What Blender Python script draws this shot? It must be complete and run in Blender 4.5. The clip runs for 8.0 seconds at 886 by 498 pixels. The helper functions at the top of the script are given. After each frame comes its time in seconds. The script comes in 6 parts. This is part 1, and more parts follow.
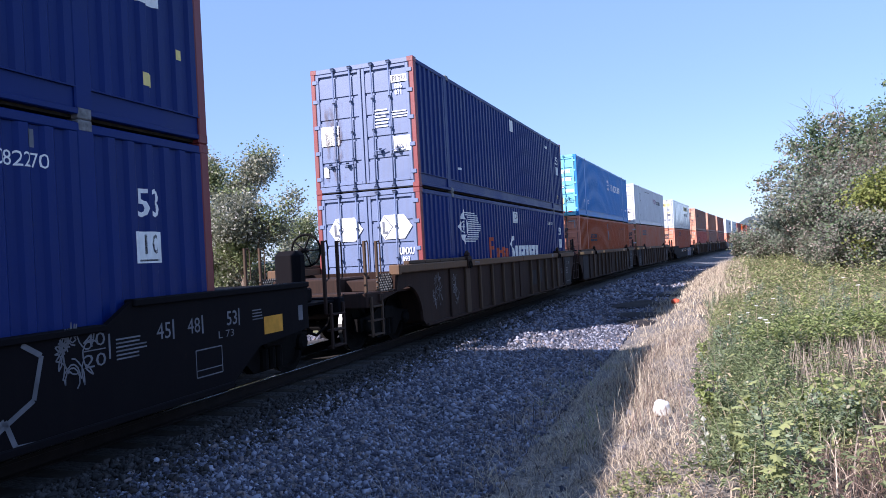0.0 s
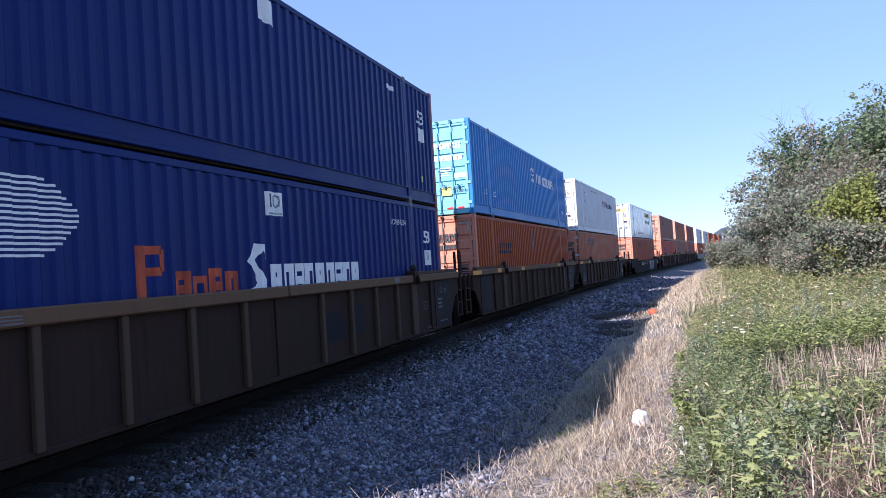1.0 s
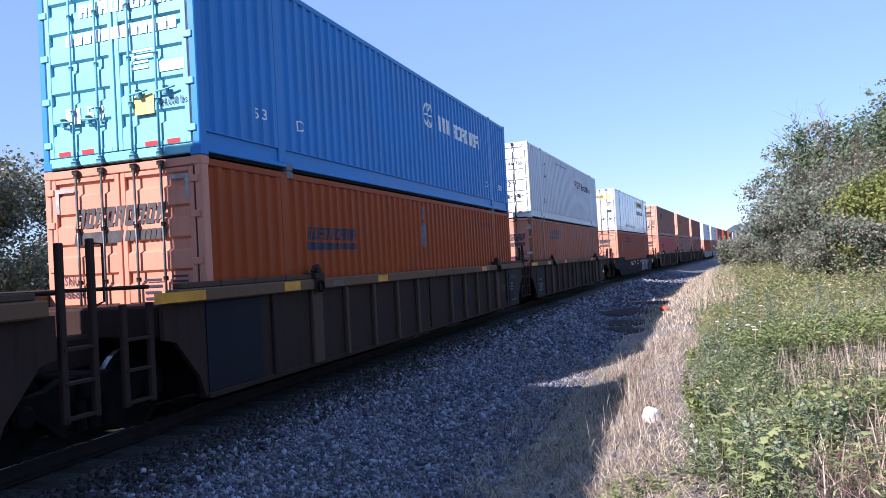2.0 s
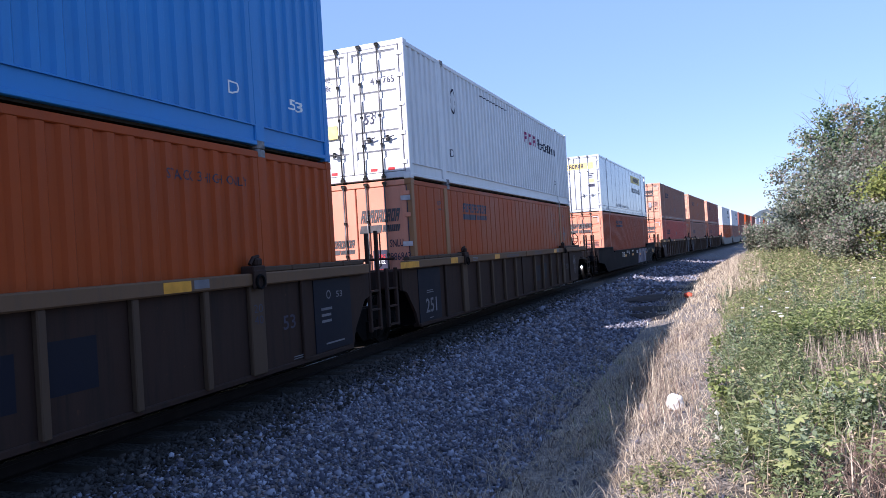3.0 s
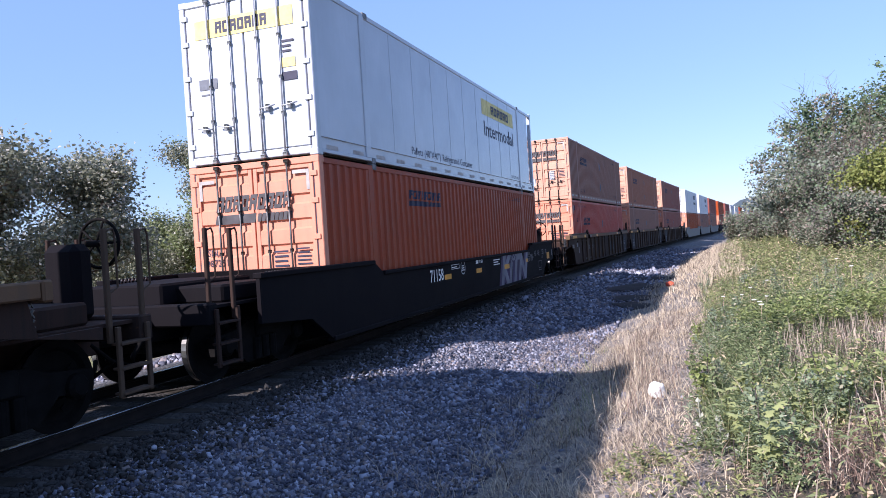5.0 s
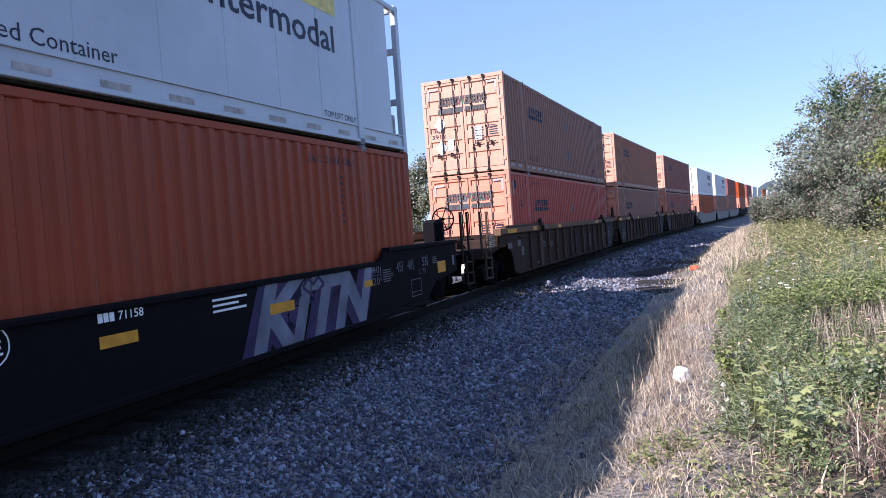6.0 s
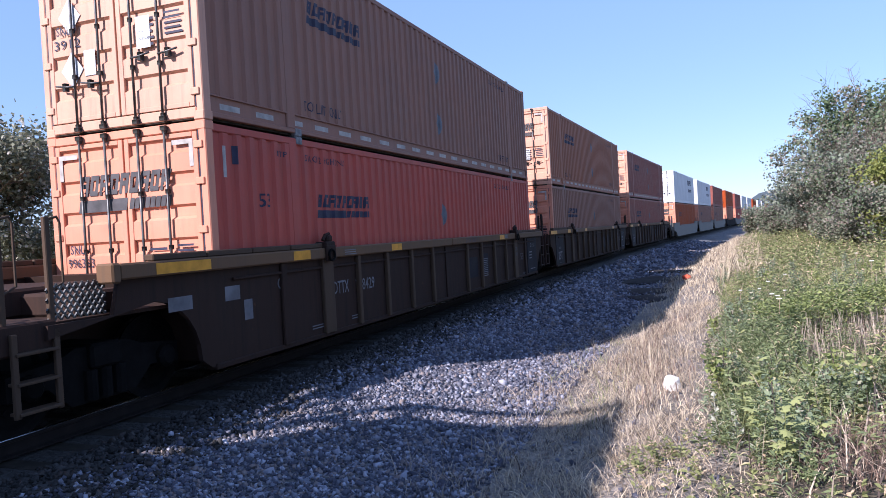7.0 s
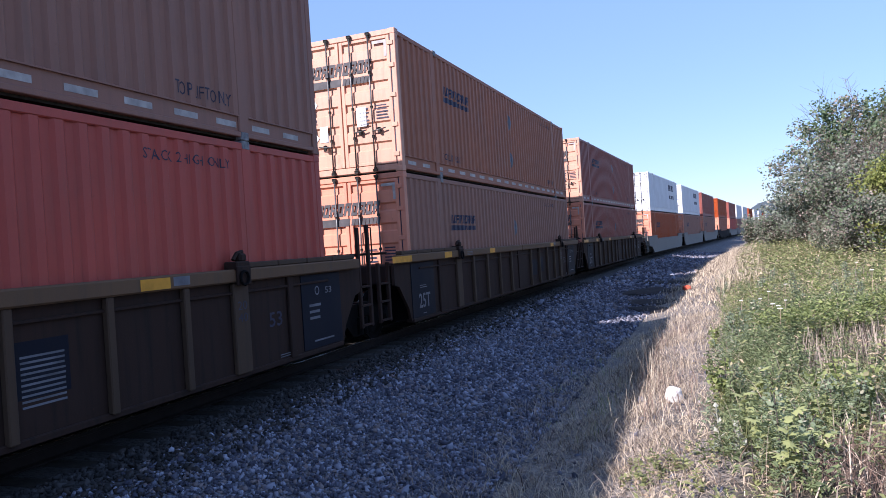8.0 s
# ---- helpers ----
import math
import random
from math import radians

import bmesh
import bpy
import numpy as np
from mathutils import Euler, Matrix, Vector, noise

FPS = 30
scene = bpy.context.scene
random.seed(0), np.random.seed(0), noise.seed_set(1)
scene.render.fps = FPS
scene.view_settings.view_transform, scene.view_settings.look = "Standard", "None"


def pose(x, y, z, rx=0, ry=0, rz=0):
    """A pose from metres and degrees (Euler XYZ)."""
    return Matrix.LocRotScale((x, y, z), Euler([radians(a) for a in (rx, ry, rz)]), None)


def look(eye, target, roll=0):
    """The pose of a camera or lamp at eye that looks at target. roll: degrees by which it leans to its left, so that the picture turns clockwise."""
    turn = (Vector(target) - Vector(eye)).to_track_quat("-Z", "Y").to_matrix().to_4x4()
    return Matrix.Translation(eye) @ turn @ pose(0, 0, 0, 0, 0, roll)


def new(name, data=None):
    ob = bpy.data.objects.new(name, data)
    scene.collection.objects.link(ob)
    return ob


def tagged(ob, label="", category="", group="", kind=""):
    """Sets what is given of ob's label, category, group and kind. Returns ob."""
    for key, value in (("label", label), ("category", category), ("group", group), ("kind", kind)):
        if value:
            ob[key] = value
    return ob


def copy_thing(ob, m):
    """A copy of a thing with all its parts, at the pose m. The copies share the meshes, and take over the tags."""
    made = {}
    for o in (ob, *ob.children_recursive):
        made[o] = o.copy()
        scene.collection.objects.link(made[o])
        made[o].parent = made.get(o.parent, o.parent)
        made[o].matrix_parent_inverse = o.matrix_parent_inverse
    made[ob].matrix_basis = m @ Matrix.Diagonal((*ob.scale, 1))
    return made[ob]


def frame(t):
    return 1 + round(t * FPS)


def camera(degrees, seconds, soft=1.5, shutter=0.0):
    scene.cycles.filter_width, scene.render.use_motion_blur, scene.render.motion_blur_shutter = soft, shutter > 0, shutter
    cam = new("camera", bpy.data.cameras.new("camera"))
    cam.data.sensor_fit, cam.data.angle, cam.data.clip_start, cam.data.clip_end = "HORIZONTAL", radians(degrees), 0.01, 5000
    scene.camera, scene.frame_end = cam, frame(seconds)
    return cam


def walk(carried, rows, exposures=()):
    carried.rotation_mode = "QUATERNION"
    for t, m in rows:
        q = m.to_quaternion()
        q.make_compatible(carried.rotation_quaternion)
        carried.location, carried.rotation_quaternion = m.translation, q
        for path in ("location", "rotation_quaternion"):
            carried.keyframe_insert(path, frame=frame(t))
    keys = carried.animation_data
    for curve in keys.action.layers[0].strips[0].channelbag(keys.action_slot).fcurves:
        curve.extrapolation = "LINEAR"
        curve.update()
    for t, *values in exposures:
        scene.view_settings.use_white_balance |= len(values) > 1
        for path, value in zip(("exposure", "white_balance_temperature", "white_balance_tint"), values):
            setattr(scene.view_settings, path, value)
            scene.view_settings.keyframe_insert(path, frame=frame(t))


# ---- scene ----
cam = camera(62.25, 8.0, soft=0.6)
EYE = (0.0, 0.0, 1.70)
# seconds, yaw, pitch, roll of a camera that is held by hand on one spot
TURNS = [
    (0.0, 18.57, 0.53, 3.07), (0.5, 17.03, 0.39, 2.60), (1.0, 16.88, 1.42, 3.56), (1.5, 16.75, 1.51, 3.33),
    (2.8, 19.64, 0.22, 3.17), (3.0, 19.47, 0.19, 3.41), (3.5, 20.27, -0.66, 3.54), (4.0, 20.92, -0.25, 3.02),
    (4.5, 18.53, 0.19, 3.21), (4.7, 18.13, -0.14, 3.56), (5.8, 19.43, -1.38, 4.05), (6.0, 19.88, -1.64, 4.20),
    (6.5, 19.36, -0.55, 3.58), (7.0, 19.38, -1.29, 3.16), (7.5, 19.11, -0.28, 3.25), (8.0, 19.37, -0.30, 3.64)]
walk(cam, [(t, pose(*EYE, 90 + p, r, y)) for t, y, p, r in TURNS], [(0.0, 0.99, 6000, 24), (8.0, 0.99, 6000, 24)])

# ---- light ----
SUN_EL, SUN_X, SUN_Y = radians(34.3), 0.515, 0.857
sun = new("sun", bpy.data.lights.new("sun", "SUN"))
sun.data.energy, sun.data.angle, sun.data.color = 5.0, radians(0.53), (1.0, 0.95, 0.87)
sun.matrix_basis = look((0, 0, 30), (SUN_X * math.cos(SUN_EL), SUN_Y * math.cos(SUN_EL), 30 - math.sin(SUN_EL)))
world = bpy.data.worlds.new("world")
scene.world = world
world.use_nodes = True
wn = world.node_tree
sky = wn.nodes.new("ShaderNodeTexSky")
sky.sky_type, sky.sun_disc = "NISHITA", False
sky.sun_elevation, sky.sun_rotation = SUN_EL, radians(211.0)
sky.altitude, sky.air_density, sky.dust_density, sky.ozone_density = 200, 1.0, 0.1, 3.0
haze = wn.nodes.new("ShaderNodeMix")
haze.data_type = "RGBA"
haze.inputs[0].default_value = 0.6
haze.inputs[7].default_value = (1.85, 3.1, 5.2, 1.0)
wn.links.new(sky.outputs[0], haze.inputs[6])
wn.links.new(haze.outputs[2], wn.nodes["Background"].inputs[0])
wn.nodes["Background"].inputs[1].default_value = 0.1

# ---- the line and the train's run on it ----
OFF, CURVE = 6.959, 0.001476      # track axis beside the camera; 1 / radius of the bend
BEND_END, CURVE_FAR = 63.3, 0.000164
SPEED, EASE = 13.421, -0.00333
BOX_L, BOX_HW, BOX_H = 16.154, 1.295, 2.896
RAIL_TO_BOX = 0.354


def on_line(s):
    """Place and heading on the track's axis, s metres along it."""
    near = min(s, BEND_END)
    th = CURVE * near
    x, y = -OFF + (1 - math.cos(th)) / CURVE, math.sin(th) / CURVE
    if s > BEND_END:
        far = s - BEND_END
        mid = th + CURVE_FAR * far / 2
        x, y, th = x + far * math.sin(mid), y + far * math.cos(mid), th + CURVE_FAR * far
    return x, y, th


def axis_x(y):
    """The axis's x at y, for arrays too."""
    near = np.clip(y, -400, BEND_END)
    far = np.maximum(y - BEND_END, 0)
    return -OFF + CURVE * near * near / 2 + CURVE * BEND_END * far + CURVE_FAR * np.minimum(far, 500) ** 2 / 2


# ---- mesh helpers ----
class Geo:
    def __init__(self):
        self.v, self.f = [], []

    def add(self, vs, fs):
        n = len(self.v)
        self.v += [tuple(p) for p in vs]
        self.f += [tuple(i + n for i in q) for q in fs]
        return self

    def box(self, x0, x1, y0, y1, z0, z1, b=0.0):
        if b <= 0:
            vs = [(x, y, z) for x in (x0, x1) for y in (y0, y1) for z in (z0, z1)]
            return self.add(vs, [(0, 1, 3, 2), (4, 6, 7, 5), (0, 4, 5, 1), (2, 3, 7, 6), (0, 2, 6, 4), (1, 5, 7, 3)])
        lo, hi = (x0, y0, z0), (x1, y1, z1)
        vs, idx = [], {}
        for c in range(8):
            s = [(c >> k) & 1 for k in range(3)]
            for k in range(3):
                idx[c, k] = len(vs)
                vs.append([(hi[a] if s[a] else lo[a]) + (0 if a == k else (-b if s[a] else b)) for a in range(3)])
        fs = []
        for k in range(3):
            i, j = 1 << ((k + 1) % 3), 1 << ((k + 2) % 3)
            for s in (0, 1 << k):
                fs.append([idx[c, k] for c in (s, s | i, s | i | j, s | j)])
            ai, aj = (k + 1) % 3, (k + 2) % 3
            for c in (0, i, i | j, j):
                d = c | (1 << k)
                fs.append([idx[c, ai], idx[d, ai], idx[d, aj], idx[c, aj]])
        fs += [[idx[c, 0], idx[c, 1], idx[c, 2]] for c in range(8)]
        return self.add(vs, fs)

    def tube(self, pts, r, n=8, cap=True):
        pts = [Vector(p) for p in pts]
        rings = []
        for i, p in enumerate(pts):
            d = (pts[min(i + 1, len(pts) - 1)] - pts[max(i - 1, 0)]).normalized()
            a = d.orthogonal().normalized()
            if i:
                a = (last - d * last.dot(d)).normalized()
            last = a
            c = d.cross(a)
            rr = r[i] if isinstance(r, (list, tuple)) else r
            rings.append([p + (a * math.cos(2 * math.pi * k / n) + c * math.sin(2 * math.pi * k / n)) * rr for k in range(n)])
        vs = [q for ring in rings for q in ring]
        fs = [(i * n + k, i * n + (k + 1) % n, (i + 1) * n + (k + 1) % n, (i + 1) * n + k) for i in range(len(pts) - 1) for k in range(n)]
        if cap:
            fs += [tuple(range(n))[::-1], tuple(range((len(pts) - 1) * n, len(pts) * n))]
        return self.add(vs, fs)

    def prism(self, outline, x0, x1):
        """An outline of (y, z), between x0 and x1."""
        n = len(outline)
        vs = [(x0, y, z) for y, z in outline] + [(x1, y, z) for y, z in outline]
        fs = [tuple(range(n)), tuple(range(2 * n - 1, n - 1, -1))] + [(i, (i + 1) % n, n + (i + 1) % n, n + i) for i in range(n)]
        return self.add(vs, fs)

    def lathe(self, profile, cx, cy, cz, n=28, cap=True):
        """A profile of (offset along x, radius) turned about an axle along x."""
        vs = [(cx + o, cy + r * math.cos(2 * math.pi * k / n), cz + r * math.sin(2 * math.pi * k / n)) for o, r in profile for k in range(n)]
        m = len(profile)
        fs = [(i * n + k, i * n + (k + 1) % n, (i + 1) * n + (k + 1) % n, (i + 1) * n + k) for i in range(m - 1) for k in range(n)]
        return self.add(vs, fs + ([tuple(range(n)), tuple(range((m - 1) * n, m * n))] if cap else []))

    def mesh(self, name, material, smooth=False):
        me = bpy.data.meshes.new(name)
        me.from_pydata(self.v, [], self.f)
        me.materials.append(material)
        if smooth:
            me.polygons.foreach_set("use_smooth", [True] * len(me.polygons))
        me.update()
        return me


def part(name, geo, material, parent, label="", smooth=False):
    me = geo if isinstance(geo, bpy.types.Mesh) else geo.mesh(name, material, smooth)
    ob = new(name, me)
    ob.parent = parent
    if label:
        ob["label"] = label
    return ob


MESHES = {}


def shared(key, material, build, smooth=False):
    k = (key, material.name)
    if k not in MESHES:
        MESHES[k] = build().mesh(str(key), material, smooth)
    return MESHES[k]


def thing(name, label, category, group="", kind=""):
    return tagged(new(name), label, category, group, kind)


def arrays_mesh(name, verts, faces, material, smooth=False):
    me = bpy.data.meshes.new(name)
    verts, faces = np.asarray(verts, np.float32), np.asarray(faces, np.int32)
    me.vertices.add(len(verts))
    me.vertices.foreach_set("co", verts.ravel())
    k = faces.shape[1]
    me.loops.add(faces.size)
    me.loops.foreach_set("vertex_index", faces.ravel())
    me.polygons.add(len(faces))
    me.polygons.foreach_set("loop_start", np.arange(0, faces.size, k, dtype=np.int32))
    me.materials.append(material)
    if smooth:
        me.polygons.foreach_set("use_smooth", np.ones(len(faces), bool))
    me.update(calc_edges=True)
    return me


# ---- materials ----
class Nodes:
    def __init__(self, name):
        self.m = bpy.data.materials.new(name)
        self.m.use_nodes = True
        self.t = self.m.node_tree
        self.bsdf = self.t.nodes["Principled BSDF"]

    def node(self, kind, **sockets):
        n = self.t.nodes.new(kind)
        for k, v in sockets.items():
            s = n.inputs[k.replace("_", " ")] if not k.startswith("i") or not k[1:].isdigit() else n.inputs[int(k[1:])]
            self.put(s, v)
        return n

    def put(self, s, v):
        if isinstance(v, bpy.types.NodeSocket):
            self.t.links.new(v, s)
        else:
            s.default_value = v

    def math(self, op, a, b=0.0, clamp=False):
        n = self.t.nodes.new("ShaderNodeMath")
        n.operation, n.use_clamp = op, clamp
        self.put(n.inputs[0], a)
        self.put(n.inputs[1], b)
        return n.outputs[0]

    def mix(self, fac, a, b, mode="MIX"):
        n = self.t.nodes.new("ShaderNodeMix")
        n.data_type, n.blend_type = "RGBA", mode
        self.put(n.inputs[0], fac)
        self.put(n.inputs[6], a)
        self.put(n.inputs[7], b)
        return n.outputs[2]

    def noise(self, vec, scale, detail=4.0, rough=0.55):
        n = self.node("ShaderNodeTexNoise", Vector=vec, Scale=scale, Detail=detail, Roughness=rough)
        return n.outputs[0]

    def ramp(self, fac, lo, hi):
        n = self.node("ShaderNodeMapRange", Value=fac)
        n.inputs[1].default_value, n.inputs[2].default_value = lo, hi
        return n.outputs[0]

    def stretch(self, vec, scale):
        n = self.node("ShaderNodeMapping", Vector=vec)
        n.inputs["Scale"].default_value = scale
        return n.outputs[0]

    def bump(self, height, strength, distance):
        n = self.node("ShaderNodeBump", Height=height, Strength=strength, Distance=distance)
        self.put(self.bsdf.inputs["Normal"], n.outputs[0])

    def own(self, spread=40.0):
        """Object coordinates, shifted by each object's random number."""
        tc = self.t.nodes.new("ShaderNodeTexCoord")
        oi = self.t.nodes.new("ShaderNodeObjectInfo")
        n = self.t.nodes.new("ShaderNodeVectorMath")
        n.operation = "ADD"
        self.put(n.inputs[0], tc.outputs["Object"])
        self.put(n.inputs[1], self.math("MULTIPLY", oi.outputs["Random"], spread))
        return n.outputs[0]

    def finish(self, color, rough, metal=0.0):
        self.put(self.bsdf.inputs["Base Color"], color)
        self.put(self.bsdf.inputs["Roughness"], rough)
        self.put(self.bsdf.inputs["Metallic"], metal)
        return self.m


def c4(c):
    return (*c, 1.0)


def painted(name, col, rough=0.5, dirt=0.3, rust=0.1, chalk=0.15, grime=(0.09, 0.075, 0.06), gloss=0.5):
    """Steel paint: chalky fading in patches, streaks that run down, scuffs and rust spots."""
    n = Nodes(name)
    v = n.own()
    pale = tuple(min(1.0, c * 0.9 + 0.10 * max(col)) for c in col)
    deep = tuple(c * 0.78 for c in col)
    big = n.noise(v, 0.7, 5)
    a = n.mix(n.ramp(big, 0.3, 0.72), c4(deep), c4(col))
    a = n.mix(n.math("MULTIPLY", n.ramp(n.noise(v, 2.3, 6), 0.45, 0.8), chalk), a, c4(pale))
    streak = n.noise(n.stretch(v, (5.0, 5.0, 0.35)), 2.2, 5, 0.6)
    a = n.mix(n.math("MULTIPLY", n.ramp(streak, 0.48, 0.78), dirt), a, c4(grime))
    spots = n.ramp(n.noise(v, 9.0, 6, 0.65), 0.66, 0.74)
    a = n.mix(n.math("MULTIPLY", spots, rust * 4 if rust < 0.25 else 1.0), a, c4((0.11, 0.045, 0.022)))
    fine = n.noise(v, 70.0, 3)
    a = n.mix(0.12, a, n.mix(fine, c4(tuple(c * 0.6 for c in col)), c4(pale)))
    n.bump(n.math("ADD", n.math("MULTIPLY", n.noise(v, 3.0, 2), 2.5), fine), 0.25, 0.006)
    r = n.math("ADD", rough, n.math("MULTIPLY", n.math("SUBTRACT", big, 0.5), 0.35))
    n.bsdf.inputs["Specular IOR Level"].default_value = gloss
    return n.finish(a, r)


def plain(name, col, rough=0.6, metal=0.0, vary=0.25, scale=6.0, gloss=0.2):
    n = Nodes(name)
    n.bsdf.inputs["Specular IOR Level"].default_value = gloss
    v = n.own()
    a = n.mix(n.ramp(n.noise(v, scale, 5), 0.3, 0.7), c4(tuple(c * (1 - vary) for c in col)), c4(tuple(min(1, c * (1 + vary)) for c in col)))
    n.bump(n.noise(v, scale * 9, 3), 0.2, 0.004)
    return n.finish(a, rough, metal)


def leafy(name, dark, light, dry, dry_part=0.12, rough=0.55, glow=0.35):
    """Leaves or blades: each island takes its own tone; light comes through them."""
    n = Nodes(name)
    g = n.t.nodes.new("ShaderNodeNewGeometry")
    r = g.outputs["Random Per Island"]
    p = g.outputs["Position"]
    tone = n.math("ADD", n.math("MULTIPLY", r, 0.6), n.math("MULTIPLY", n.ramp(n.noise(p, 0.9, 3), 0.3, 0.7), 0.4))
    a = n.mix(tone, c4(dark), c4(light))
    pick = n.math("FRACT", n.math("MULTIPLY", r, 17.3))
    a = n.mix(n.math("LESS_THAN", pick, dry_part), a, c4(dry))
    n.finish(a, rough)
    n.bsdf.inputs["Specular IOR Level"].default_value = 0.25
    tr = n.node("ShaderNodeBsdfTranslucent", Color=a)
    ms = n.node("ShaderNodeMixShader", i0=glow, i1=n.bsdf.outputs[0], i2=tr.outputs[0])
    n.put(n.t.nodes["Material Output"].inputs[0], ms.outputs[0])
    return n.m


BLUE = painted("blue_paint", (0.0032, 0.0205, 0.140), 0.45, 0.08, 0.02, 0.04, (0.02, 0.028, 0.07), 0.16)
# the side's blue lightened for sun on the doors; chalk and rust besides
BLUE_DOOR = painted("sunlit_chalky_blue_door_paint", (0.135, 0.18, 0.31), 0.5, 0.3, 0.06, 0.3)
POST_RED = painted("red_post_paint", (0.22, 0.03, 0.03), 0.5, 0.3, 0.08)
TEAL = painted("bright_blue_paint", (0.012, 0.21, 0.56), 0.45, 0.06, 0.015, 0.06, gloss=0.35)
# lit copy of the side's blue: sun on the doors is in the colour
TEAL_DOOR = painted("sunlit_cyan_door_paint", (0.17, 0.52, 0.66), 0.5, 0.12, 0.02, 0.3)
ORANGE = painted("orange_paint", (0.35, 0.058, 0.008), 0.5, 0.16, 0.05, 0.05, gloss=0.14)
ORANGE_DEEP = painted("deep_red_orange_paint", (0.32, 0.052, 0.016), 0.5, 0.25, 0.06, 0.06, gloss=0.25)
ORANGE_OLD = painted("faded_orange_paint", (0.36, 0.13, 0.072), 0.6, 0.3, 0.08, 0.3, gloss=0.3)
ORANGE_DULL = painted("dull_tan_orange_paint", (0.295, 0.14, 0.10), 0.62, 0.3, 0.07, 0.3, gloss=0.3)
ORANGE_RED = painted("red_orange_paint", (0.45, 0.075, 0.052), 0.55, 0.25, 0.08, 0.15, gloss=0.3)
RED_BROWN = painted("red_brown_paint", (0.27, 0.072, 0.052), 0.55, 0.25, 0.09, 0.15, gloss=0.3)
# two door oranges with the end faces' sunlight painted in, plus rust and grime
ORANGE_DOOR = painted("sunlit_orange_door_paint", (0.66, 0.245, 0.145), 0.55, 0.3, 0.09, 0.3, (0.20, 0.10, 0.07))
ORANGE_DOOR_PALE = painted("sunlit_peach_door_paint", (0.62, 0.31, 0.205), 0.6, 0.5, 0.13, 0.45, (0.17, 0.10, 0.07))
WHITE = painted("white_paint", (0.68, 0.69, 0.71), 0.42, 0.2, 0.03, 0.05, (0.3, 0.27, 0.24))
WHITE_GLOSS = painted("glossy_white_panel", (0.50, 0.53, 0.575), 0.16, 0.10, 0.02, 0.05, (0.35, 0.33, 0.3))
DECAL_WHITE = plain("white_decal", (0.78, 0.78, 0.76), 0.5, 0, 0.1)
DECAL_DARK = plain("dark_decal", (0.035, 0.035, 0.06), 0.5, 0, 0.25)
DECAL_NAVY = plain("navy_decal", (0.03, 0.032, 0.06), 0.5, 0, 0.25)
DECAL_CHARCOAL = plain("charcoal_decal", (0.07, 0.066, 0.07), 0.55, 0, 0.3)
DECAL_RED = plain("rusty_red_decal", (0.42, 0.075, 0.035), 0.55, 0, 0.35, 2.5)
DECAL_PURPLE = plain("purple_red_decal", (0.28, 0.03, 0.12), 0.5, 0, 0.3)
DECAL_YELLOW = plain("yellow_decal", (0.70, 0.57, 0.20), 0.5, 0, 0.2)
DECAL_AMBER = plain("amber_reflector", (0.60, 0.27, 0.03), 0.4, 0, 0.2)
DECAL_GREY = plain("grey_blue_decal", (0.13, 0.14, 0.165), 0.5, 0, 0.3)
DECAL_REDTAPE = plain("red_reflector", (0.55, 0.05, 0.05), 0.35)
SPRAY = plain("pale_spray_paint", (0.165, 0.168, 0.21), 0.6, 0, 0.4, 1.5)
SPRAY_PURPLE = plain("purple_spray_paint", (0.040, 0.026, 0.075), 0.6, 0, 0.35, 1.5)
TAPE = plain("dulled_reflective_tape", (0.36, 0.33, 0.31), 0.5, 0, 0.3)
SPRAY_WHITE = plain("white_spray_paint", (0.14, 0.14, 0.155), 0.6, 0, 0.35, 3.0)
STEEL_DARK = plain("dark_galvanised_bar", (0.10, 0.10, 0.10), 0.45, 0.6, 0.4)
STEEL_CAST = plain("dirty_cast_steel", (0.17, 0.17, 0.175), 0.6, 0.0, 0.45, 14)
STEEL_PALE = plain("pale_galvanised_steel", (0.45, 0.46, 0.48), 0.4, 0.5, 0.3)
CAR_BROWN = painted("weathered_brown_car_paint", (0.040, 0.022, 0.0165), 0.8, 0.85, 0.16, 0.6, (0.014, 0.012, 0.011), 0.15)
CAR_RIM = painted("dusty_yellow_rim_paint", (0.150, 0.084, 0.045), 0.7, 0.5, 0.14, 0.2, (0.07, 0.055, 0.045), 0.2)
CAR_BLACK = painted("black_car_paint", (0.0068, 0.0056, 0.0074), 0.8, 0.3, 0.03, 0.02, (0.011, 0.009, 0.0095), 0.09)
CAR_PANEL = painted("navy_black_panel_paint", (0.007, 0.008, 0.016), 0.7, 0.2, 0.03, 0.03, (0.01, 0.01, 0.012), 0.2)
CAR_OCHRE = painted("ochre_orange_post_paint", (0.30, 0.13, 0.045), 0.6, 0.3, 0.08, 0.2)
CAR_GREY = painted("dusty_grey_car_paint", (0.19, 0.18, 0.16), 0.7, 0.45, 0.1, 0.2)
TRUCK = plain("greasy_truck_iron", (0.006, 0.0055, 0.0055), 0.85, 0.0, 0.4, 6.0, 0.08)
TYRE = plain("polished_wheel_tread", (0.36, 0.35, 0.34), 0.3, 1.0, 0.15)
# rail sides coloured near black to deepen the shade under the cars
RAIL_STEEL = plain("shade_dark_rail_steel", (0.013, 0.009, 0.008), 0.85, 0.0, 0.35)
RAIL_TOP = plain("polished_rail_head", (0.6, 0.6, 0.6), 0.25, 1.0, 0.1)
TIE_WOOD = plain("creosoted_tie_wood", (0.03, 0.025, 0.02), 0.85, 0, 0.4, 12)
BARK = plain("grey_brown_bark", (0.13, 0.10, 0.08), 0.9, 0, 0.4, 14)

# ---- lettering, drawn with the built-in font ----
WORDS = {}


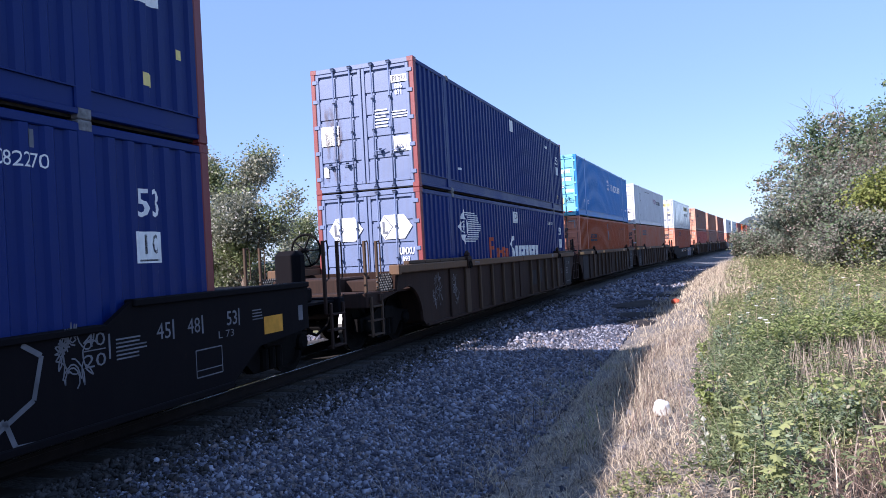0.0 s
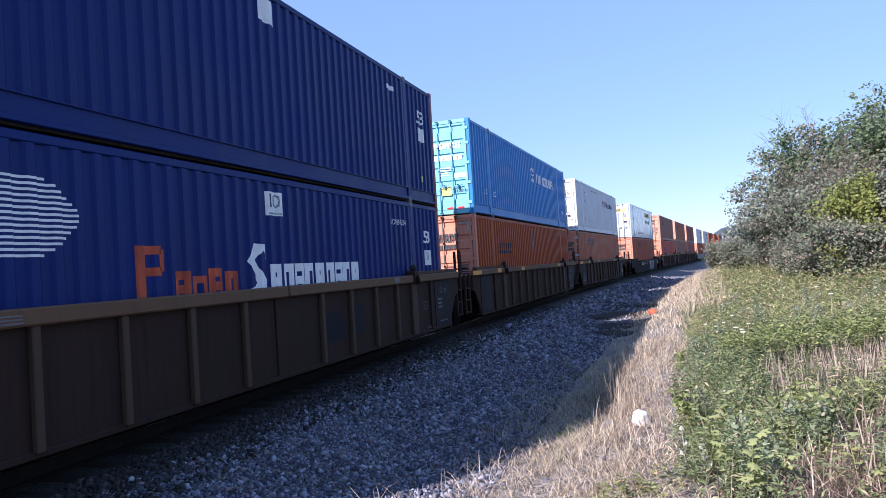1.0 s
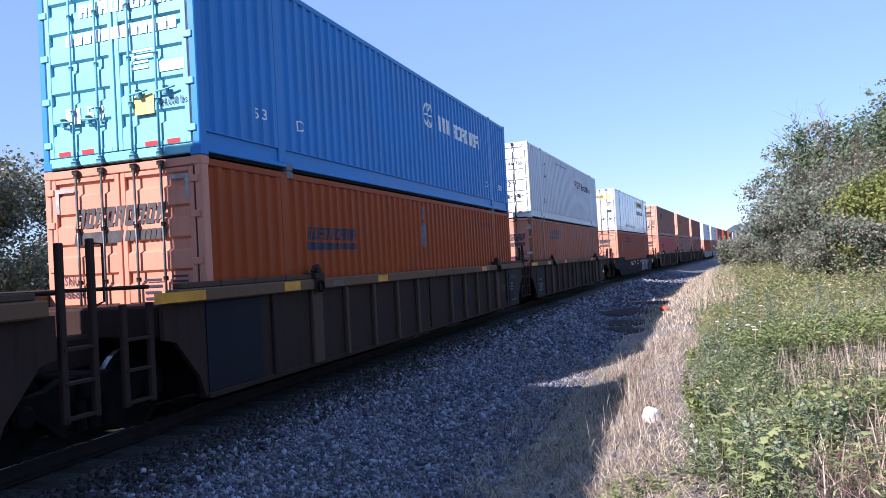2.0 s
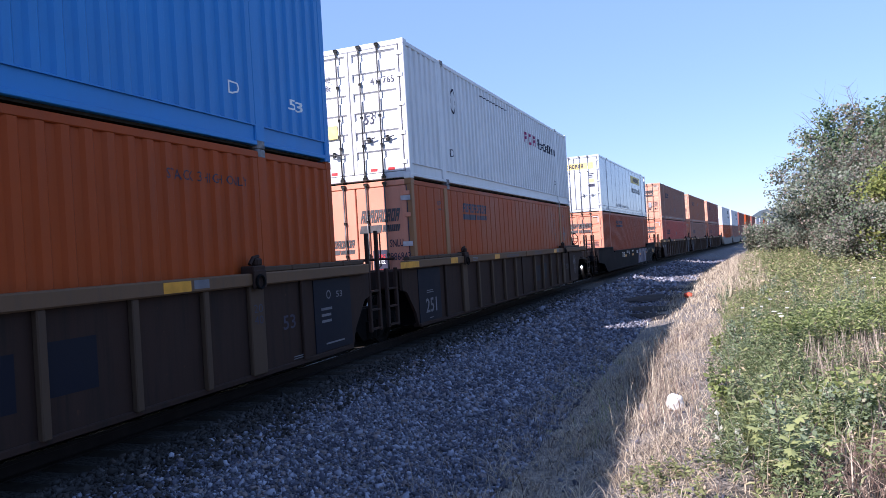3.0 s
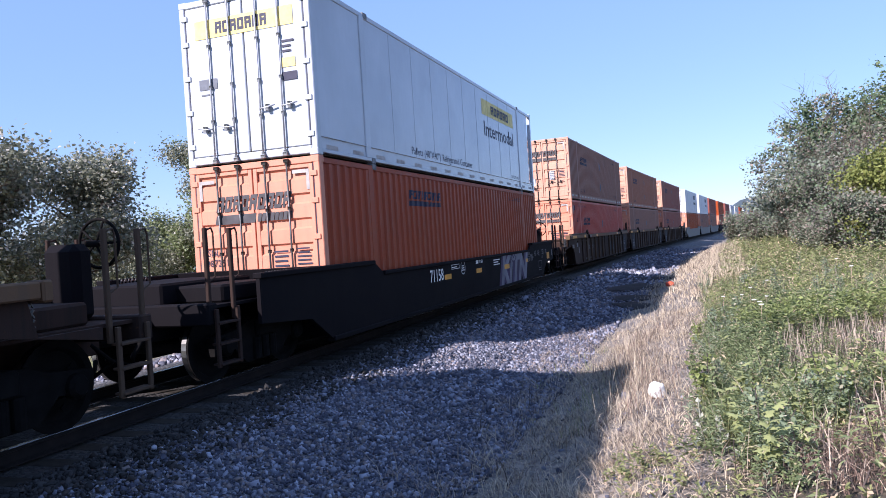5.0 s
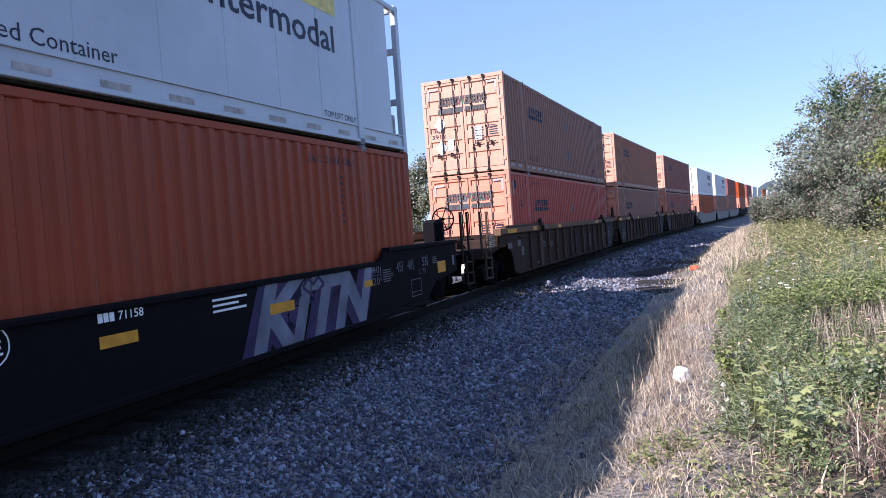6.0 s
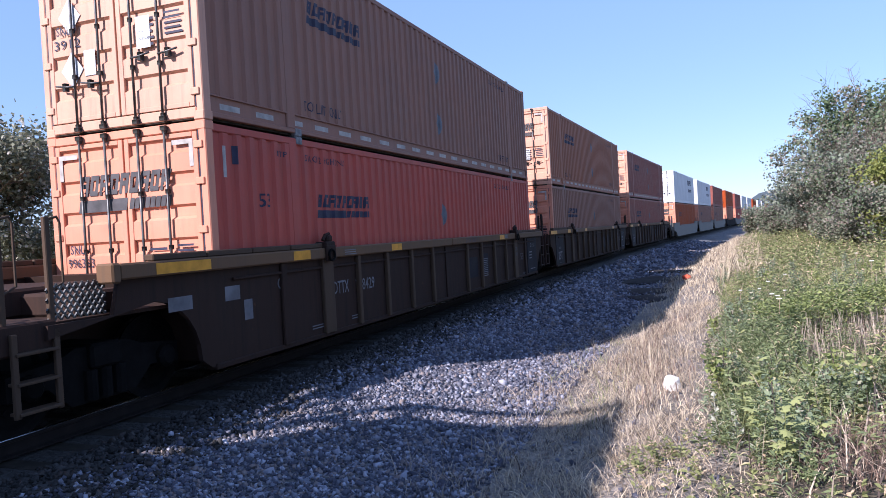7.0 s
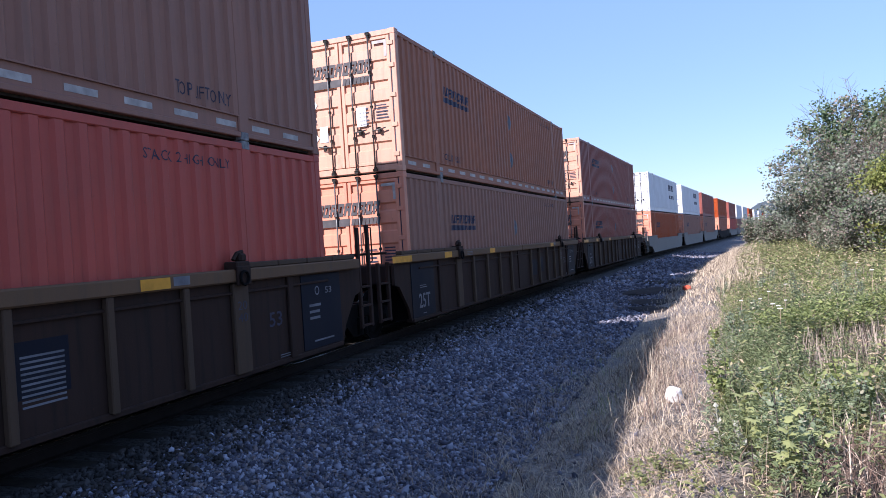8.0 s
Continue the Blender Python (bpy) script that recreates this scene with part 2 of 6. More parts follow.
def letter_all(words):
    made = {}
    for key, (body, bold, shear) in words.items():
        cu = bpy.data.curves.new("text", "FONT")
        cu.body, cu.size, cu.offset, cu.shear, cu.resolution_u = body, 1.0, bold, shear, 2
        made[key] = new("text", cu)
    bpy.context.view_layer.update()
    dg = bpy.context.evaluated_depsgraph_get()
    for key, ob in made.items():
        me = bpy.data.meshes.new_from_object(ob.evaluated_get(dg))
        vs = np.array([v.co[:2] for v in me.vertices])
        fs = [tuple(p.vertices) for p in me.polygons]
        lo, hi = vs.min(0), vs.max(0)
        WORDS[key] = ((vs - lo) / (hi - lo), fs)
        bpy.data.objects.remove(ob)
        bpy.data.meshes.remove(me)


letter_all({w: (w, b, s) for w, b, s in (
    ("53", .01, 0), ("110", .01, 0), ("10", .01, 0), ("082270", 0, 0), ("PLYU", .01, 0), ("886", .01, 0), ("871", .01, 0), ("24,000 lbs", 0, 0),
    ("UMXU", .015, .1), ("893", .01, 0), ("604", .01, 0), ('110"', .01, 0), ("UMXU 893604", 0, 0), ("40", 0, 0), ("20", 0, 0), ("45", 0, 0),
    ("48", 0, 0), ("L 73", 0, 0), ("71158", .01, 0), ("TOP LIFT ONLY", 0, 0), ("Intermodal", .012, 0), ("Refrigerated Container", 0, 0),
    ('Pallets (48"X40")', 0, 0), ("WARNING", 0, 0), ("HIGH CUBE", 0, 0), ("411765", 0, 0), ("53'", 0, 0), ("SNLU", .01, 0), ("986843", 0, 0),
    ("NTP", .01, 0), ("DTTX 721440 C", 0, 0), ("DTTX", .01, 0), ("788429", .01, 0), ("251", .015, 0), ("25T", .015, 0), ("996363", 0, 0),
    ("987251", 0, 0), ("3912", 0, 0), ("50", 0, 0), ("KiTN", .05, .35), ("KiTN ", .16, .35), ("STACK 3 HIGH ONLY", 0, 0), ("STACK 2 HIGH ONLY", 0, 0), ("DTTX 721440 B", 0, 0), ("DTTX 788429 A", 0, 0), ("D", 0, 0), ("9\n8\n6\n8\n4\n3", 0, 0), ("S\nN\nL\nU", 0, 0),
    ("MORE", .01, 0), ("TIME.", .01, 0), ("MILES.", .01, 0), ("RESPECT.", .01, 0))})


class Flat:
    """Flat shapes in (u, w) metres, to be laid on a face."""
    def __init__(self):
        self.v, self.f, self.g, self.now, self.hold = [], [], [], 0, False

    def step(self):
        """Shapes from here on make another part."""
        if not self.hold:
            self.now += 1
        return self

    def poly(self, pts):
        n = len(self.v)
        self.g.append(self.now)
        self.v += [tuple(p) for p in pts]
        self.f.append(tuple(range(n, n + len(pts))))
        return self

    def rect(self, u0, u1, w0, w1, lean=0.0):
        self.step()
        return self.poly([(u0, w0), (u1, w0), (u1 + lean * (w1 - w0), w1), (u0 + lean * (w1 - w0), w1)])

    def word(self, key, u0, u1, w0, w1):
        vs, fs = WORDS[key]
        n = len(self.v)
        self.v += [(u0 + a * (u1 - u0), w0 + b * (w1 - w0)) for a, b in vs]
        self.f += [tuple(i + n for i in q) for q in fs]
        self.step()
        self.g += [self.now] * len(fs)
        return self

    def blocks(self, u0, u1, w0, w1, count, lean=0.0, heights=(1.0,), slit=True):
        """A brand name as a row of plain blocks."""
        step = (u1 - u0) / count
        for i in range(count):
            self.hold = False
            self.step()
            self.hold = True
            h = (w1 - w0) * heights[i % len(heights)]
            a, b = u0 + i * step, u0 + (i + 0.84) * step
            if not slit:
                self.rect(a, b, w0, w0 + h, lean)
                continue
            t = (b - a) * 0.33
            self.rect(a, a + t, w0, w0 + h, lean).rect(b - t, b, w0, w0 + h, lean)
            q = h * 0.24
            for k in ((0.0, 0.76) if i % 2 else (0.38, 0.76)):
                self.poly([(a + t + lean * k * h, w0 + k * h), (b - t + lean * k * h, w0 + k * h),
                           (b - t + lean * (k * h + q), w0 + k * h + q), (a + t + lean * (k * h + q), w0 + k * h + q)])
        self.hold = False
        return self

    def lines(self, u0, u1, w0, w1, rows, seed=0, ragged=0.3):
        """Unreadable small print as bars."""
        rnd = random.Random(seed)
        step = (w1 - w0) / rows
        for i in range(rows):
            self.rect(u0, u1 - (u1 - u0) * ragged * rnd.random(), w0 + i * step, w0 + (i + 0.42) * step)
        return self

    def stroke(self, pts, width):
        for (a, b), (c, d) in zip(pts, pts[1:]):
            m = math.hypot(c - a, d - b) or 1
            x, y = -(d - b) / m * width / 2, (c - a) / m * width / 2
            self.poly([(a + x, b + y), (c + x, d + y), (c - x, d - y), (a - x, b - y)])
        return self

    def split(self):
        return [self.pick(k) for k in sorted(set(self.g))]

    def pick(self, k):
        f = Flat()
        for q, g in zip(self.f, self.g):
            if g == k:
                f.poly([self.v[i] for i in q])
        return f

    def lay(self, place, cuts=()):
        """Cut at the folds of the face and lay each corner where place(u, w) puts it."""
        bm = bmesh.new()
        for q in self.f:
            bm.faces.new([bm.verts.new((*self.v[i], 0)) for i in q])
        bmesh.ops.remove_doubles(bm, verts=bm.verts[:], dist=0.0003)
        bmesh.ops.triangulate(bm, faces=bm.faces[:])
        lo, hi = min(p[0] for p in self.v), max(p[0] for p in self.v)
        for c in cuts:
            if lo < c < hi:
                bmesh.ops.bisect_plane(bm, geom=bm.verts[:] + bm.edges[:] + bm.faces[:], plane_co=(c, 0, 0), plane_no=(1, 0, 0))
        for v in bm.verts:
            v.co = place(v.co.x, v.co.y)
        g = Geo()
        bm.verts.index_update()
        g.v = [tuple(v.co) for v in bm.verts]
        g.f = [tuple(v.index for v in f.verts) for f in bm.faces]
        bm.free()
        return g


# ---- containers ----
HALF = BOX_L / 2
POST_Y = 1.98


def folds(style):
    """Fold points (distance from the door end, depth) of a side wall, bay by bay."""
    bays = ((0.16, POST_Y - 0.11), (POST_Y + 0.11, BOX_L - POST_Y - 0.11), (BOX_L - POST_Y + 0.11, BOX_L - 0.16))
    out = []
    for a, b in bays:
        bay = [(a, 0.02)]
        if style == "flat":
            n = max(1, round((b - a) / 1.2))
            w = (b - a) / n
            for i in range(1, n):
                y = a + i * w
                bay += [(y - 0.030, 0.02), (y - 0.027, 0.014), (y + 0.027, 0.014), (y + 0.030, 0.02)]
        elif style == "wide":
            n = max(2, round((b - a) / 0.43))
            w = (b - a) / n
            for i in range(n):
                y = a + i * w
                bay += [(y + w * 0.36, 0.014), (y + w * 0.44, 0.024), (y + w * 0.56, 0.024), (y + w * 0.64, 0.014)]
        else:
            n = max(3, round((b - a) / 0.285))
            w = (b - a) / n
            for i in range(n):
                y = a + i * w
                bay += [(y + w * 0.15, 0.040), (y + w * 0.50, 0.040), (y + w * 0.65, 0.004), (y + w * 0.995, 0.004)]
        bay.append((b, 0.02))
        out.append(bay)
    return out


FOLDS = {s: folds(s) for s in ("flat", "wide", "corr")}


def depth_at(style, y):
    for bay in FOLDS[style]:
        if bay[0][0] <= y <= bay[-1][0]:
            for (a, da), (b, db) in zip(bay, bay[1:]):
                if a <= y <= b:
                    return da + (db - da) * (y - a) / max(b - a, 1e-6)
    return 0.0


def side_wall(style, sign, z0, z1, which, stop=99.0):
    g = Geo()
    for bay in FOLDS[style][which:which + 1]:
        if stop < bay[-1][0]:
            bay = [q for q in bay if q[0] < stop] + [(stop, 0.02)]
        n = len(bay)
        vs = [(sign * (BOX_HW - d), y - HALF, z) for z in (z0, z1) for y, d in bay]
        vs += [(sign * (BOX_HW - 0.07), bay[0][0] - HALF, z0), (sign * (BOX_HW - 0.07), bay[-1][0] - HALF, z0),
               (sign * (BOX_HW - 0.07), bay[-1][0] - HALF, z1), (sign * (BOX_HW - 0.07), bay[0][0] - HALF, z1)]
        fs = [(i, i + 1, n + i + 1, n + i) for i in range(n - 1)] + [(2 * n, 2 * n + 3, 2 * n + 2, 2 * n + 1)]
        g.add(vs, fs)
    return g


def door_leaf(style, sign):
    """One door; sign -1 or 1 is the half that it closes."""
    y = -HALF
    x0, x1 = (0.012, 1.165) if sign > 0 else (-1.165, -0.012)
    z0, z1 = 0.17, 2.765
    g = Geo()
    if style == "flat":
        g.box(x0, x1, y + 0.005, y + 0.06, z0, z1, 0.012)
        return g
    fr = 0.075
    g.box(x0, x0 + fr, y, y + 0.055, z0, z1, 0.006).box(x1 - fr, x1, y, y + 0.055, z0, z1, 0.006)
    g.box(x0 + fr, x1 - fr, y, y + 0.055, z0, z0 + 0.06, 0.006).box(x0 + fr, x1 - fr, y, y + 0.055, z1 - 0.06, z1, 0.006)
    n = 6 if style == "corr" else 5
    zz = np.linspace(z0 + 0.06, z1 - 0.06, n + 1)
    prof = []
    for a, b in zip(zz, zz[1:]):
        h = b - a
        if style == "corr":
            prof += [(a, 0.008), (a + h * 0.55, 0.008), (a + h * 0.63, 0.046), (a + h * 0.92, 0.046)]
        else:
            prof += [(a, 0.022), (a + h * 0.86, 0.022), (a + h * 0.87, 0.05), (a + h * 0.985, 0.05)]
    prof.append((zz[-1], 0.008))
    m = len(prof)
    g.add([(x, y + d, z) for x in (x0 + fr, x1 - fr) for z, d in prof] + [(x0 + fr, y + 0.055, z0), (x1 - fr, y + 0.055, z0), (x1 - fr, y + 0.055, z1), (x0 + fr, y + 0.055, z1)],
          [(i, i + 1, m + i + 1, m + i) for i in range(m - 1)] + [(2 * m, 2 * m + 1, 2 * m + 2, 2 * m + 3)])
    return g


def lock_bar(x):
    y = -HALF - 0.035
    g = Geo().tube([(x, y, 0.05), (x, y, 2.86)], 0.017, 8)
    for z in (0.10, 0.75, 1.35, 2.05, 2.80):
        g.box(x - 0.026, x + 0.026, y - 0.02, y + 0.03, z - 0.03, z + 0.03, 0.006)
    for z in (0.06, 2.84):
        g.box(x - 0.045, x + 0.045, y - 0.03, y + 0.03, z - 0.03, z + 0.03, 0.008)
    return g


def handle(x, sign, z):
    y = -HALF - 0.06
    g = Geo().tube([(x, y, z), (x + sign * 0.12, y - 0.012, z + 0.005), (x + sign * 0.30, y, z + 0.035)], 0.013, 6)
    return g.box(x + sign * 0.15 - 0.03, x + sign * 0.15 + 0.03, y - 0.02, y + 0.05, z - 0.05, z + 0.06, 0.006)


def casting(x, y, z):
    sx, sy, sz = (1 if x > 0 else -1), (1 if y > 0 else -1), (1 if z > 1 else -1)
    g = Geo()
    g.box(*sorted((x, x - sx * 0.162)), *sorted((y, y - sy * 0.178)), *sorted((z, z - sz * 0.118)), 0.012)
    hy = y - sy * 0.089
    return g.box(*sorted((x + sx * 0.001, x - sx * 0.03)), hy - 0.04, hy + 0.04, z - sz * 0.059 - 0.026, z - sz * 0.059 + 0.026, 0.01)


def container(label, paint, posts=None, side="corr", door="corr", rail=0.28, bars=STEEL_DARK, nose=False, leafs=None, lifts=None, fronts=None):
    posts = posts or paint
    leafs, lifts = leafs or paint, lifts or paint
    root = thing("shipping_container", label, "container", "containers on the train")
    lift = 0.045
    z_lo, z_hi = lift + rail, BOX_H - 0.13
    body_end = HALF - (0.62 if nose else 0.0)
    for s in (-1, 1):
        a, b = sorted((s * (BOX_HW - 0.004), s * (BOX_HW - 0.09)))
        part("bottom_rail", shared(("bottom_rail", s, rail, lift), paint, lambda: Geo().box(*sorted((s * (BOX_HW - 0.030), s * (BOX_HW - 0.09))), -HALF + 0.10, HALF - 0.10, lift, lift + rail + 0.02, 0.008)
             .box(*sorted((s * (BOX_HW - 0.002), s * (BOX_HW - 0.035))), -HALF + 0.12, HALF - 0.12, lift, lift + 0.065, 0.008)
             .box(*sorted((s * (BOX_HW - 0.001), s * (BOX_HW - 0.06))), -HALF + 0.14, HALF - 0.14, lift + rail - 0.012, lift + rail + 0.003)), paint, root)
        part("top_rail", shared(("top_rail", s), paint, lambda: Geo().box(a, b, -HALF + 0.10, HALF - 0.10, BOX_H - 0.13, BOX_H - 0.03, 0.012)), paint, root)
        for k in range(3):
            part("side_panel", shared(("side_panel", side, s, rail, k, nose), paint, lambda: side_wall(side, s, z_lo, z_hi, k, BOX_L - 0.62 if nose else 99.0)), paint, root)
        for e in (-1, 1):
            y0, y1 = sorted((e * HALF, e * (HALF - 0.155)))
            pp = (fronts or posts) if e < 0 else posts
            part("corner_post", shared(("corner_post", s, e), pp, lambda: Geo().box(*sorted((s * BOX_HW, s * (BOX_HW - 0.11))), y0 + 0.003, y1 - 0.003, 0.1, BOX_H - 0.1, 0.012)), pp, root)
            for z in (0.0, BOX_H):
                part("corner_casting", shared(("corner_casting", s, e, z), pp, lambda: casting(s * (BOX_HW + 0.003), e * (HALF + 0.003), z)), pp, root)
            py = e * (HALF - POST_Y)
            part("lift_post", shared(("lift_post", s, e), lifts, lambda: Geo().box(*sorted((s * BOX_HW, s * (BOX_HW - 0.10))), py - 0.11, py + 0.11, 0.1, BOX_H - 0.09, 0.014)), lifts, root)
            for z in (0.0, BOX_H):
                part("lift_casting", shared(("lift_casting", s, e, z), STEEL_CAST, lambda: casting(s * (BOX_HW + 0.004), py + 0.089, z)), STEEL_CAST, root)
    part("roof", shared(("roof", nose), paint, lambda: roof_sheet(body_end)), paint, root)
    part("floor", shared("floor", TIE_WOOD, lambda: Geo().box(-BOX_HW + 0.085, BOX_HW - 0.085, -HALF + 0.02, HALF - 0.02, lift - 0.03, lift + 0.16)), TIE_WOOD, root)
    part("end_wall", shared(("end_wall", nose), paint, lambda: Geo().box(-BOX_HW + 0.1, BOX_HW - 0.1, body_end - 0.06, body_end - 0.02, 0.1, BOX_H - 0.05)), paint, root)
    for z0, z1 in ((0.05, 0.2), (BOX_H - 0.12, BOX_H - 0.01)):
        part("end_beam", shared(("end_beam", z0), paint, lambda: Geo().box(-BOX_HW + 0.1, BOX_HW - 0.1, HALF - 0.1, HALF - 0.004, z0, z1, 0.01)), paint, root)
    part("door_header", shared("door_header", leafs, lambda: Geo().box(-BOX_HW + 0.11, BOX_HW - 0.11, -HALF, -HALF + 0.12, 2.775, BOX_H - 0.008, 0.012)), paint, root)
    part("door_sill", shared("door_sill", leafs, lambda: Geo().box(-BOX_HW + 0.11, BOX_HW - 0.11, -HALF, -HALF + 0.14, 0.03, 0.16, 0.012)), paint, root)
    for s in (-1, 1):
        leaf = part("door", shared(("door", door, s), leafs, lambda: door_leaf(door, s)), leafs, root)
        for x in (0.27, 0.70):
            part("lock_bar", shared(("lock_bar", s, x), bars, lambda: lock_bar(s * x), True), bars, leaf, "round lock bar with brackets")
            part("door_handle", shared(("door_handle", s, x), bars, lambda: handle(s * x, s, 0.62 if s < 0 else 0.86), True), bars, leaf)
        for z in (0.35, 0.95, 1.55, 2.15, 2.6):
            part("hinge", shared(("hinge", s, z), leafs, lambda: Geo().box(*sorted((s * 1.12, s * 1.25)), -HALF - 0.018, -HALF + 0.01, z - 0.045, z + 0.045, 0.008)), paint, leaf)
        part("door_seal", shared(("door_seal", s), DECAL_DARK, lambda: Geo().box(*sorted((s * 1.166, s * 1.184)), -HALF + 0.012, -HALF + 0.05, 0.16, 2.77)), DECAL_DARK, leaf)
    if nose:
        for z in (0.95, 1.95):
            part("nose_strut", shared(("nose_strut", z), paint, lambda: Geo().box(-BOX_HW + 0.02, BOX_HW - 0.02, HALF - 0.14, HALF - 0.04, z, z + 0.12, 0.01)), paint, root)
        part("nose_plinth", shared("nose_plinth", STEEL_PALE, lambda: Geo().box(-BOX_HW + 0.15, BOX_HW - 0.15, body_end, HALF - 0.16, 0.2, 0.75, 0.02)), STEEL_PALE, root)
    root["side_style"] = side
    return root


def roof_sheet(y1):
    g = Geo()
    ys = np.arange(-HALF + 0.1, y1 - 0.05, 0.3)
    pts = [(y + o, 0.0 if k in (0, 3) else 0.018) for y in ys for k, o in ((0, 0), (1, 0.04), (2, 0.15), (3, 0.19))]
    n = len(pts)
    w = BOX_HW - 0.085
    return g.add([(x, y, BOX_H - 0.055 + d) for x in (-w, w) for y, d in pts], [(i, i + 1, n + i + 1, n + i) for i in range(n - 1)])


def on_side(root, flat, material, name="lettering", label=""):
    """Lay shapes on the near side wall: u is metres from the door end, w metres above the container's foot."""
    st = root["side_style"]
    cuts = [p[0] for bay in FOLDS[st] for p in bay]
    for f in flat.split():
        part(name, f.lay(lambda u, w: (BOX_HW - depth_at(st, u) + 0.004, u - HALF, w), cuts), material, root, label)


def on_door(root, flat, material, name="lettering", label="", over=0.0):
    """Lay shapes on the doors: u is metres from the middle, w metres above the foot."""
    for f in flat.split():
        part(name, f.lay(lambda u, w: (u, -HALF - 0.004 - over, w)), material, root, label)


def slanted_name(f, u0, u1, w0, w1):
    h = w1 - w0
    f.blocks(u0, u1, w0 + h * 0.45, w1, 9, 0.22)
    f.rect(u0 - 0.03, u0 + (u1 - u0) * 0.52, w0, w0 + h * 0.33, 0.22)
    f.blocks(u0 + (u1 - u0) * 0.55, u1, w0 + h * 0.02, w0 + h * 0.31, 8, 0.22, slit=False)
    return f


def orange_container(label, paint, side="corr", door="corr", nums="996363", dia=False, name=True, at=(2.6, 4.4, 1.68, 2.05), leafs=None, stacking=("STACK 2 HIGH ONLY", 2.50)):
    # door frame and front posts share the doors' sunlit colour
    c = container(label, paint, side=side, door=door, leafs=leafs or ORANGE_DOOR, fronts=leafs or ORANGE_DOOR)
    if name:
        on_side(c, slanted_name(Flat(), *at), DECAL_NAVY, "side_emblem", "faded navy slanted block emblem")
        on_door(c, slanted_name(Flat(), -0.78, 0.72, 1.86, 2.34), DECAL_CHARCOAL, "door_emblem", "navy slanted block emblem over a bar")
        f = Flat().word("SNLU", -1.0, -0.66, 1.32, 1.44).word(nums, -1.05, -0.60, 1.14, 1.26)
        f.lines(0.78, 1.08, 1.1, 1.42, 5, 3).lines(0.34, 0.62, 1.0, 1.4, 5, 4)
        on_door(c, f, DECAL_DARK)
        on_side(c, Flat().word(stacking[0], 12.25, 13.8, stacking[1], stacking[1] + 0.12), DECAL_DARK)
        t = Flat().rect(-1.1, -0.78, 2.58, 2.64).rect(-1.1, -1.04, 2.3, 2.58).rect(0.78, 1.1, 2.62, 2.68).rect(1.04, 1.1, 2.34, 2.62)
        on_door(c, t, TAPE, "reflective_tape", "grey-white reflective tape corner")
    if dia:
        d = Flat()
        for w in ((1.75, ) if dia == 1 else (0.9, 2.05)):
            d.step().poly([(8.0, w), (8.2, w - 0.26), (8.4, w), (8.2, w + 0.26)])
        on_side(c, d, DECAL_GREY, "placard", "grey-blue diamond placard")
    return c


def tape(c, paint, step=0.78, w=0.16):
    f = Flat()
    u = 0.35
    while u < BOX_L - 0.6:
        f.rect(u, u + 0.42, w, w + 0.075)
        u += step
    for g in f.split():
        part("reflective_tape", g.lay(lambda a, b: (BOX_HW - 0.026, a - HALF, b)), paint, c, "pale reflective strip")

# ---- well cars ----
def arc(cy, cz, r, a0, a1, n=8):
    return [(cy + r * math.cos(radians(a0 + (a1 - a0) * i / n)), cz + r * math.sin(radians(a0 + (a1 - a0) * i / n))) for i in range(n + 1)]


def truck(car, y, spin):
    """A two-axle truck about y on the car; its wheelsets go into the list of spinning parts."""
    for s in (-1, 1):
        g = Geo()
        x0, x1 = sorted((s * 0.92, s * 1.05))
        g.prism([(y - 1.12, 0.36), (y - 1.12, 0.60), (y - 0.55, 0.66), (y - 0.35, 0.74), (y + 0.35, 0.74), (y + 0.55, 0.66), (y + 1.12, 0.60),
                 (y + 1.12, 0.36), (y + 0.68, 0.40), (y + 0.42, 0.17), (y - 0.42, 0.17), (y - 0.68, 0.40)], x0, x1)
        for k in (-0.89, 0.89):
            g.lathe([(0, 0.13), (0.10, 0.13), (0.14, 0.09)], s * 1.0, y + k, 0.46, 12)
        part("side_frame", g, TRUCK, car)
        for k in (-0.19, 0.0, 0.19):
            part("coil_spring", Geo().tube([(s * 1.06, y + k, 0.2), (s * 1.06, y + k, 0.5)], 0.075, 10), TRUCK, car)
    part("bolster", Geo().box(-1.12, 1.12, y - 0.2, y + 0.2, 0.5, 0.76, 0.03), TRUCK, car)
    for k in (-0.89, 0.89):
        g = Geo().tube([(-0.95, 0, 0), (0.95, 0, 0)], 0.08, 12)
        for s in (-1, 1):
            g.lathe([(-0.065, 0.40), (-0.06, 0.455), (0.03, 0.462), (0.06, 0.485), (0.075, 0.485), (0.075, 0.40), (0.02, 0.36), (0.01, 0.17), (0.075, 0.14), (-0.08, 0.14), (-0.03, 0.17), (-0.02, 0.36)][::-s], s * 0.755, 0, 0, 32, False)
            for a in range(3):
                t = a * 2.094
                g.box(s * 0.83 - 0.008, s * 0.83 + 0.008, 0.24 * math.cos(t) - 0.03, 0.24 * math.cos(t) + 0.03, 0.24 * math.sin(t) - 0.03, 0.24 * math.sin(t) + 0.03)
        w = part("wheelset", g, TRUCK, car, "dark iron wheelset with bright treads")
        w.location = (0, y + k, 0.46)
        for s in (-1, 1):
            tr = Geo()
            tr.lathe([(-0.055, 0.458), (0.025, 0.4645)], s * 0.755, 0, 0, 32, False)
            part("tread", tr, TYRE, w, "bright polished running tread")
        spin.append((w, y + k))


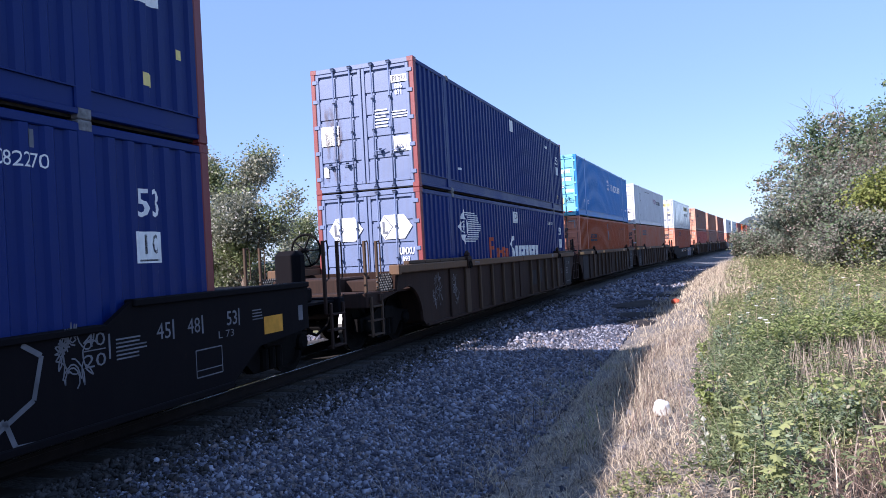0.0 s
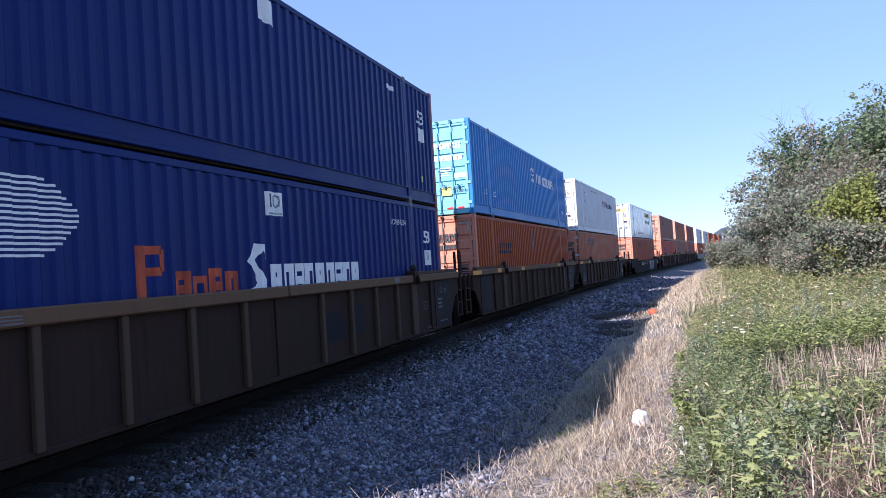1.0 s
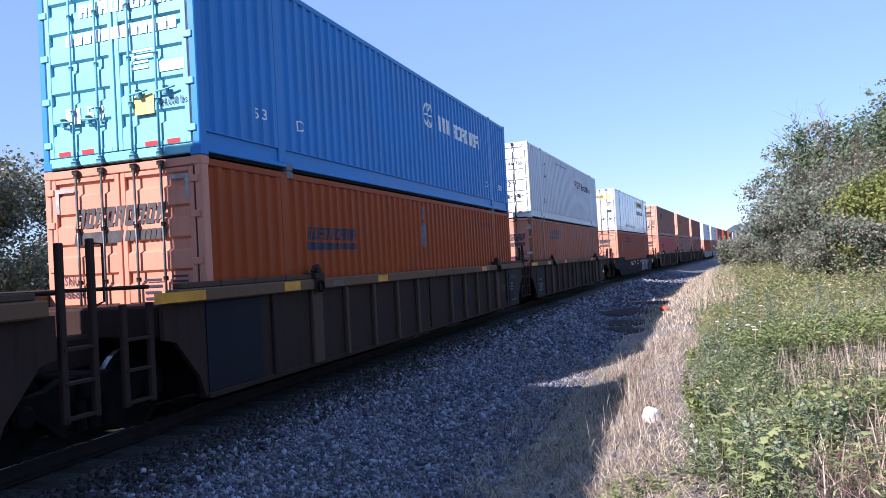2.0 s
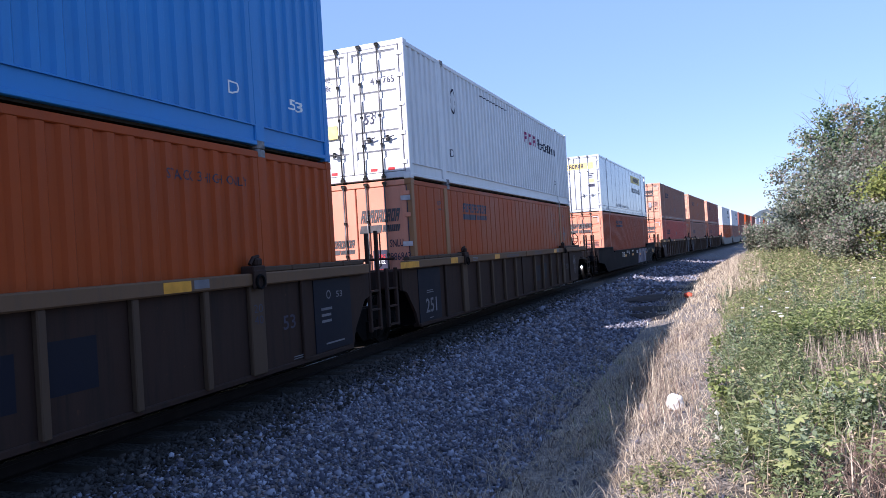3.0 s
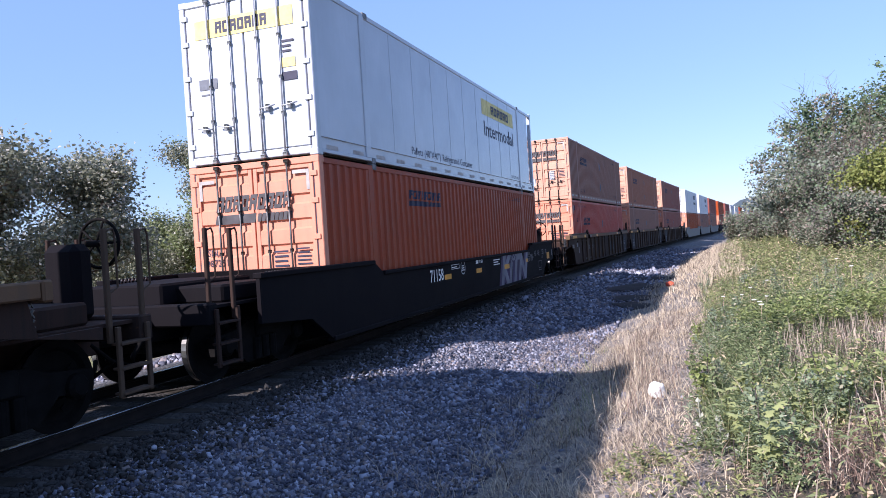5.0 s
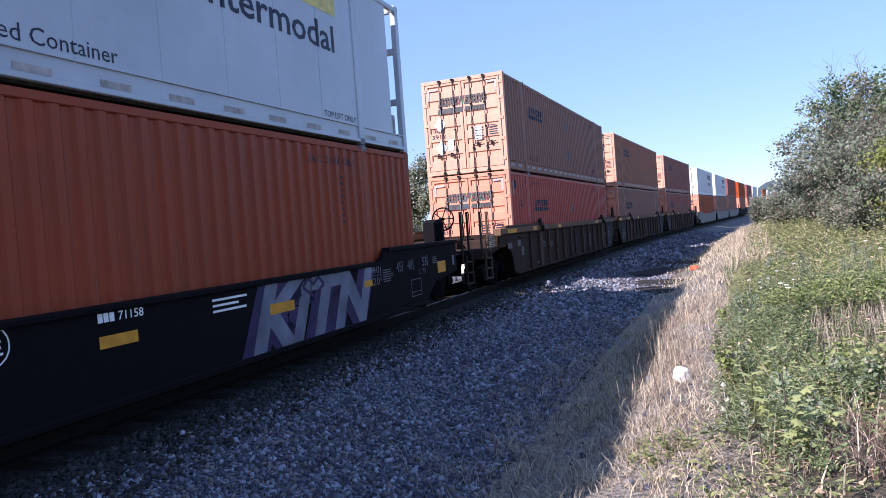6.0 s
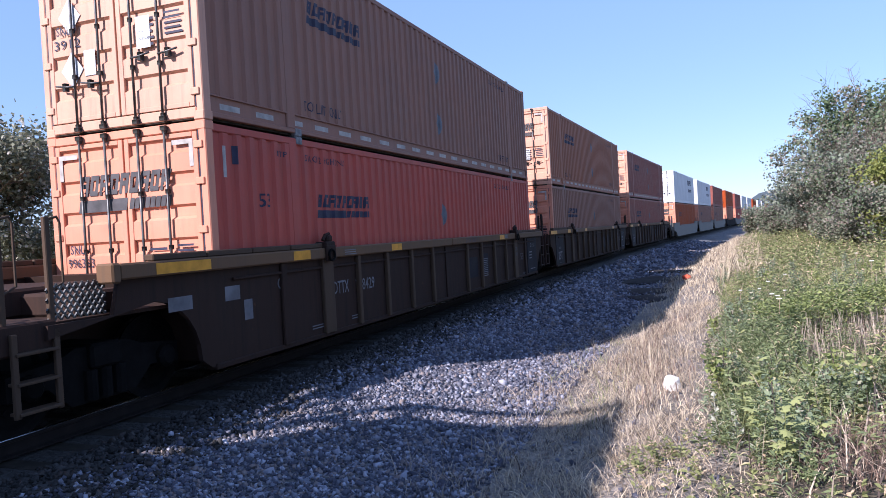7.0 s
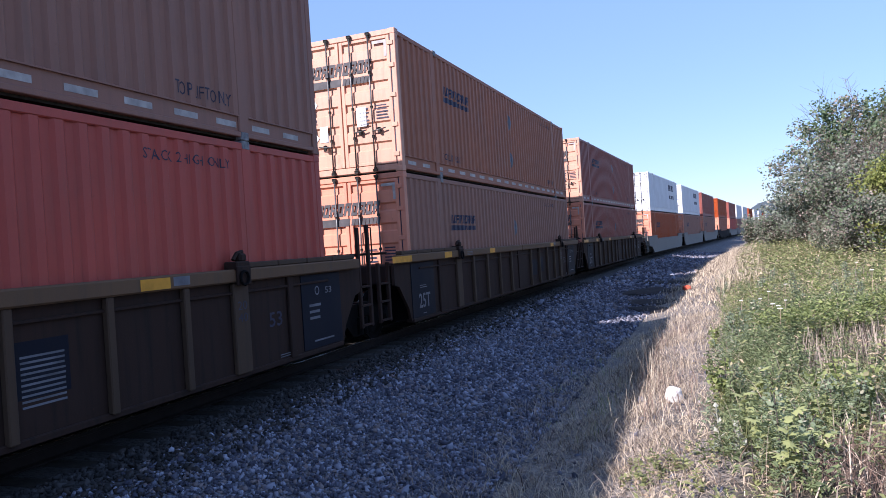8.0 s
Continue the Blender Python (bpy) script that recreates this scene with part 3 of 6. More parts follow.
def stanchion(g, x, y, z0, z1, out=0.13):
    g.box(x - 0.025, x + 0.025, y - 0.03, y + 0.03, z0, z1, 0.008)
    g.tube([(x, y, z1 - 0.03), (x, y + out, z1), (x, y + out + 0.03, z1 - 0.06), (x, y + out + 0.03, z1 - 0.62), (x, y + 0.03, z1 - 0.68)], 0.013, 6)


def grating(y0, y1, z0, z1, x, lean=0.0):
    """A diamond mesh panel in the plane of one x."""
    g = Geo()
    n = int((y1 - y0) / 0.075)
    for i in range(-6, n + 7):
        for d in (-1, 1):
            a = y0 + i * 0.075
            b = a + d * (z1 - z0) * 0.8
            p, q = (a, z0), (b, z1)
            t0, t1 = 0.0, 1.0
            if b != a:
                ta, tb = sorted(((y0 - a) / (b - a), (y1 - a) / (b - a)))
                t0, t1 = max(t0, ta), min(t1, tb)
            if t1 - t0 > 0.05:
                P = [(x, p[0] + (q[0] - p[0]) * t, p[1] + (q[1] - p[1]) * t) for t in (t0, t1)]
                g.tube(P, 0.012, 4, False)
    return g


def car_end(car, y, e, paint, rim, brake=False, reach=0.0):
    """What stands beyond the well towards the coupler; e is -1 at the end nearer to the camera's back."""
    def Y(d):
        return y + e * (d + (reach if d > 1.8 else 0.0) - (0.55 * reach if d > 2.95 else 0.0))
    out = 0.0 if reach else 0.42
    g = Geo()
    g.box(-0.42, 0.42, *sorted((Y(-0.3), Y(2.75))), 0.62, 1.0, 0.02)
    part("centre_sill", g, paint, car)
    part("end_deck", Geo().box(-1.25, 1.25, *sorted((Y(0.05), Y(2.35))), 1.02, 1.06).box(-1.35, 1.35, *sorted((Y(2.35), Y(2.55 + out))), 0.82, 1.10, 0.02), paint, car)
    part("bulkhead", Geo().prism([(Y(0.08), 0.3), (Y(0.12), 0.3), (Y(0.5), 1.42), (Y(0.08), 1.42)], -1.28, 1.28), paint, car)
    part("deck_box", Geo().box(-1.15, 0.35, *sorted((Y(0.75), Y(2.2))), 1.06, 1.36, 0.03).box(-0.5, 1.1, *sorted((Y(1.2), Y(1.9))), 1.06, 1.30, 0.03), paint, car)
    c = Geo().box(-0.12, 0.12, *sorted((Y(2.5), Y(3.2))), 0.70, 0.95, 0.03).box(-0.2, 0.2, *sorted((Y(3.1), Y(3.4))), 0.64, 1.02, 0.06)
    part("coupler", c, TRUCK, car, "rusty iron knuckle coupler")
    part("air_hose", Geo().tube([(0.4, Y(2.6), 0.75), (0.45, Y(2.9), 0.5), (0.35, Y(3.1), 0.36), (0.15, Y(3.35), 0.5)], 0.03, 8), TRUCK, car, smooth=True)
    for s in (-1, 1):
        h = Geo()
        stanchion(h, s * 1.30, Y(1.95 + out), 0.85, 2.05)
        stanchion(h, s * 1.30, Y(2.45 + out), 0.85, 2.05)
        part("hand_rail", h, rim, car, "upright grab post with a bent handle")
        st = Geo()
        for d in (1.98 + out, 2.42 + out):
            st.box(s * 1.38 - 0.02, s * 1.38 + 0.02, *sorted((Y(d - 0.03), Y(d + 0.03))), 0.28, 1.02, 0.006)
        for z in (0.30, 0.56, 0.82):
            st.box(*sorted((s * 1.28, s * 1.42)), *sorted((Y(1.98 + out), Y(2.42 + out))), z, z + 0.03, 0.006)
        part("side_step", st, rim, car, "steel side ladder step")
        part("mesh_gusset", grating(*sorted((Y(1.15), Y(1.78))) if reach else sorted((Y(1.72), Y(1.79 + 0.62))), 1.08, 1.42, s * 1.30), STEEL_DARK, car, "diamond mesh steel gusset")
    if brake:
        b = Geo().box(0.22, 0.72, *sorted((Y(2.15), Y(2.45))), 1.06, 1.92, 0.08)
        part("brake_housing", b, CAR_BLACK, car, "black hand brake housing")
        w = Geo()
        cy, cx, cz, r = Y(2.62), 0.62, 1.92, 0.28
        ring = [(cx + r * math.cos(k * math.pi / 12), cy, cz + r * math.sin(k * math.pi / 12)) for k in range(25)]
        w.tube(ring, 0.02, 6, False)
        for k in range(5):
            w.tube([(cx, cy - e * 0.05, cz), (cx + r * math.cos(k * 1.2566), cy, cz + r * math.sin(k * 1.2566))], 0.014, 5)
        w.tube([(cx, Y(2.4), cz), (cx, Y(2.66), cz)], 0.04, 8)
        part("brake_wheel", w, TRUCK, car, "spoked iron brake wheel", True)


def tag_spray(f, u, w, s, seed):
    """A scrawl of spray can strokes with no letters in it."""
    r = random.Random(seed)
    cu, cw = u + 0.35 * s, w + 0.42 * s
    for k in range(13):
        a, b = cu + r.uniform(-0.26, 0.26) * s, cw + r.uniform(-0.34, 0.34) * s
        pts, d, bend = [(a, b)], r.uniform(0, 6.3), r.choice((-1, 1)) * r.uniform(0.25, 0.6)
        for i in range(r.randint(6, 13)):
            d += bend + r.uniform(-0.3, 0.3)
            if ((a - cu) / 0.36) ** 2 + ((b - cw) / 0.43) ** 2 > s * s * 0.8:
                d = math.atan2(cw - b, cu - a) + r.uniform(-0.7, 0.7)
            a, b = a + 0.06 * s * math.cos(d), b + 0.085 * s * math.sin(d)
            pts.append((a, b))
        f.stroke(pts, 0.015)
    return f


def ribbed_car(label, front_end, rear_end, ledge=False, spin=None, marks=None):
    """One unit of an articulated well car with ribbed sides. front_end, rear_end: True where it couples, False where it is jointed."""
    car = thing("well_car", label, "rail car", "well cars of the train")
    Yf, Yr = -HALF, HALF
    for s in (-1, 1):
        xo, xi = s * 1.40, s * 1.34
        lo, hi = sorted((xo, xi))
        out = [(Yf - 0.25, 0.24), (Yr + 0.25, 0.24)]
        if rear_end:
            out += arc(Yr + 1.2, 0.35, 0.78, 180, 95, 6) + [(Yr + 2.5, 0.92), (Yr + 2.5, 1.05), (Yr + 1.72, 1.05), (Yr + 1.62, 1.41)]
        else:
            out += [(Yr + 0.35, 0.5), (Yr + 0.75, 0.95), (Yr + 0.95, 1.0), (Yr + 0.95, 1.41)]
        if front_end:
            out += [(Yf - 1.62, 1.41), (Yf - 1.72, 1.05), (Yf - 2.5, 1.05), (Yf - 2.5, 0.92)] + arc(Yf - 1.2, 0.35, 0.78, 85, 0, 6)
        else:
            out += [(Yf - 0.95, 1.41), (Yf - 0.95, 1.0), (Yf - 0.75, 0.95), (Yf - 0.35, 0.5)]
        part("side_sheet", Geo().prism(out, lo, hi), CAR_BROWN, car)
        y0, y1 = Yf - (1.7 if front_end else 0.8), Yr + (1.7 if rear_end else 0.8)
        for e, coupled in ((-1, front_end), (1, rear_end)):
            if coupled:
                part("chord_cap", Geo().box(*sorted((s * 1.29, s * 1.52)), *sorted((e * (HALF + 1.7), e * (HALF + 1.82))), 1.37, 1.575, 0.02), CAR_RIM, car, "tan steel end cap of the chord")
        part("top_chord", Geo().box(*sorted((s * 1.31, s * 1.50)), y0, -0.02, 1.40, 1.565, 0.018).box(*sorted((s * 1.31, s * 1.50)), 0.02, y1, 1.40, 1.565, 0.018), CAR_RIM, car, "dusty yellow top chord")
        part("bottom_chord", Geo().box(*sorted((s * 1.26, s * 1.43)), Yf - 0.2, Yr + 0.2, 0.20, 0.27, 0.01), CAR_BROWN, car)
        if ledge:
            part("inner_chord", Geo().box(*sorted((s * 1.40, s * 1.44)), Yf + 0.2, Yr - 0.2, 1.25, 1.285, 0.008), CAR_BROWN, car)
        for k in (-4, -3, -2, -1, 1, 2, 3, 4):
            part("rib", shared(("rib", s, k), CAR_RIM_DULL, lambda: Geo().box(*sorted((s * 1.40, s * 1.475)), k * 1.13 - 0.05, k * 1.13 + 0.05, 0.25, 1.40, 0.012)), CAR_RIM_DULL, car)
        part("splice_plate", shared(("splice", s), CAR_BROWN, lambda: Geo().box(*sorted((s * 1.40, s * 1.43)), -0.30, 0.02, 0.26, 1.40, 0.008)), CAR_BROWN, car)
        for e in (-1, 1):
            part("end_post", shared(("end_post", s, e), CAR_RIM_DULL, lambda: Geo().box(*sorted((s * 1.40, s * 1.465)), e * 5.55 - 0.16, e * 5.55 + 0.16, 0.25, 1.40, 0.012)), CAR_RIM_DULL, car)
            part("end_post", shared(("end_post_b", s, e), CAR_BROWN, lambda: Geo().box(*sorted((s * 1.40, s * 1.45)), e * 6.75 - 0.07, e * 6.75 + 0.07, 0.25, 1.40, 0.012)), CAR_BROWN, car)
            yy = sorted((e * (HALF + (1.2 if (front_end if e < 0 else rear_end) else 0.7)), e * (HALF - 2.4)))
            part("guide_ledge", shared(("guide", s, e, yy[0]), CAR_RIM_DULL, lambda: guide_ledge(s, yy)), CAR_RIM_DULL, car)
            cy = e * 5.55
            cl = Geo().box(*sorted((s * 1.33, s * 1.53)), cy - 0.15, cy + 0.13, 1.55, 1.66, 0.015).box(*sorted((s * 1.50, s * 1.54)), cy - 0.15, cy + 0.13, 1.36, 1.60, 0.01)
            cl.box(*sorted((s * 1.38, s * 1.50)), cy - 0.02, cy + 0.12, 1.65, 1.76, 0.025).tube([(s * 1.44, cy - 0.10, 1.68), (s * 1.44, cy - 0.02, 1.76), (s * 1.44, cy + 0.10, 1.78)], 0.026, 6)
            st = part("lock_stand", cl, CAR_BROWN, car, "brown iron locking bracket")
            ring = [(s * 1.565, cy - 0.05 + 0.085 * math.cos(k * 0.524), 1.45 + 0.085 * math.sin(k * 0.524)) for k in range(13)]
            part("lock_ring", Geo().tube(ring, 0.018, 6, False), TRUCK, st, "dark iron ring")
            if not (front_end if e < 0 else rear_end):
                part("data_panel", shared(("data_panel", s, e), CAR_PANEL, lambda: Geo().box(*sorted((s * 1.40, s * 1.415)), *sorted((e * (HALF - 1.0), e * (HALF + 0.2))), 0.28, 1.38, 0.004)), CAR_PANEL, car, "navy-black stencilled data panel")
    fl = Geo()
    for k in range(-6, 7):
        fl.box(-1.34, 1.34, k * 1.28 - 0.15, k * 1.28 + 0.15, 0.22, 0.34, 0.01)
    part("cross_bearers", fl, CAR_BROWN, car)
    for e, coupled in ((-1, front_end), (1, rear_end)):
        if coupled:
            car_end(car, e * HALF, e, CAR_BROWN, CAR_RIM_DULL, e > 0, 0.75 if e > 0 else 0.0)
            truck(car, e * (HALF + 1.56), spin)
        else:
            y = e * HALF
            part("bulkhead", Geo().box(-1.3, 1.3, *sorted((y + e * 0.08, y + e * 0.13)), 0.24, 1.0), CAR_BLACK, car)
            part("joint_deck", Geo().box(-1.3, 1.3, *sorted((y + e * 0.1, y + e * 0.95)), 1.02, 1.40, 0.03).box(-0.4, 0.4, *sorted((y + e * 0.9, y + e * 1.72)), 0.7, 1.1, 0.04), CAR_BROWN, car)
            for s in (-1, 1):
                h = Geo()
                h.box(*sorted((s * 1.36, s * 1.30)), *sorted((y + e * 1.05, y + e * 1.13)), 0.35, 1.45 if e < 0 else 2.1, 0.01)
                h.box(*sorted((s * 1.36, s * 1.30)), *sorted((y + e * 1.45, y + e * 1.53)), 0.35, 1.45 if e < 0 else 2.15, 0.01)
                for z in (0.38, 0.72, 1.05):
                    h.box(*sorted((s * 1.29, s * 1.37)), *sorted((y + e * 1.08, y + e * 1.5)), z, z + 0.03)
                if e > 0:
                    h.tube([(s * 1.33, y + 1.53, 2.1), (s * 1.33, y + 1.66, 2.1), (s * 1.33, y + 1.66, 1.5), (s * 1.33, y + 1.53, 1.46)], 0.014, 6)
                part("joint_ladder", h, CAR_BROWN, car, "steel ladder and grab posts at the joint")
            part("cross_rail", Geo().tube([(-1.33, y + e * 1.09, 1.62), (1.33, y + e * 1.09, 1.62)], 0.025, 6), CAR_BROWN, car)
            if e > 0:
                truck(car, y + 1.72, spin)
    return car


def guide_ledge(s, yy):
    g = Geo()
    n = 4
    w = (yy[1] - yy[0]) / n
    for i in range(n):
        g.box(*sorted((s * 1.33, s * 1.46)), yy[0] + i * w + 0.01, yy[0] + (i + 1) * w - 0.01, 1.567, 1.64, 0.012)
    return g


CAR_RIM_DULL = painted("dull_ochre_rib_paint", (0.080, 0.049, 0.031), 0.75, 0.45, 0.12, 0.15, (0.035, 0.028, 0.024), 0.2)


def smooth_car(label, paint, rim, spin, front=True, rear=True):
    """A well car with plain sheet sides whose top edge steps down between the ends."""
    car = thing("well_car", label, "rail car", "well cars of the train")
    Yf, Yr = -HALF, HALF
    jut = {True: 2.1, False: 0.9}
    for s in (-1, 1):
        out = [(Yf - 0.1, 0.22), (Yr + 0.1, 0.22), (Yr + 0.75, 0.62), (Yr + jut[rear], 0.72), (Yr + jut[rear], 1.34), (Yr + 0.2, 1.40), (Yr - 1.6, 1.40), (Yr - 2.0, 1.17),
               (Yf + 2.0, 1.17), (Yf + 1.6, 1.40), (Yf - 0.2, 1.40), (Yf - jut[front], 1.34), (Yf - jut[front], 0.72), (Yf - 0.75, 0.62)]
        part("side_sheet", Geo().prism(out, *sorted((s * 1.36, s * 1.42))), paint, car)
        part("top_rim", Geo().box(*sorted((s * 1.31, s * 1.46)), Yf + 2.0, Yr - 2.0, 1.13, 1.20, 0.012).box(*sorted((s * 1.31, s * 1.46)), Yr - 1.6, Yr + jut[rear], 1.34, 1.42, 0.012)
             .box(*sorted((s * 1.31, s * 1.46)), Yf - jut[front], Yf + 1.6, 1.34, 1.42, 0.012), rim, car)
        part("bottom_rim", Geo().box(*sorted((s * 1.30, s * 1.45)), Yf - 0.1, Yr + 0.1, 0.18, 0.26, 0.012), rim, car)
    fl = Geo()
    for k in range(-6, 7):
        fl.box(-1.36, 1.36, k * 1.28 - 0.15, k * 1.28 + 0.15, 0.22, 0.34, 0.01)
    part("cross_bearers", fl, paint, car)
    for e, coupled in ((-1, front), (1, rear)):
        if coupled:
            car_end(car, e * HALF, e, paint, rim if rim is not CAR_BLACK else CAR_BROWN, e > 0, 0.95 if e > 0 else 0.6)
            truck(car, e * (HALF + 1.56), spin)
        else:
            y = e * HALF
            part("bulkhead", Geo().box(-1.3, 1.3, *sorted((y + e * 0.08, y + e * 0.13)), 0.24, 1.0), CAR_BLACK, car)
            part("joint_deck", Geo().box(-1.3, 1.3, *sorted((y + e * 0.1, y + e * 0.9)), 1.0, 1.36, 0.03).box(-0.4, 0.4, *sorted((y + e * 0.85, y + e * 1.72)), 0.7, 1.1, 0.04), paint, car)
            if e > 0:
                truck(car, y + 1.72, spin)
    return car


def on_car(car, flat, material, x=1.418, name="lettering", label=""):
    for f in flat.split():
        part(name, f.lay(lambda u, w: (x, u - HALF, w)), material, car, label)


SPIN = []      # (wheelset, its y on the car)
RUN = []       # (thing, place of its middle on the line at the start, height)


def set_on(ob, u, z):
    RUN.append((ob, u + HALF, z))
    x, y, th = on_line(u + HALF)
    ob.matrix_basis = pose(x, y, z, 0, 0, -math.degrees(th))


def stack(u, low, up):
    if low:
        set_on(low, u, RAIL_TO_BOX)
    if up:
        set_on(up, u, RAIL_TO_BOX + BOX_H + 0.004)


def black_car_marks(car, number):
    f = Flat()
    f.word("40", 13.88, 14.16, 1.0, 1.13).word("20", 13.88, 14.16, 0.80, 0.93).rect(13.88, 14.16, 0.96, 0.972).rect(14.2, 14.225, 0.85, 1.1)
    f.word("45", 14.9, 15.13, 0.95, 1.13).rect(15.16, 15.19, 0.93, 1.15).word("48", 15.42, 15.65, 0.95, 1.13).rect(15.68, 15.71, 0.93, 1.15)
    f.word("53", 16.18, 16.40, 0.97, 1.15).rect(16.43, 16.46, 0.95, 1.17).word("L 73", 16.0, 16.32, 0.83, 0.92)
    f.lines(14.3, 14.75, 0.82, 1.06, 6, 2).lines(16.75, 17.05, 0.98, 1.14, 4, 5)
    f.stroke([(15.55, 0.42), (16.05, 0.42), (16.05, 0.74), (15.55, 0.74), (15.55, 0.42)], 0.015).stroke([(15.55, 0.5), (16.05, 0.5)], 0.012)
    f.rect(17.95, 18.08, 0.86, 1.08)
    on_car(car, f, SPRAY_WHITE, 1.424)
    a = Flat().rect(17.02, 17.5, 0.76, 1.0).rect(5.39, 5.87, 0.78, 0.9).rect(7.9, 8.4, 0.78, 0.9)
    on_car(car, a, DECAL_AMBER, 1.424, "reflector", "amber reflector strips")
    if number:
        g = Flat().word("71158", 4.45, 5.32, 0.78, 1.06).word("71158", 8.16, 8.5, 1.03, 1.12).blocks(7.9, 8.12, 1.03, 1.12, 3, slit=False)
        g.stroke([(6.79 + 0.17 * math.cos(k * 0.4), 1.0 + 0.17 * math.sin(k * 0.4)) for k in range(17)], 0.015).lines(6.69, 6.9, 0.92, 1.08, 3, 1, 0.1)
        g.stroke([(5.9, 1.0), (6.5, 1.0), (6.5, 1.1), (5.9, 1.1), (5.9, 1.0)], 0.012).lines(5.94, 6.46, 1.03, 1.08, 1).lines(9.6, 10.3, 0.9, 1.1, 3, 8)
        on_car(car, g, DECAL_WHITE, 1.424)
        on_car(car, Flat().word("KiTN ", 10.05, 14.0, 0.20, 1.16), SPRAY_PURPLE, 1.4225, "graffiti", "purple spray-painted outline")
        on_car(car, Flat().word("KiTN", 10.3, 13.9, 0.24, 1.15), SPRAY, 1.4255, "graffiti", "pale spray-painted letters")
        on_car(car, Flat().stroke([(11.6, 1.0), (11.75, 1.12), (11.9, 1.02), (12.05, 1.12), (12.2, 1.0), (11.9, 0.84), (11.6, 1.0)], 0.05), SPRAY_PURPLE, 1.429, "graffiti")
        on_car(car, Flat().rect(10.75, 11.35, 0.72, 0.86).rect(13.55, 13.85, 0.80, 0.91), DECAL_AMBER, 1.4285, "reflector", "amber reflector strips")
    else:
        k = Flat()
        tag_spray(k, 13.55, 0.62, 0.75, 31)
        k.stroke([(12.2, 0.5), (12.8, 0.35), (13.3, 0.62), (13.4, 1.0), (13.2, 1.12)], 0.05).stroke([(12.6, 0.3), (13.0, 0.5), (13.1, 0.25), (13.5, 0.22)], 0.05)
        on_car(car, k, SPRAY_WHITE, 1.424, "graffiti", "white spray-painted scrawl")


def ribbed_marks(car, front_graffiti=False, rear_graffiti=False, panel_front="", number=""):
    f = Flat()
    f.word("20", 13.53, 13.73, 1.05, 1.16).word("40", 13.53, 13.73, 0.9, 1.01)
    on_car(car, f, DECAL_DARK, 1.469)
    on_car(car, Flat().word("53", 14.3, 14.62, 0.74, 0.94), DECAL_DARK, 1.405)
    d = Flat() if rear_graffiti else Flat().lines(15.35, 15.75, 0.72, 1.0, 3, 6).lines(15.45, 16.1, 0.38, 0.44, 1, 3).word("53", 15.85, 16.05, 1.08, 1.18)
    d if rear_graffiti else d.stroke([(15.6 + 0.06 * math.cos(k * 0.63), 1.14 + 0.06 * math.sin(k * 0.63)) for k in range(11)], 0.02).lines(14.5, 14.95, 0.30, 0.36, 2, 4)
    if panel_front:
        d.word(panel_front, 0.12, 0.72, 0.45, 0.75).lines(0.2, 0.6, 0.86, 0.94, 2, 3).lines(0.3, 0.55, 0.33, 0.37, 1)
    if d.f:
        on_car(car, d, SPRAY_WHITE, 1.420)
    on_car(car, Flat().lines(3.0, 3.4, 1.43, 1.53, 3, 1, 0.05).rect(12.35, 12.62, 1.44, 1.54), SPRAY_WHITE, 1.503, "data_plate", "small pale data plates")
    on_car(car, Flat().rect(1.5, 1.95, 1.42, 1.55).rect(4.8, 5.25, 1.42, 1.54).rect(11.85, 12.3, 1.42, 1.54).rect(-1.2, -0.3, 1.42, 1.54), DECAL_AMBER if number != "B" else CAR_RIM, 1.503, "reflector", "amber reflector strips")
    on_car(car, Flat().rect(9.3, 10.1, 0.55, 1.05).rect(10.4, 11.0, 0.6, 1.1), CAR_PANEL, 1.404, "dark_patch", "painted-over dark patches")
    if number == "C":
        on_car(car, Flat().word("DTTX 721440 C", 8.93, 9.9, 1.44, 1.53), DECAL_DARK, 1.503)
    if panel_front == "251":
        on_car(car, Flat().word("DTTX 721440 B", 9.15, 10.1, 1.44, 1.53).lines(5.9, 7.3, 1.43, 1.53, 2, 6, 0.1), DECAL_DARK, 1.503)
    if number == "F":
        pl = Flat().rect(-0.95, -0.55, 0.98, 1.14).rect(0.42, 0.6, 0.72, 0.98).lines(2.05, 2.4, 0.36, 0.44, 2, 2, 0.05).lines(3.3, 3.65, 0.36, 0.44, 2, 3, 0.05)
        pl.stroke([(1.28 + 0.07 * math.cos(k * 0.63), 1.12 + 0.07 * math.sin(k * 0.63)) for k in range(11)], 0.025)
        on_car(car, pl, SPRAY_WHITE, 1.406, "data_plate", "small pale stencilled plates")
        on_car(car, Flat().word("DTTX", 2.75, 3.25, 0.82, 1.02).word("788429", 3.5, 4.2, 0.80, 1.0).rect(0.05, 0.35, 1.0, 1.18), SPRAY_WHITE, 1.405)
        on_car(car, Flat().word("DTTX 788429 A", 9.0, 9.98, 1.43, 1.54), DECAL_DARK, 1.503)
        w = Flat().lines(10.48, 10.95, 0.52, 1.0, 10, 3, 0.02)
        on_car(car, w, SPRAY_WHITE, 1.405, "waffle_tag", "white striped tag")
    g = Flat()
    if front_graffiti:
        tag_spray(g, 0.15, 0.52, 0.95, 11)
        tag_spray(g, 1.3, 0.5, 0.95, 12)
    if rear_graffiti:
        tag_spray(g, 15.6, 0.5, 0.9, 14)
    if g.f:
        on_car(car, g, SPRAY_WHITE, 1.408, "graffiti", "thin white spray-painted scrawl")


# ---- the train, front to back ----
U = dict(A=-8.33, B=15.18, C=34.77, D=54.30, E=77.93, F=101.37, G=120.91, H=140.44)


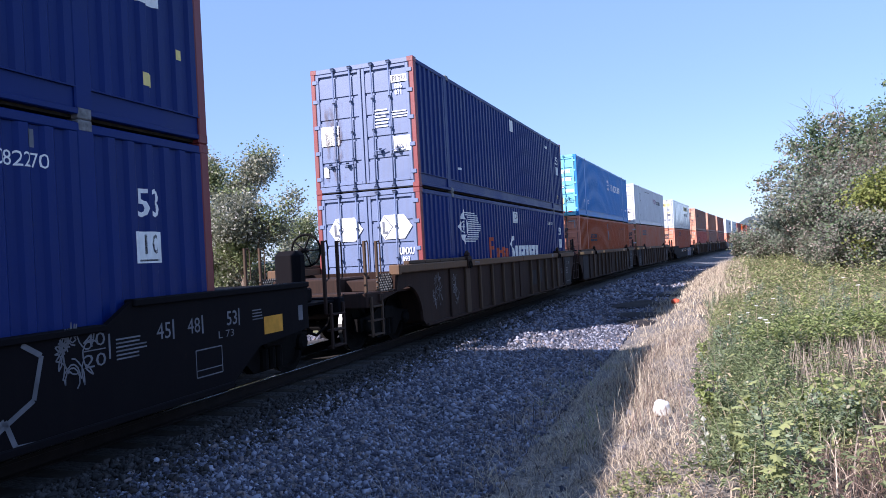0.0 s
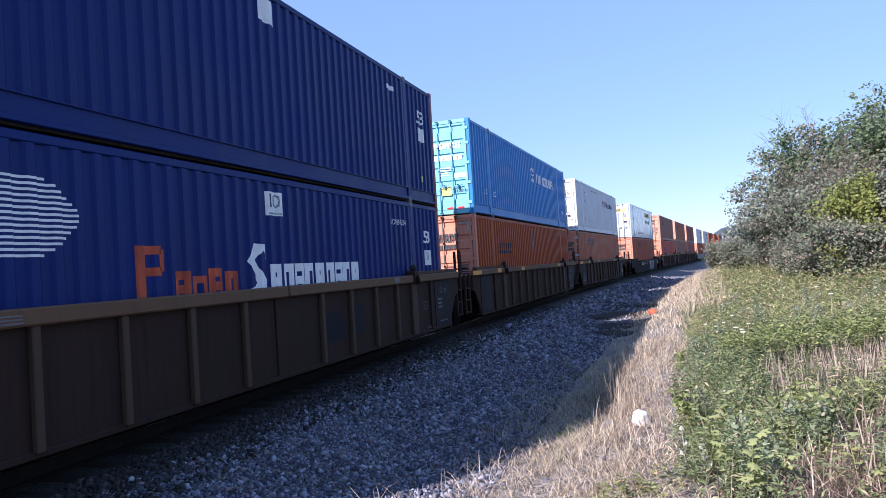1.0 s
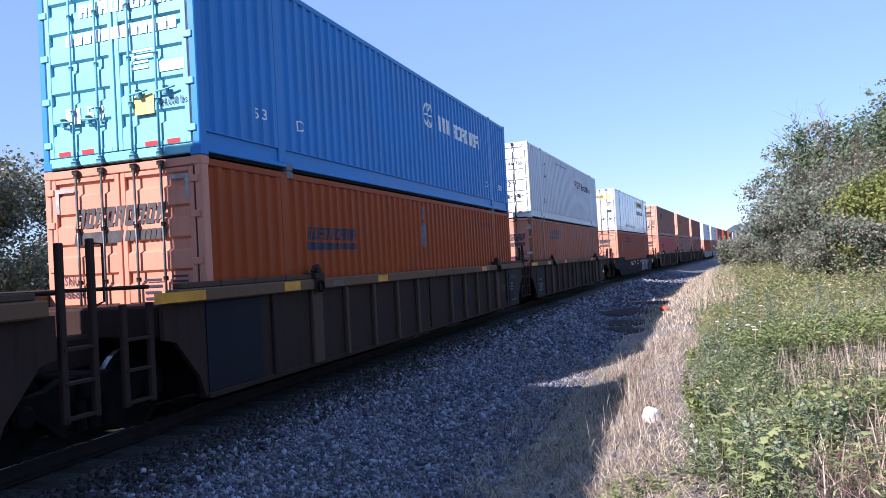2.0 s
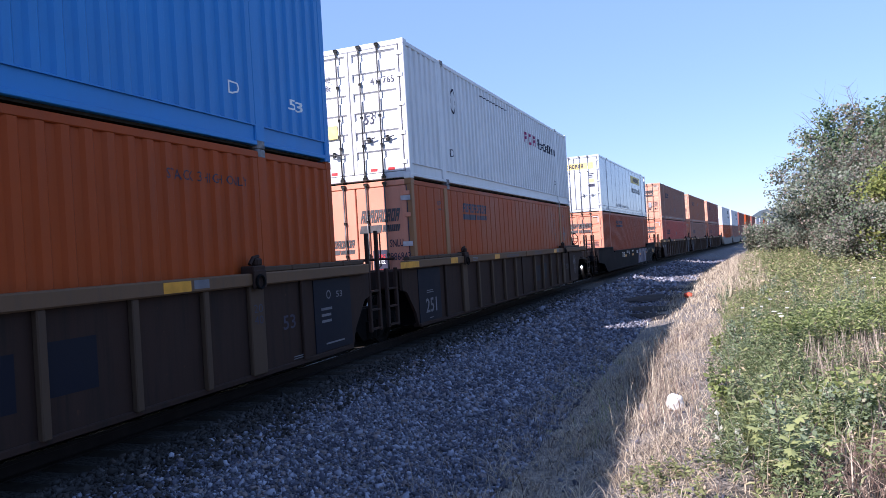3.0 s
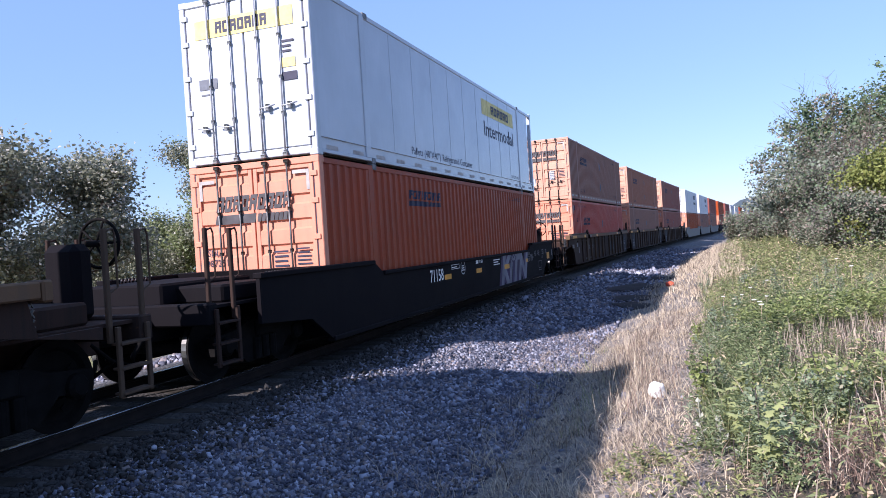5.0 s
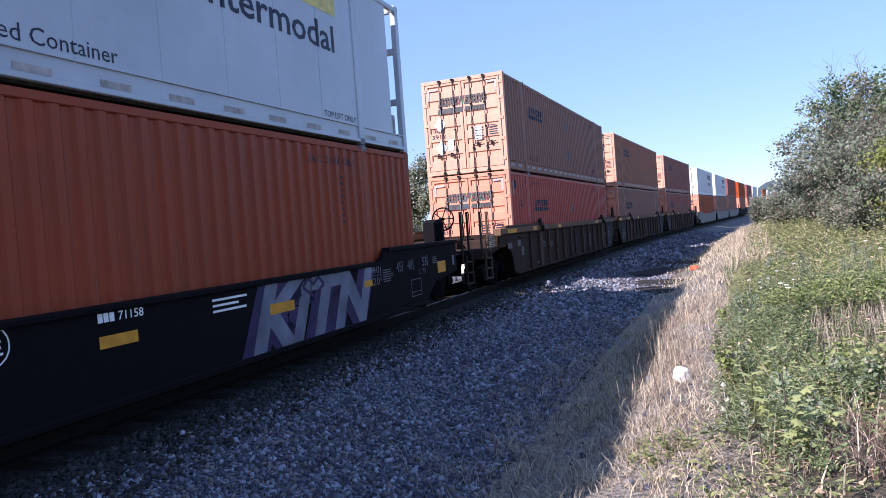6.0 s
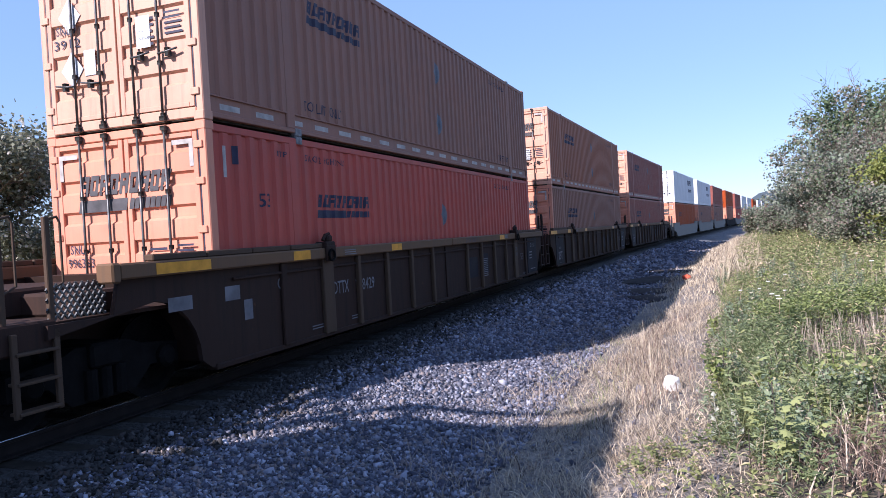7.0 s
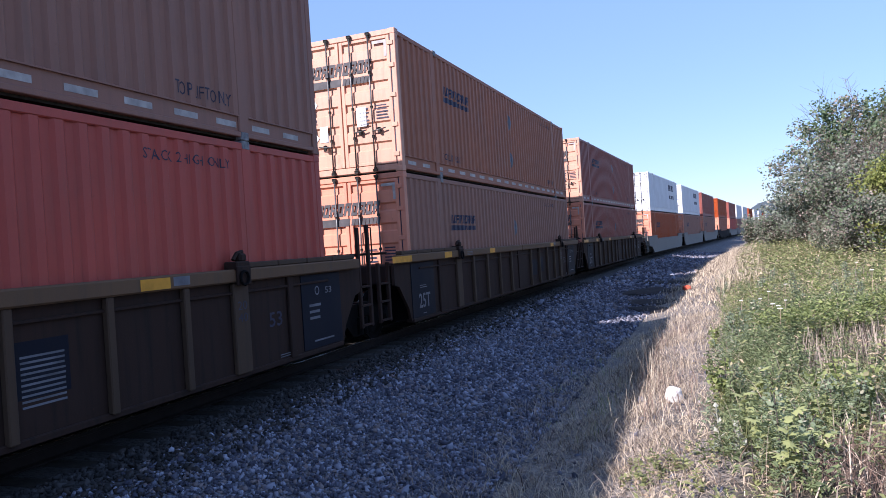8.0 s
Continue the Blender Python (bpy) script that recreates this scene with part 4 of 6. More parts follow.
def rust_wash():
    """Brown rust that has run down in blotches, bare paint between."""
    n = Nodes("rust_wash")
    v = n.own()
    blot = n.ramp(n.noise(n.stretch(v, (3.5, 3.5, 0.8)), 2.4, 6, 0.65), 0.50, 0.72)
    n.put(n.bsdf.inputs["Alpha"], n.math("MULTIPLY", blot, 0.75))
    return n.finish(n.mix(n.noise(v, 14, 4), c4((0.07, 0.045, 0.035)), c4((0.17, 0.10, 0.07))), 0.8)


def build_train():
    # a black single well with two blue boxes
    car = smooth_car("black steel well car with amber reflectors and white graffiti", CAR_BLACK, CAR_BLACK, SPIN)
    black_car_marks(car, False)
    set_on(car, U["A"], 0)
    lo = container("dark blue corrugated steel container with red corner posts", BLUE, POST_RED, door="bar", bars=BLUE_DOOR, leafs=BLUE_DOOR)
    on_side(lo, Flat().word("53", 14.89, 15.23, 1.95, 2.27).word("082270", 13.15, 13.71, 2.36, 2.50), DECAL_WHITE)
    on_side(lo, Flat().rect(14.81, 15.24, 1.44, 1.79), DECAL_WHITE, "height_plate", "white height sticker")
    on_side(lo, Flat().word("110", 14.86, 15.17, 1.54, 1.76).lines(14.86, 15.2, 1.46, 1.51, 1, 1, 0), DECAL_NAVY)
    on_side(lo, Flat().rect(13.5, 13.58, 2.55, 2.72), DECAL_GREY, "sticker")
    up = container("dark blue corrugated steel container with red corner posts", BLUE, POST_RED, door="bar", bars=BLUE_DOOR, leafs=BLUE_DOOR)
    on_side(up, Flat().rect(15.0, 15.35, 1.47, 1.85), DECAL_WHITE, "height_plate", "white height sticker")
    on_side(up, Flat().rect(15.04, 15.20, 0.53, 0.68).rect(15.62, 15.72, 0.95, 1.07), DECAL_YELLOW, "sticker", "small yellow stickers")
    stack(U["A"], lo, up)

    # three jointed ribbed wells
    car = ribbed_car("brown ribbed steel well car with a dusty yellow rim", True, False, spin=SPIN)
    ribbed_marks(car, front_graffiti=True, number="B")
    set_on(car, U["B"], 0)
    lo = container("dark blue corrugated container with white emblem and lettering blocks", BLUE, POST_RED, door="bar", bars=BLUE_DOOR, leafs=BLUE_DOOR)
    f = Flat()
    for i in range(14):
        w = 1.68 + i * 0.057
        f.rect(3.0 + 0.38 * max(0.0, 1 - abs(w - 2.06) / 0.40), 3.8 + 0.5 * math.sin(math.pi * (i + 0.8) / 15), w, w + 0.026)
    tips = [(2.50, 2.06), (2.92, 2.52), (3.30, 2.06), (2.92, 1.60)]
    inner = [(2.70, 1.86), (2.70, 2.26), (3.12, 2.26), (3.12, 1.86)]
    for k in range(4):
        f.step().poly([tips[k], inner[(k + 1) % 4], inner[k]])
    for rx in (0.15, 0.07):
        f.step().stroke([(2.91 + rx * math.cos(k * 0.524), 2.06 + 0.15 * math.sin(k * 0.524)) for k in range(13)], 0.022)
    f.rect(2.77, 3.05, 2.05, 2.07)
    on_side(lo, f, DECAL_WHITE, "side_emblem", "white emblem of diamonds and stripes")
    on_side(lo, Flat().rect(5.1, 5.28, 1.08, 1.8).rect(5.28, 5.52, 1.45, 1.55).rect(5.28, 5.52, 1.7, 1.8).rect(5.48, 5.6, 1.5, 1.76)
            .blocks(5.75, 7.15, 1.05, 1.52, 4, heights=(0.95, 0.8, 1.0, 0.9)), DECAL_RED, "faded_name", "worn red lettering blocks")
    on_side(lo, Flat().poly([(7.35, 1.05), (7.75, 1.0), (7.82, 1.3), (7.55, 1.62), (7.75, 1.75), (7.85, 1.62), (7.83, 1.84), (7.5, 1.86), (7.36, 1.6), (7.6, 1.28), (7.36, 1.2)])
            .blocks(7.95, 11.15, 1.02, 1.55, 9, slit=True), DECAL_WHITE, "name_block", "white lettering blocks")
    on_side(lo, Flat().rect(7.92, 8.38, 2.28, 2.64), DECAL_WHITE, "height_plate", "white height sticker")
    on_side(lo, Flat().word("10", 8.0, 8.3, 2.40, 2.61).lines(7.97, 8.33, 2.3, 2.36, 1, 1, 0), DECAL_NAVY)
    on_side(lo, Flat().word("UMXU 893604", 12.86, 13.75, 2.33, 2.45).word("53", 14.99, 15.35, 1.95, 2.25).rect(15.0, 15.38, 1.42, 1.78), DECAL_WHITE)
    on_side(lo, Flat().word("10", 15.08, 15.3, 1.53, 1.74), DECAL_NAVY)
    hexes = Flat()
    for u in (-1.0, 0.22):
        hexes.poly([(u, 2.05), (u + 0.18, 1.78), (u + 0.66, 1.78), (u + 0.86, 2.05), (u + 0.66, 2.32), (u + 0.18, 2.32)])
    on_door(lo, hexes, DECAL_WHITE, "hexagon_emblem", "white hexagon emblem")
    d = Flat()
    for u in (-1.0, 0.22):
        d.stroke([(u + 0.18, 2.3), (u + 0.38, 2.05), (u + 0.18, 1.8)], 0.02).rect(u + 0.13, u + 0.19, 1.95, 2.18).rect(u + 0.13, u + 0.26, 1.9, 1.96)
    on_door(lo, d, DECAL_GREY, "emblem_lines", "", 0.004)
    on_door(lo, Flat().word("UMXU", 0.74, 1.1, 1.42, 1.58).word("893", 0.8, 0.98, 1.26, 1.38).word("604", 0.8, 0.98, 1.1, 1.22).lines(0.3, 0.65, 0.3, 0.72, 6, 7), DECAL_WHITE)
    on_door(lo, Flat().rect(-1.08, -0.6, 0.32, 0.68), DECAL_WHITE, "height_plate", "white height sticker")
    on_door(lo, Flat().word('110"', -1.04, -0.66, 0.37, 0.6), DECAL_NAVY, "lettering", "", 0.004)
    up = container("dark blue corrugated container with scuffed doors and white stencils", BLUE, POST_RED, door="bar", bars=BLUE_DOOR, leafs=BLUE_DOOR)
    on_side(up, Flat().rect(7.97, 8.44, 2.35, 2.72).word("53", 15.0, 15.4, 1.95, 2.27).rect(15.02, 15.4, 1.52, 1.85).rect(13.1, 13.5, 2.4, 2.5).rect(2.75, 2.95, 0.62, 0.68), DECAL_WHITE)
    on_side(up, Flat().rect(15.04, 15.2, 0.53, 0.68), DECAL_YELLOW, "sticker", "small yellow sticker")
    on_door(up, Flat().rect(-1.08, -0.62, 1.1, 1.55).rect(0.74, 1.12, 2.36, 2.52).rect(0.72, 1.14, 0.82, 1.16).rect(-1.05, -0.93, 0.38, 0.62), DECAL_WHITE, "sticker", "white paper stickers")
    on_door(up, Flat().word("PLYU", 0.78, 1.08, 2.39, 2.50).word("24,000 lbs", 0.75, 1.11, 0.86, 0.98), DECAL_DARK, "lettering", "", 0.004)
    on_door(up, Flat().word("886", 0.82, 1.0, 2.22, 2.33).word("871", 0.82, 0.98, 2.08, 2.19).lines(0.31, 0.66, 1.4, 1.84, 6, 9).lines(0.74, 1.12, 1.58, 1.76, 3, 4), DECAL_WHITE)
    on_door(up, Flat().rect(-0.98, -0.52, 0.3, 2.1), rust_wash(), "rust_stain", "blotchy brown rust stain on the door")
    stack(U["B"], lo, up)

    car = ribbed_car("brown ribbed steel well car with a dusty yellow rim", False, False, spin=SPIN)
    ribbed_marks(car, number="C")
    set_on(car, U["C"], 0)
    lo = orange_container("deep orange corrugated container with navy block emblem", ORANGE, nums="986843", stacking=("STACK 3 HIGH ONLY", 2.36))
    on_side(lo, Flat().poly([(7.75, 2.02), (7.96, 1.72), (8.18, 2.02), (7.96, 2.3)]).rect(7.94, 7.99, 2.36, 2.66), DECAL_GREY, "placard", "grey diamond placard")
    up = container("bright blue corrugated container with white lettering blocks", TEAL, bars=TEAL_DOOR, leafs=TEAL_DOOR)
    on_side(up, Flat().blocks(10.6, 13.0, 1.72, 2.1, 7).blocks(9.4, 10.3, 1.74, 2.12, 3), DECAL_WHITE, "name_block", "white lettering blocks")
    em = Flat()
    for k in range(6):
        a, b = k * 1.047, (k + 1) * 1.047
        em.stroke([(8.7 + 0.3 * math.cos(a), 2.0 + 0.3 * math.sin(a)), (8.7 + 0.3 * math.cos(b), 2.0 + 0.3 * math.sin(b))], 0.05).stroke([(8.7, 2.0), (8.7 + 0.3 * math.cos(a), 2.0 + 0.3 * math.sin(a))], 0.04)
    on_side(up, em, DECAL_WHITE, "side_emblem", "white hexagon line emblem")
    on_side(up, Flat().word("53", 15.0, 15.36, 0.68, 0.84).word("D", 13.55, 13.74, 0.67, 0.84).word("D", 2.5, 2.7, 0.67, 0.84).word("53", 1.3, 1.6, 0.68, 0.84), DECAL_WHITE)
    on_door(up, Flat().blocks(-0.55, 1.0, 2.02, 2.2, 9).blocks(-0.8, 1.05, 1.66, 1.82, 12, slit=False).rect(0.72, 1.12, 1.12, 1.26).word("53", -0.5, -0.2, 0.6, 0.82).rect(-0.85, -0.6, 0.6, 0.82).lines(0.3, 0.66, 1.2, 1.5, 4, 2), DECAL_WHITE, "name_block", "white lettering blocks")
    on_door(up, Flat().rect(0.3, 0.62, 0.6, 0.86), DECAL_YELLOW, "sticker", "yellow warning sticker")
    on_door(up, Flat().word("24,000 lbs", 0.72, 1.14, 0.66, 0.78), DECAL_DARK)
    on_door(up, Flat().rect(-1.0, -0.8, 0.18, 0.24).rect(-0.6, -0.4, 0.18, 0.24).rect(0.45, 0.65, 0.18, 0.24).rect(0.8, 1.0, 0.18, 0.24), DECAL_REDTAPE, "reflector", "small red reflectors")
    stack(U["C"], lo, up)

    car = ribbed_car("brown ribbed steel well car with hand brake and white graffiti", False, True, spin=SPIN)
    ribbed_marks(car, rear_graffiti=True, panel_front="251")
    set_on(car, U["D"], 0)
    lo = container("bright orange smooth-sided container with navy block emblem", ORANGE, CAR_OCHRE, side="wide", door="flat", leafs=ORANGE_DOOR, lifts=CAR_OCHRE)
    on_side(lo, slanted_name(Flat(), 3.12, 4.96, 2.1, 2.5), DECAL_NAVY, "side_emblem", "navy slanted block emblem")
    on_side(lo, Flat().word("NTP", 1.43, 1.68, 2.38, 2.48).stroke([(1.45, 2.3), (1.66, 2.3), (1.6, 2.34)], 0.025).word("NTP", 14.6, 14.84, 2.38, 2.48).stroke([(14.84, 2.3), (14.62, 2.3), (14.68, 2.34)], 0.025)
            .word("9\n8\n6\n8\n4\n3", 13.12, 13.24, 1.5, 2.5).word("S\nN\nL\nU", 12.74, 12.85, 1.75, 2.5), DECAL_DARK)
    pl = Flat().stroke([(14.55, 1.75), (14.76, 1.5), (14.97, 1.75), (14.76, 2.02), (14.55, 1.75)], 0.04).stroke([(14.65, 1.65), (14.87, 1.87)], 0.03).stroke([(14.65, 1.87), (14.87, 1.65)], 0.03).stroke([(14.58, 1.76), (14.94, 1.76)], 0.03)
    on_side(lo, pl, DECAL_GREY, "placard", "grey lattice diamond placard")
    on_door(lo, slanted_name(Flat(), -0.85, -0.1, 1.4, 1.7), DECAL_CHARCOAL, "door_emblem", "navy slanted block emblem")
    on_door(lo, slanted_name(Flat(), 0.08, 0.98, 1.82, 2.3), DECAL_CHARCOAL, "door_emblem", "navy slanted block emblem")
    on_door(lo, Flat().word("SNLU", 0.74, 1.05, 1.5, 1.66).word("986843", 0.74, 1.2, 1.22, 1.38), DECAL_DARK)
    on_door(lo, Flat().rect(0.34, 0.66, 0.35, 1.45), DECAL_DARK, "notice_panel", "black notice panel with lettering")
    n1 = Flat().word("MORE", 0.38, 0.62, 1.28, 1.36).word("MORE", 0.38, 0.62, 0.98, 1.06).word("MORE", 0.38, 0.62, 0.68, 0.76)
    on_door(lo, n1, DECAL_REDTAPE, "lettering", "", 0.004)
    n2 = Flat().word("MILES.", 0.38, 0.62, 1.16, 1.24).word("RESPECT.", 0.38, 0.62, 0.87, 0.94).word("TIME.", 0.38, 0.62, 0.5, 0.6)
    on_door(lo, n2, DECAL_WHITE, "lettering", "", 0.004)
    hg = Flat()
    for z in (0.65, 1.5, 2.45):
        hg.rect(1.05, 1.27, z, z + 0.1).rect(-1.27, -1.05, z, z + 0.1)
    on_door(lo, hg, STEEL_PALE, "hinge_plate", "bright steel hinge plate", 0.018)
    up = container("white corrugated container with purple and black lettering blocks", WHITE)
    on_side(up, Flat().blocks(9.44, 11.1, 1.84, 2.2, 3), DECAL_PURPLE, "name_block", "purple-red lettering blocks")
    on_side(up, Flat().blocks(11.2, 14.0, 1.82, 2.14, 9, heights=(1.1, 0.72, 0.72, 0.9, 0.72, 0.95, 0.9, 0.72, 0.72)), DECAL_NAVY, "name_block", "navy lettering blocks")
    on_side(up, Flat().word("D", 2.5, 2.7, 0.68, 0.86).word("D", 13.55, 13.78, 0.7, 0.87).lines(4.9, 7.6, 2.55, 2.62, 1, 1, 0).stroke([(2.85, 1.75), (3.05, 2.05), (2.85, 2.35), (2.65, 2.05), (2.85, 1.75)], 0.04), DECAL_NAVY)
    on_door(up, Flat().word("WARNING", -1.0, -0.45, 2.2, 2.32).word("HIGH CUBE", -1.02, -0.45, 2.02, 2.14).word("411765", 0.5, 1.05, 2.02, 2.16).word("53'", 0.3, 0.6, 1.2, 1.45).stroke([(-1.0, 0.95), (-0.8, 0.95), (-0.8, 1.25), (-1.0, 1.25), (-1.0, 0.95)], 0.015).lines(-0.95, -0.6, 1.5, 1.58, 1), DECAL_NAVY)
    on_door(up, Flat().rect(-0.62, -0.34, 0.98, 1.26), DECAL_YELLOW, "sticker", "faded yellow sticker")
    on_door(up, Flat().rect(-0.95, -0.8, 0.2, 0.26).rect(-0.55, -0.4, 0.2, 0.26).rect(0.4, 0.55, 0.2, 0.26).rect(0.8, 0.95, 0.2, 0.26), DECAL_REDTAPE, "reflector", "small red reflectors")
    stack(U["D"], lo, up)

    # a black single well
    car = smooth_car("black steel well car with amber reflectors and pale graffiti", CAR_BLACK, CAR_BLACK, SPIN)
    black_car_marks(car, True)
    set_on(car, U["E"], 0)
    lo = orange_container("orange corrugated container with navy block emblem on its doors", ORANGE_DEEP, nums="987251", at=(3.9, 5.85, 2.14, 2.48))
    on_side(lo, Flat().lines(12.92, 13.0, 1.78, 2.38, 6, 4, 0.1).lines(13.28, 13.36, 1.55, 2.38, 8, 5, 0.1), DECAL_DARK)
    up = container("glossy white smooth-panelled refrigerated container with open nose frame", WHITE_GLOSS, side="flat", door="flat", bars=STEEL_PALE, nose=True)
    on_side(up, Flat().word("Intermodal", 10.0, 13.4, 1.44, 1.88).word("Refrigerated Container", 6.2, 8.6, 0.33, 0.55).word('Pallets (48"X40")', 4.2, 6.05, 0.33, 0.55).word("TOP LIFT ONLY", 12.9, 14.0, 0.36, 0.46), DECAL_NAVY)
    on_side(up, Flat().rect(9.85, 13.5, 2.06, 2.52), DECAL_YELLOW, "name_panel", "yellow name panel")
    part("name_block", Flat().blocks(10.8, 12.9, 2.16, 2.42, 6).lay(lambda u, w: (BOX_HW - 0.008, u - HALF, w)), DECAL_DARK, up)
    on_door(up, Flat().rect(-0.98, 0.98, 2.2, 2.52).rect(0.72, 0.98, 1.5, 1.66), DECAL_YELLOW, "name_panel", "pale yellow name panel")
    on_door(up, Flat().blocks(-0.55, 0.5, 2.26, 2.46, 7).rect(0.72, 1.0, 1.28, 1.42).lines(0.74, 0.98, 1.75, 2.0, 3, 2), DECAL_DARK, "name_block", "", 0.004)
    on_door(up, Flat().rect(-0.95, -0.58, 1.32, 1.5).lines(-0.92, -0.6, 1.22, 1.28, 1), DECAL_GREY, "sticker", "grey notice sticker")
    tape(up, TAPE, 1.0, 0.12)
    stack(U["E"], lo, up)

    # three more jointed ribbed wells
    lowers = (ORANGE_RED, ORANGE_DULL, RED_BROWN)
    uppers = (ORANGE_DULL, ORANGE_OLD, RED_BROWN)
    for i, k in enumerate("FGH"):
        car = ribbed_car("grey-brown ribbed steel well car with amber reflectors", i == 0, i == 2, True, SPIN)
        ribbed_marks(car, panel_front="25T" if i else "", number=k)
        set_on(car, U[k], 0)
        lo = orange_container(("red-orange", "dull tan-orange", "dull red-brown")[i] + " corrugated container with navy block emblem", lowers[i], nums=("996363", "986843", "987251")[i], dia=1)
        if i == 0:
            on_side(lo, Flat().word("53", 1.1, 1.34, 1.83, 2.02).word("NTP", 1.55, 1.8, 2.56, 2.64).word("STACK 2 HIGH ONLY", 2.3, 3.6, 2.54, 2.64).rect(0.55, 0.64, 2.38, 2.62), DECAL_NAVY)
            on_side(lo, Flat().rect(0.33, 0.38, 2.2, 2.6), TAPE, "reflective_tape", "pale reflective strip")
        up = orange_container(("faded tan-orange", "faded orange", "dull red-brown")[i] + " corrugated container with weathered doors", uppers[i], nums="3912", dia=2, at=(2.6, 4.4, 1.8, 2.18), leafs=ORANGE_DOOR_PALE)
        tape(up, TAPE)
        on_side(up, Flat().word("TOP LIFT ONLY", 12.85, 13.95, 0.42, 0.58).word("TOP LIFT ONLY", 2.4, 3.6, 0.42, 0.58), DECAL_DARK)
        pl = Flat()
        for w in (0.85, 1.55):
            pl.poly([(-0.95, w), (-0.76, w - 0.24), (-0.57, w), (-0.76, w + 0.24)])
        pl.rect(-0.55, -0.36, 0.75, 1.08).rect(0.33, 0.55, 0.98, 1.38)
        on_door(up, pl, STEEL_PALE, "placard_holder", "pale metal placard holders")
        stack(U[k], lo, up)

    # grey and black wells beyond, seen small
    plan = [(163.3, "gff", WHITE, ORANGE), (183.1, "gff", WHITE, ORANGE_DULL), (202.7, "gff", RED_BROWN, ORANGE_DULL), (225.6, "k", ORANGE, ORANGE_OLD),
            (247.6, "gff", RED_BROWN, ORANGE_RED), (267.2, "gff", WHITE, ORANGE_DULL), (286.7, "gff", WHITE, CAR_GREY), (308.5, "k", ORANGE, ORANGE),
            (332.5, "k", WHITE, CAR_GREY), (355.5, "gff", WHITE, ORANGE_OLD), (375.0, "gff", ORANGE, ORANGE_RED), (394.5, "gff", WHITE, ORANGE)]
    tone = {WHITE: "white", ORANGE: "orange", ORANGE_DULL: "tan-orange", RED_BROWN: "red-brown", ORANGE_OLD: "faded orange", ORANGE_RED: "red-orange", CAR_GREY: "grey"}
    for i, (u, kind, top, low) in enumerate(plan):
        if kind == "k":
            car = smooth_car("black steel well car", CAR_BLACK, CAR_BLACK, [])
        else:
            j = [p[0] for p in plan if p[1] == "gff"].index(u) % 3
            car = smooth_car("pale grey smooth-sided steel well car", CAR_GREY, CAR_GREY, [], j == 0, j == 2)
        set_on(car, u, 0)
        lo = orange_container(tone[low] + " corrugated steel container low in the well", low, name=i < 3)
        up = container(tone[top] + " corrugated steel container on another container", top)
        if top is WHITE and i < 2:
            on_side(up, Flat().blocks(10.5, 13.5, 1.9, 2.4, 4).blocks(10.8, 13.5, 1.2, 1.5, 6), DECAL_NAVY, "name_block", "navy lettering blocks")
        stack(u, lo, up)


build_train()


def motions():
    """The train runs past at an even speed; the wheels of the near cars roll with it."""
    times = [i * 0.5 for i in range(17)]
    for ob, mid, z in RUN:
        rows = []
        for t in times:
            x, y, th = on_line(mid - SPEED * t - EASE * t * t)
            rows.append((t, pose(x, y, z, 0, 0, -math.degrees(th))))
        walk(ob, rows)
    for w, y in SPIN:
        walk(w, [(i / FPS, pose(0, y, 0.46, math.degrees((SPEED * i / FPS) / 0.462) % 360)) for i in range(8 * FPS + 1)])

# ---- ground ----
KN_Q = [-400, -60, -20, -9, -5.5, -3.4, -1.9, 1.9, 2.6, 3.2, 3.9, 4.6, 5.2, 5.7, 6.1, 6.6, 7.4, 9.0, 13.0, 30, 120, 600]
KN_Z = [2.0, 0.4, -0.1, -0.35, -0.45, -0.42, -0.2, -0.2, -0.28, -0.40, -0.52, -0.56, -0.55, -0.47, -0.34, -0.20, -0.08, 0.12, 0.40, 0.8, 3.0, 6.0]


def lateral(x, y):
    return x - axis_x(y)


def height(x, y):
    q = lateral(x, y)
    z = np.interp(q, KN_Q, KN_Z)
    wob = 0.035 * np.sin(x * 1.9 + 0.7 * np.sin(y * 0.8)) * np.sin(y * 1.3 + 0.5) + 0.025 * np.sin(x * 0.6 + y * 0.45)
    return z + wob * np.clip((np.abs(q) - 1.6) / 1.0, 0, 1)


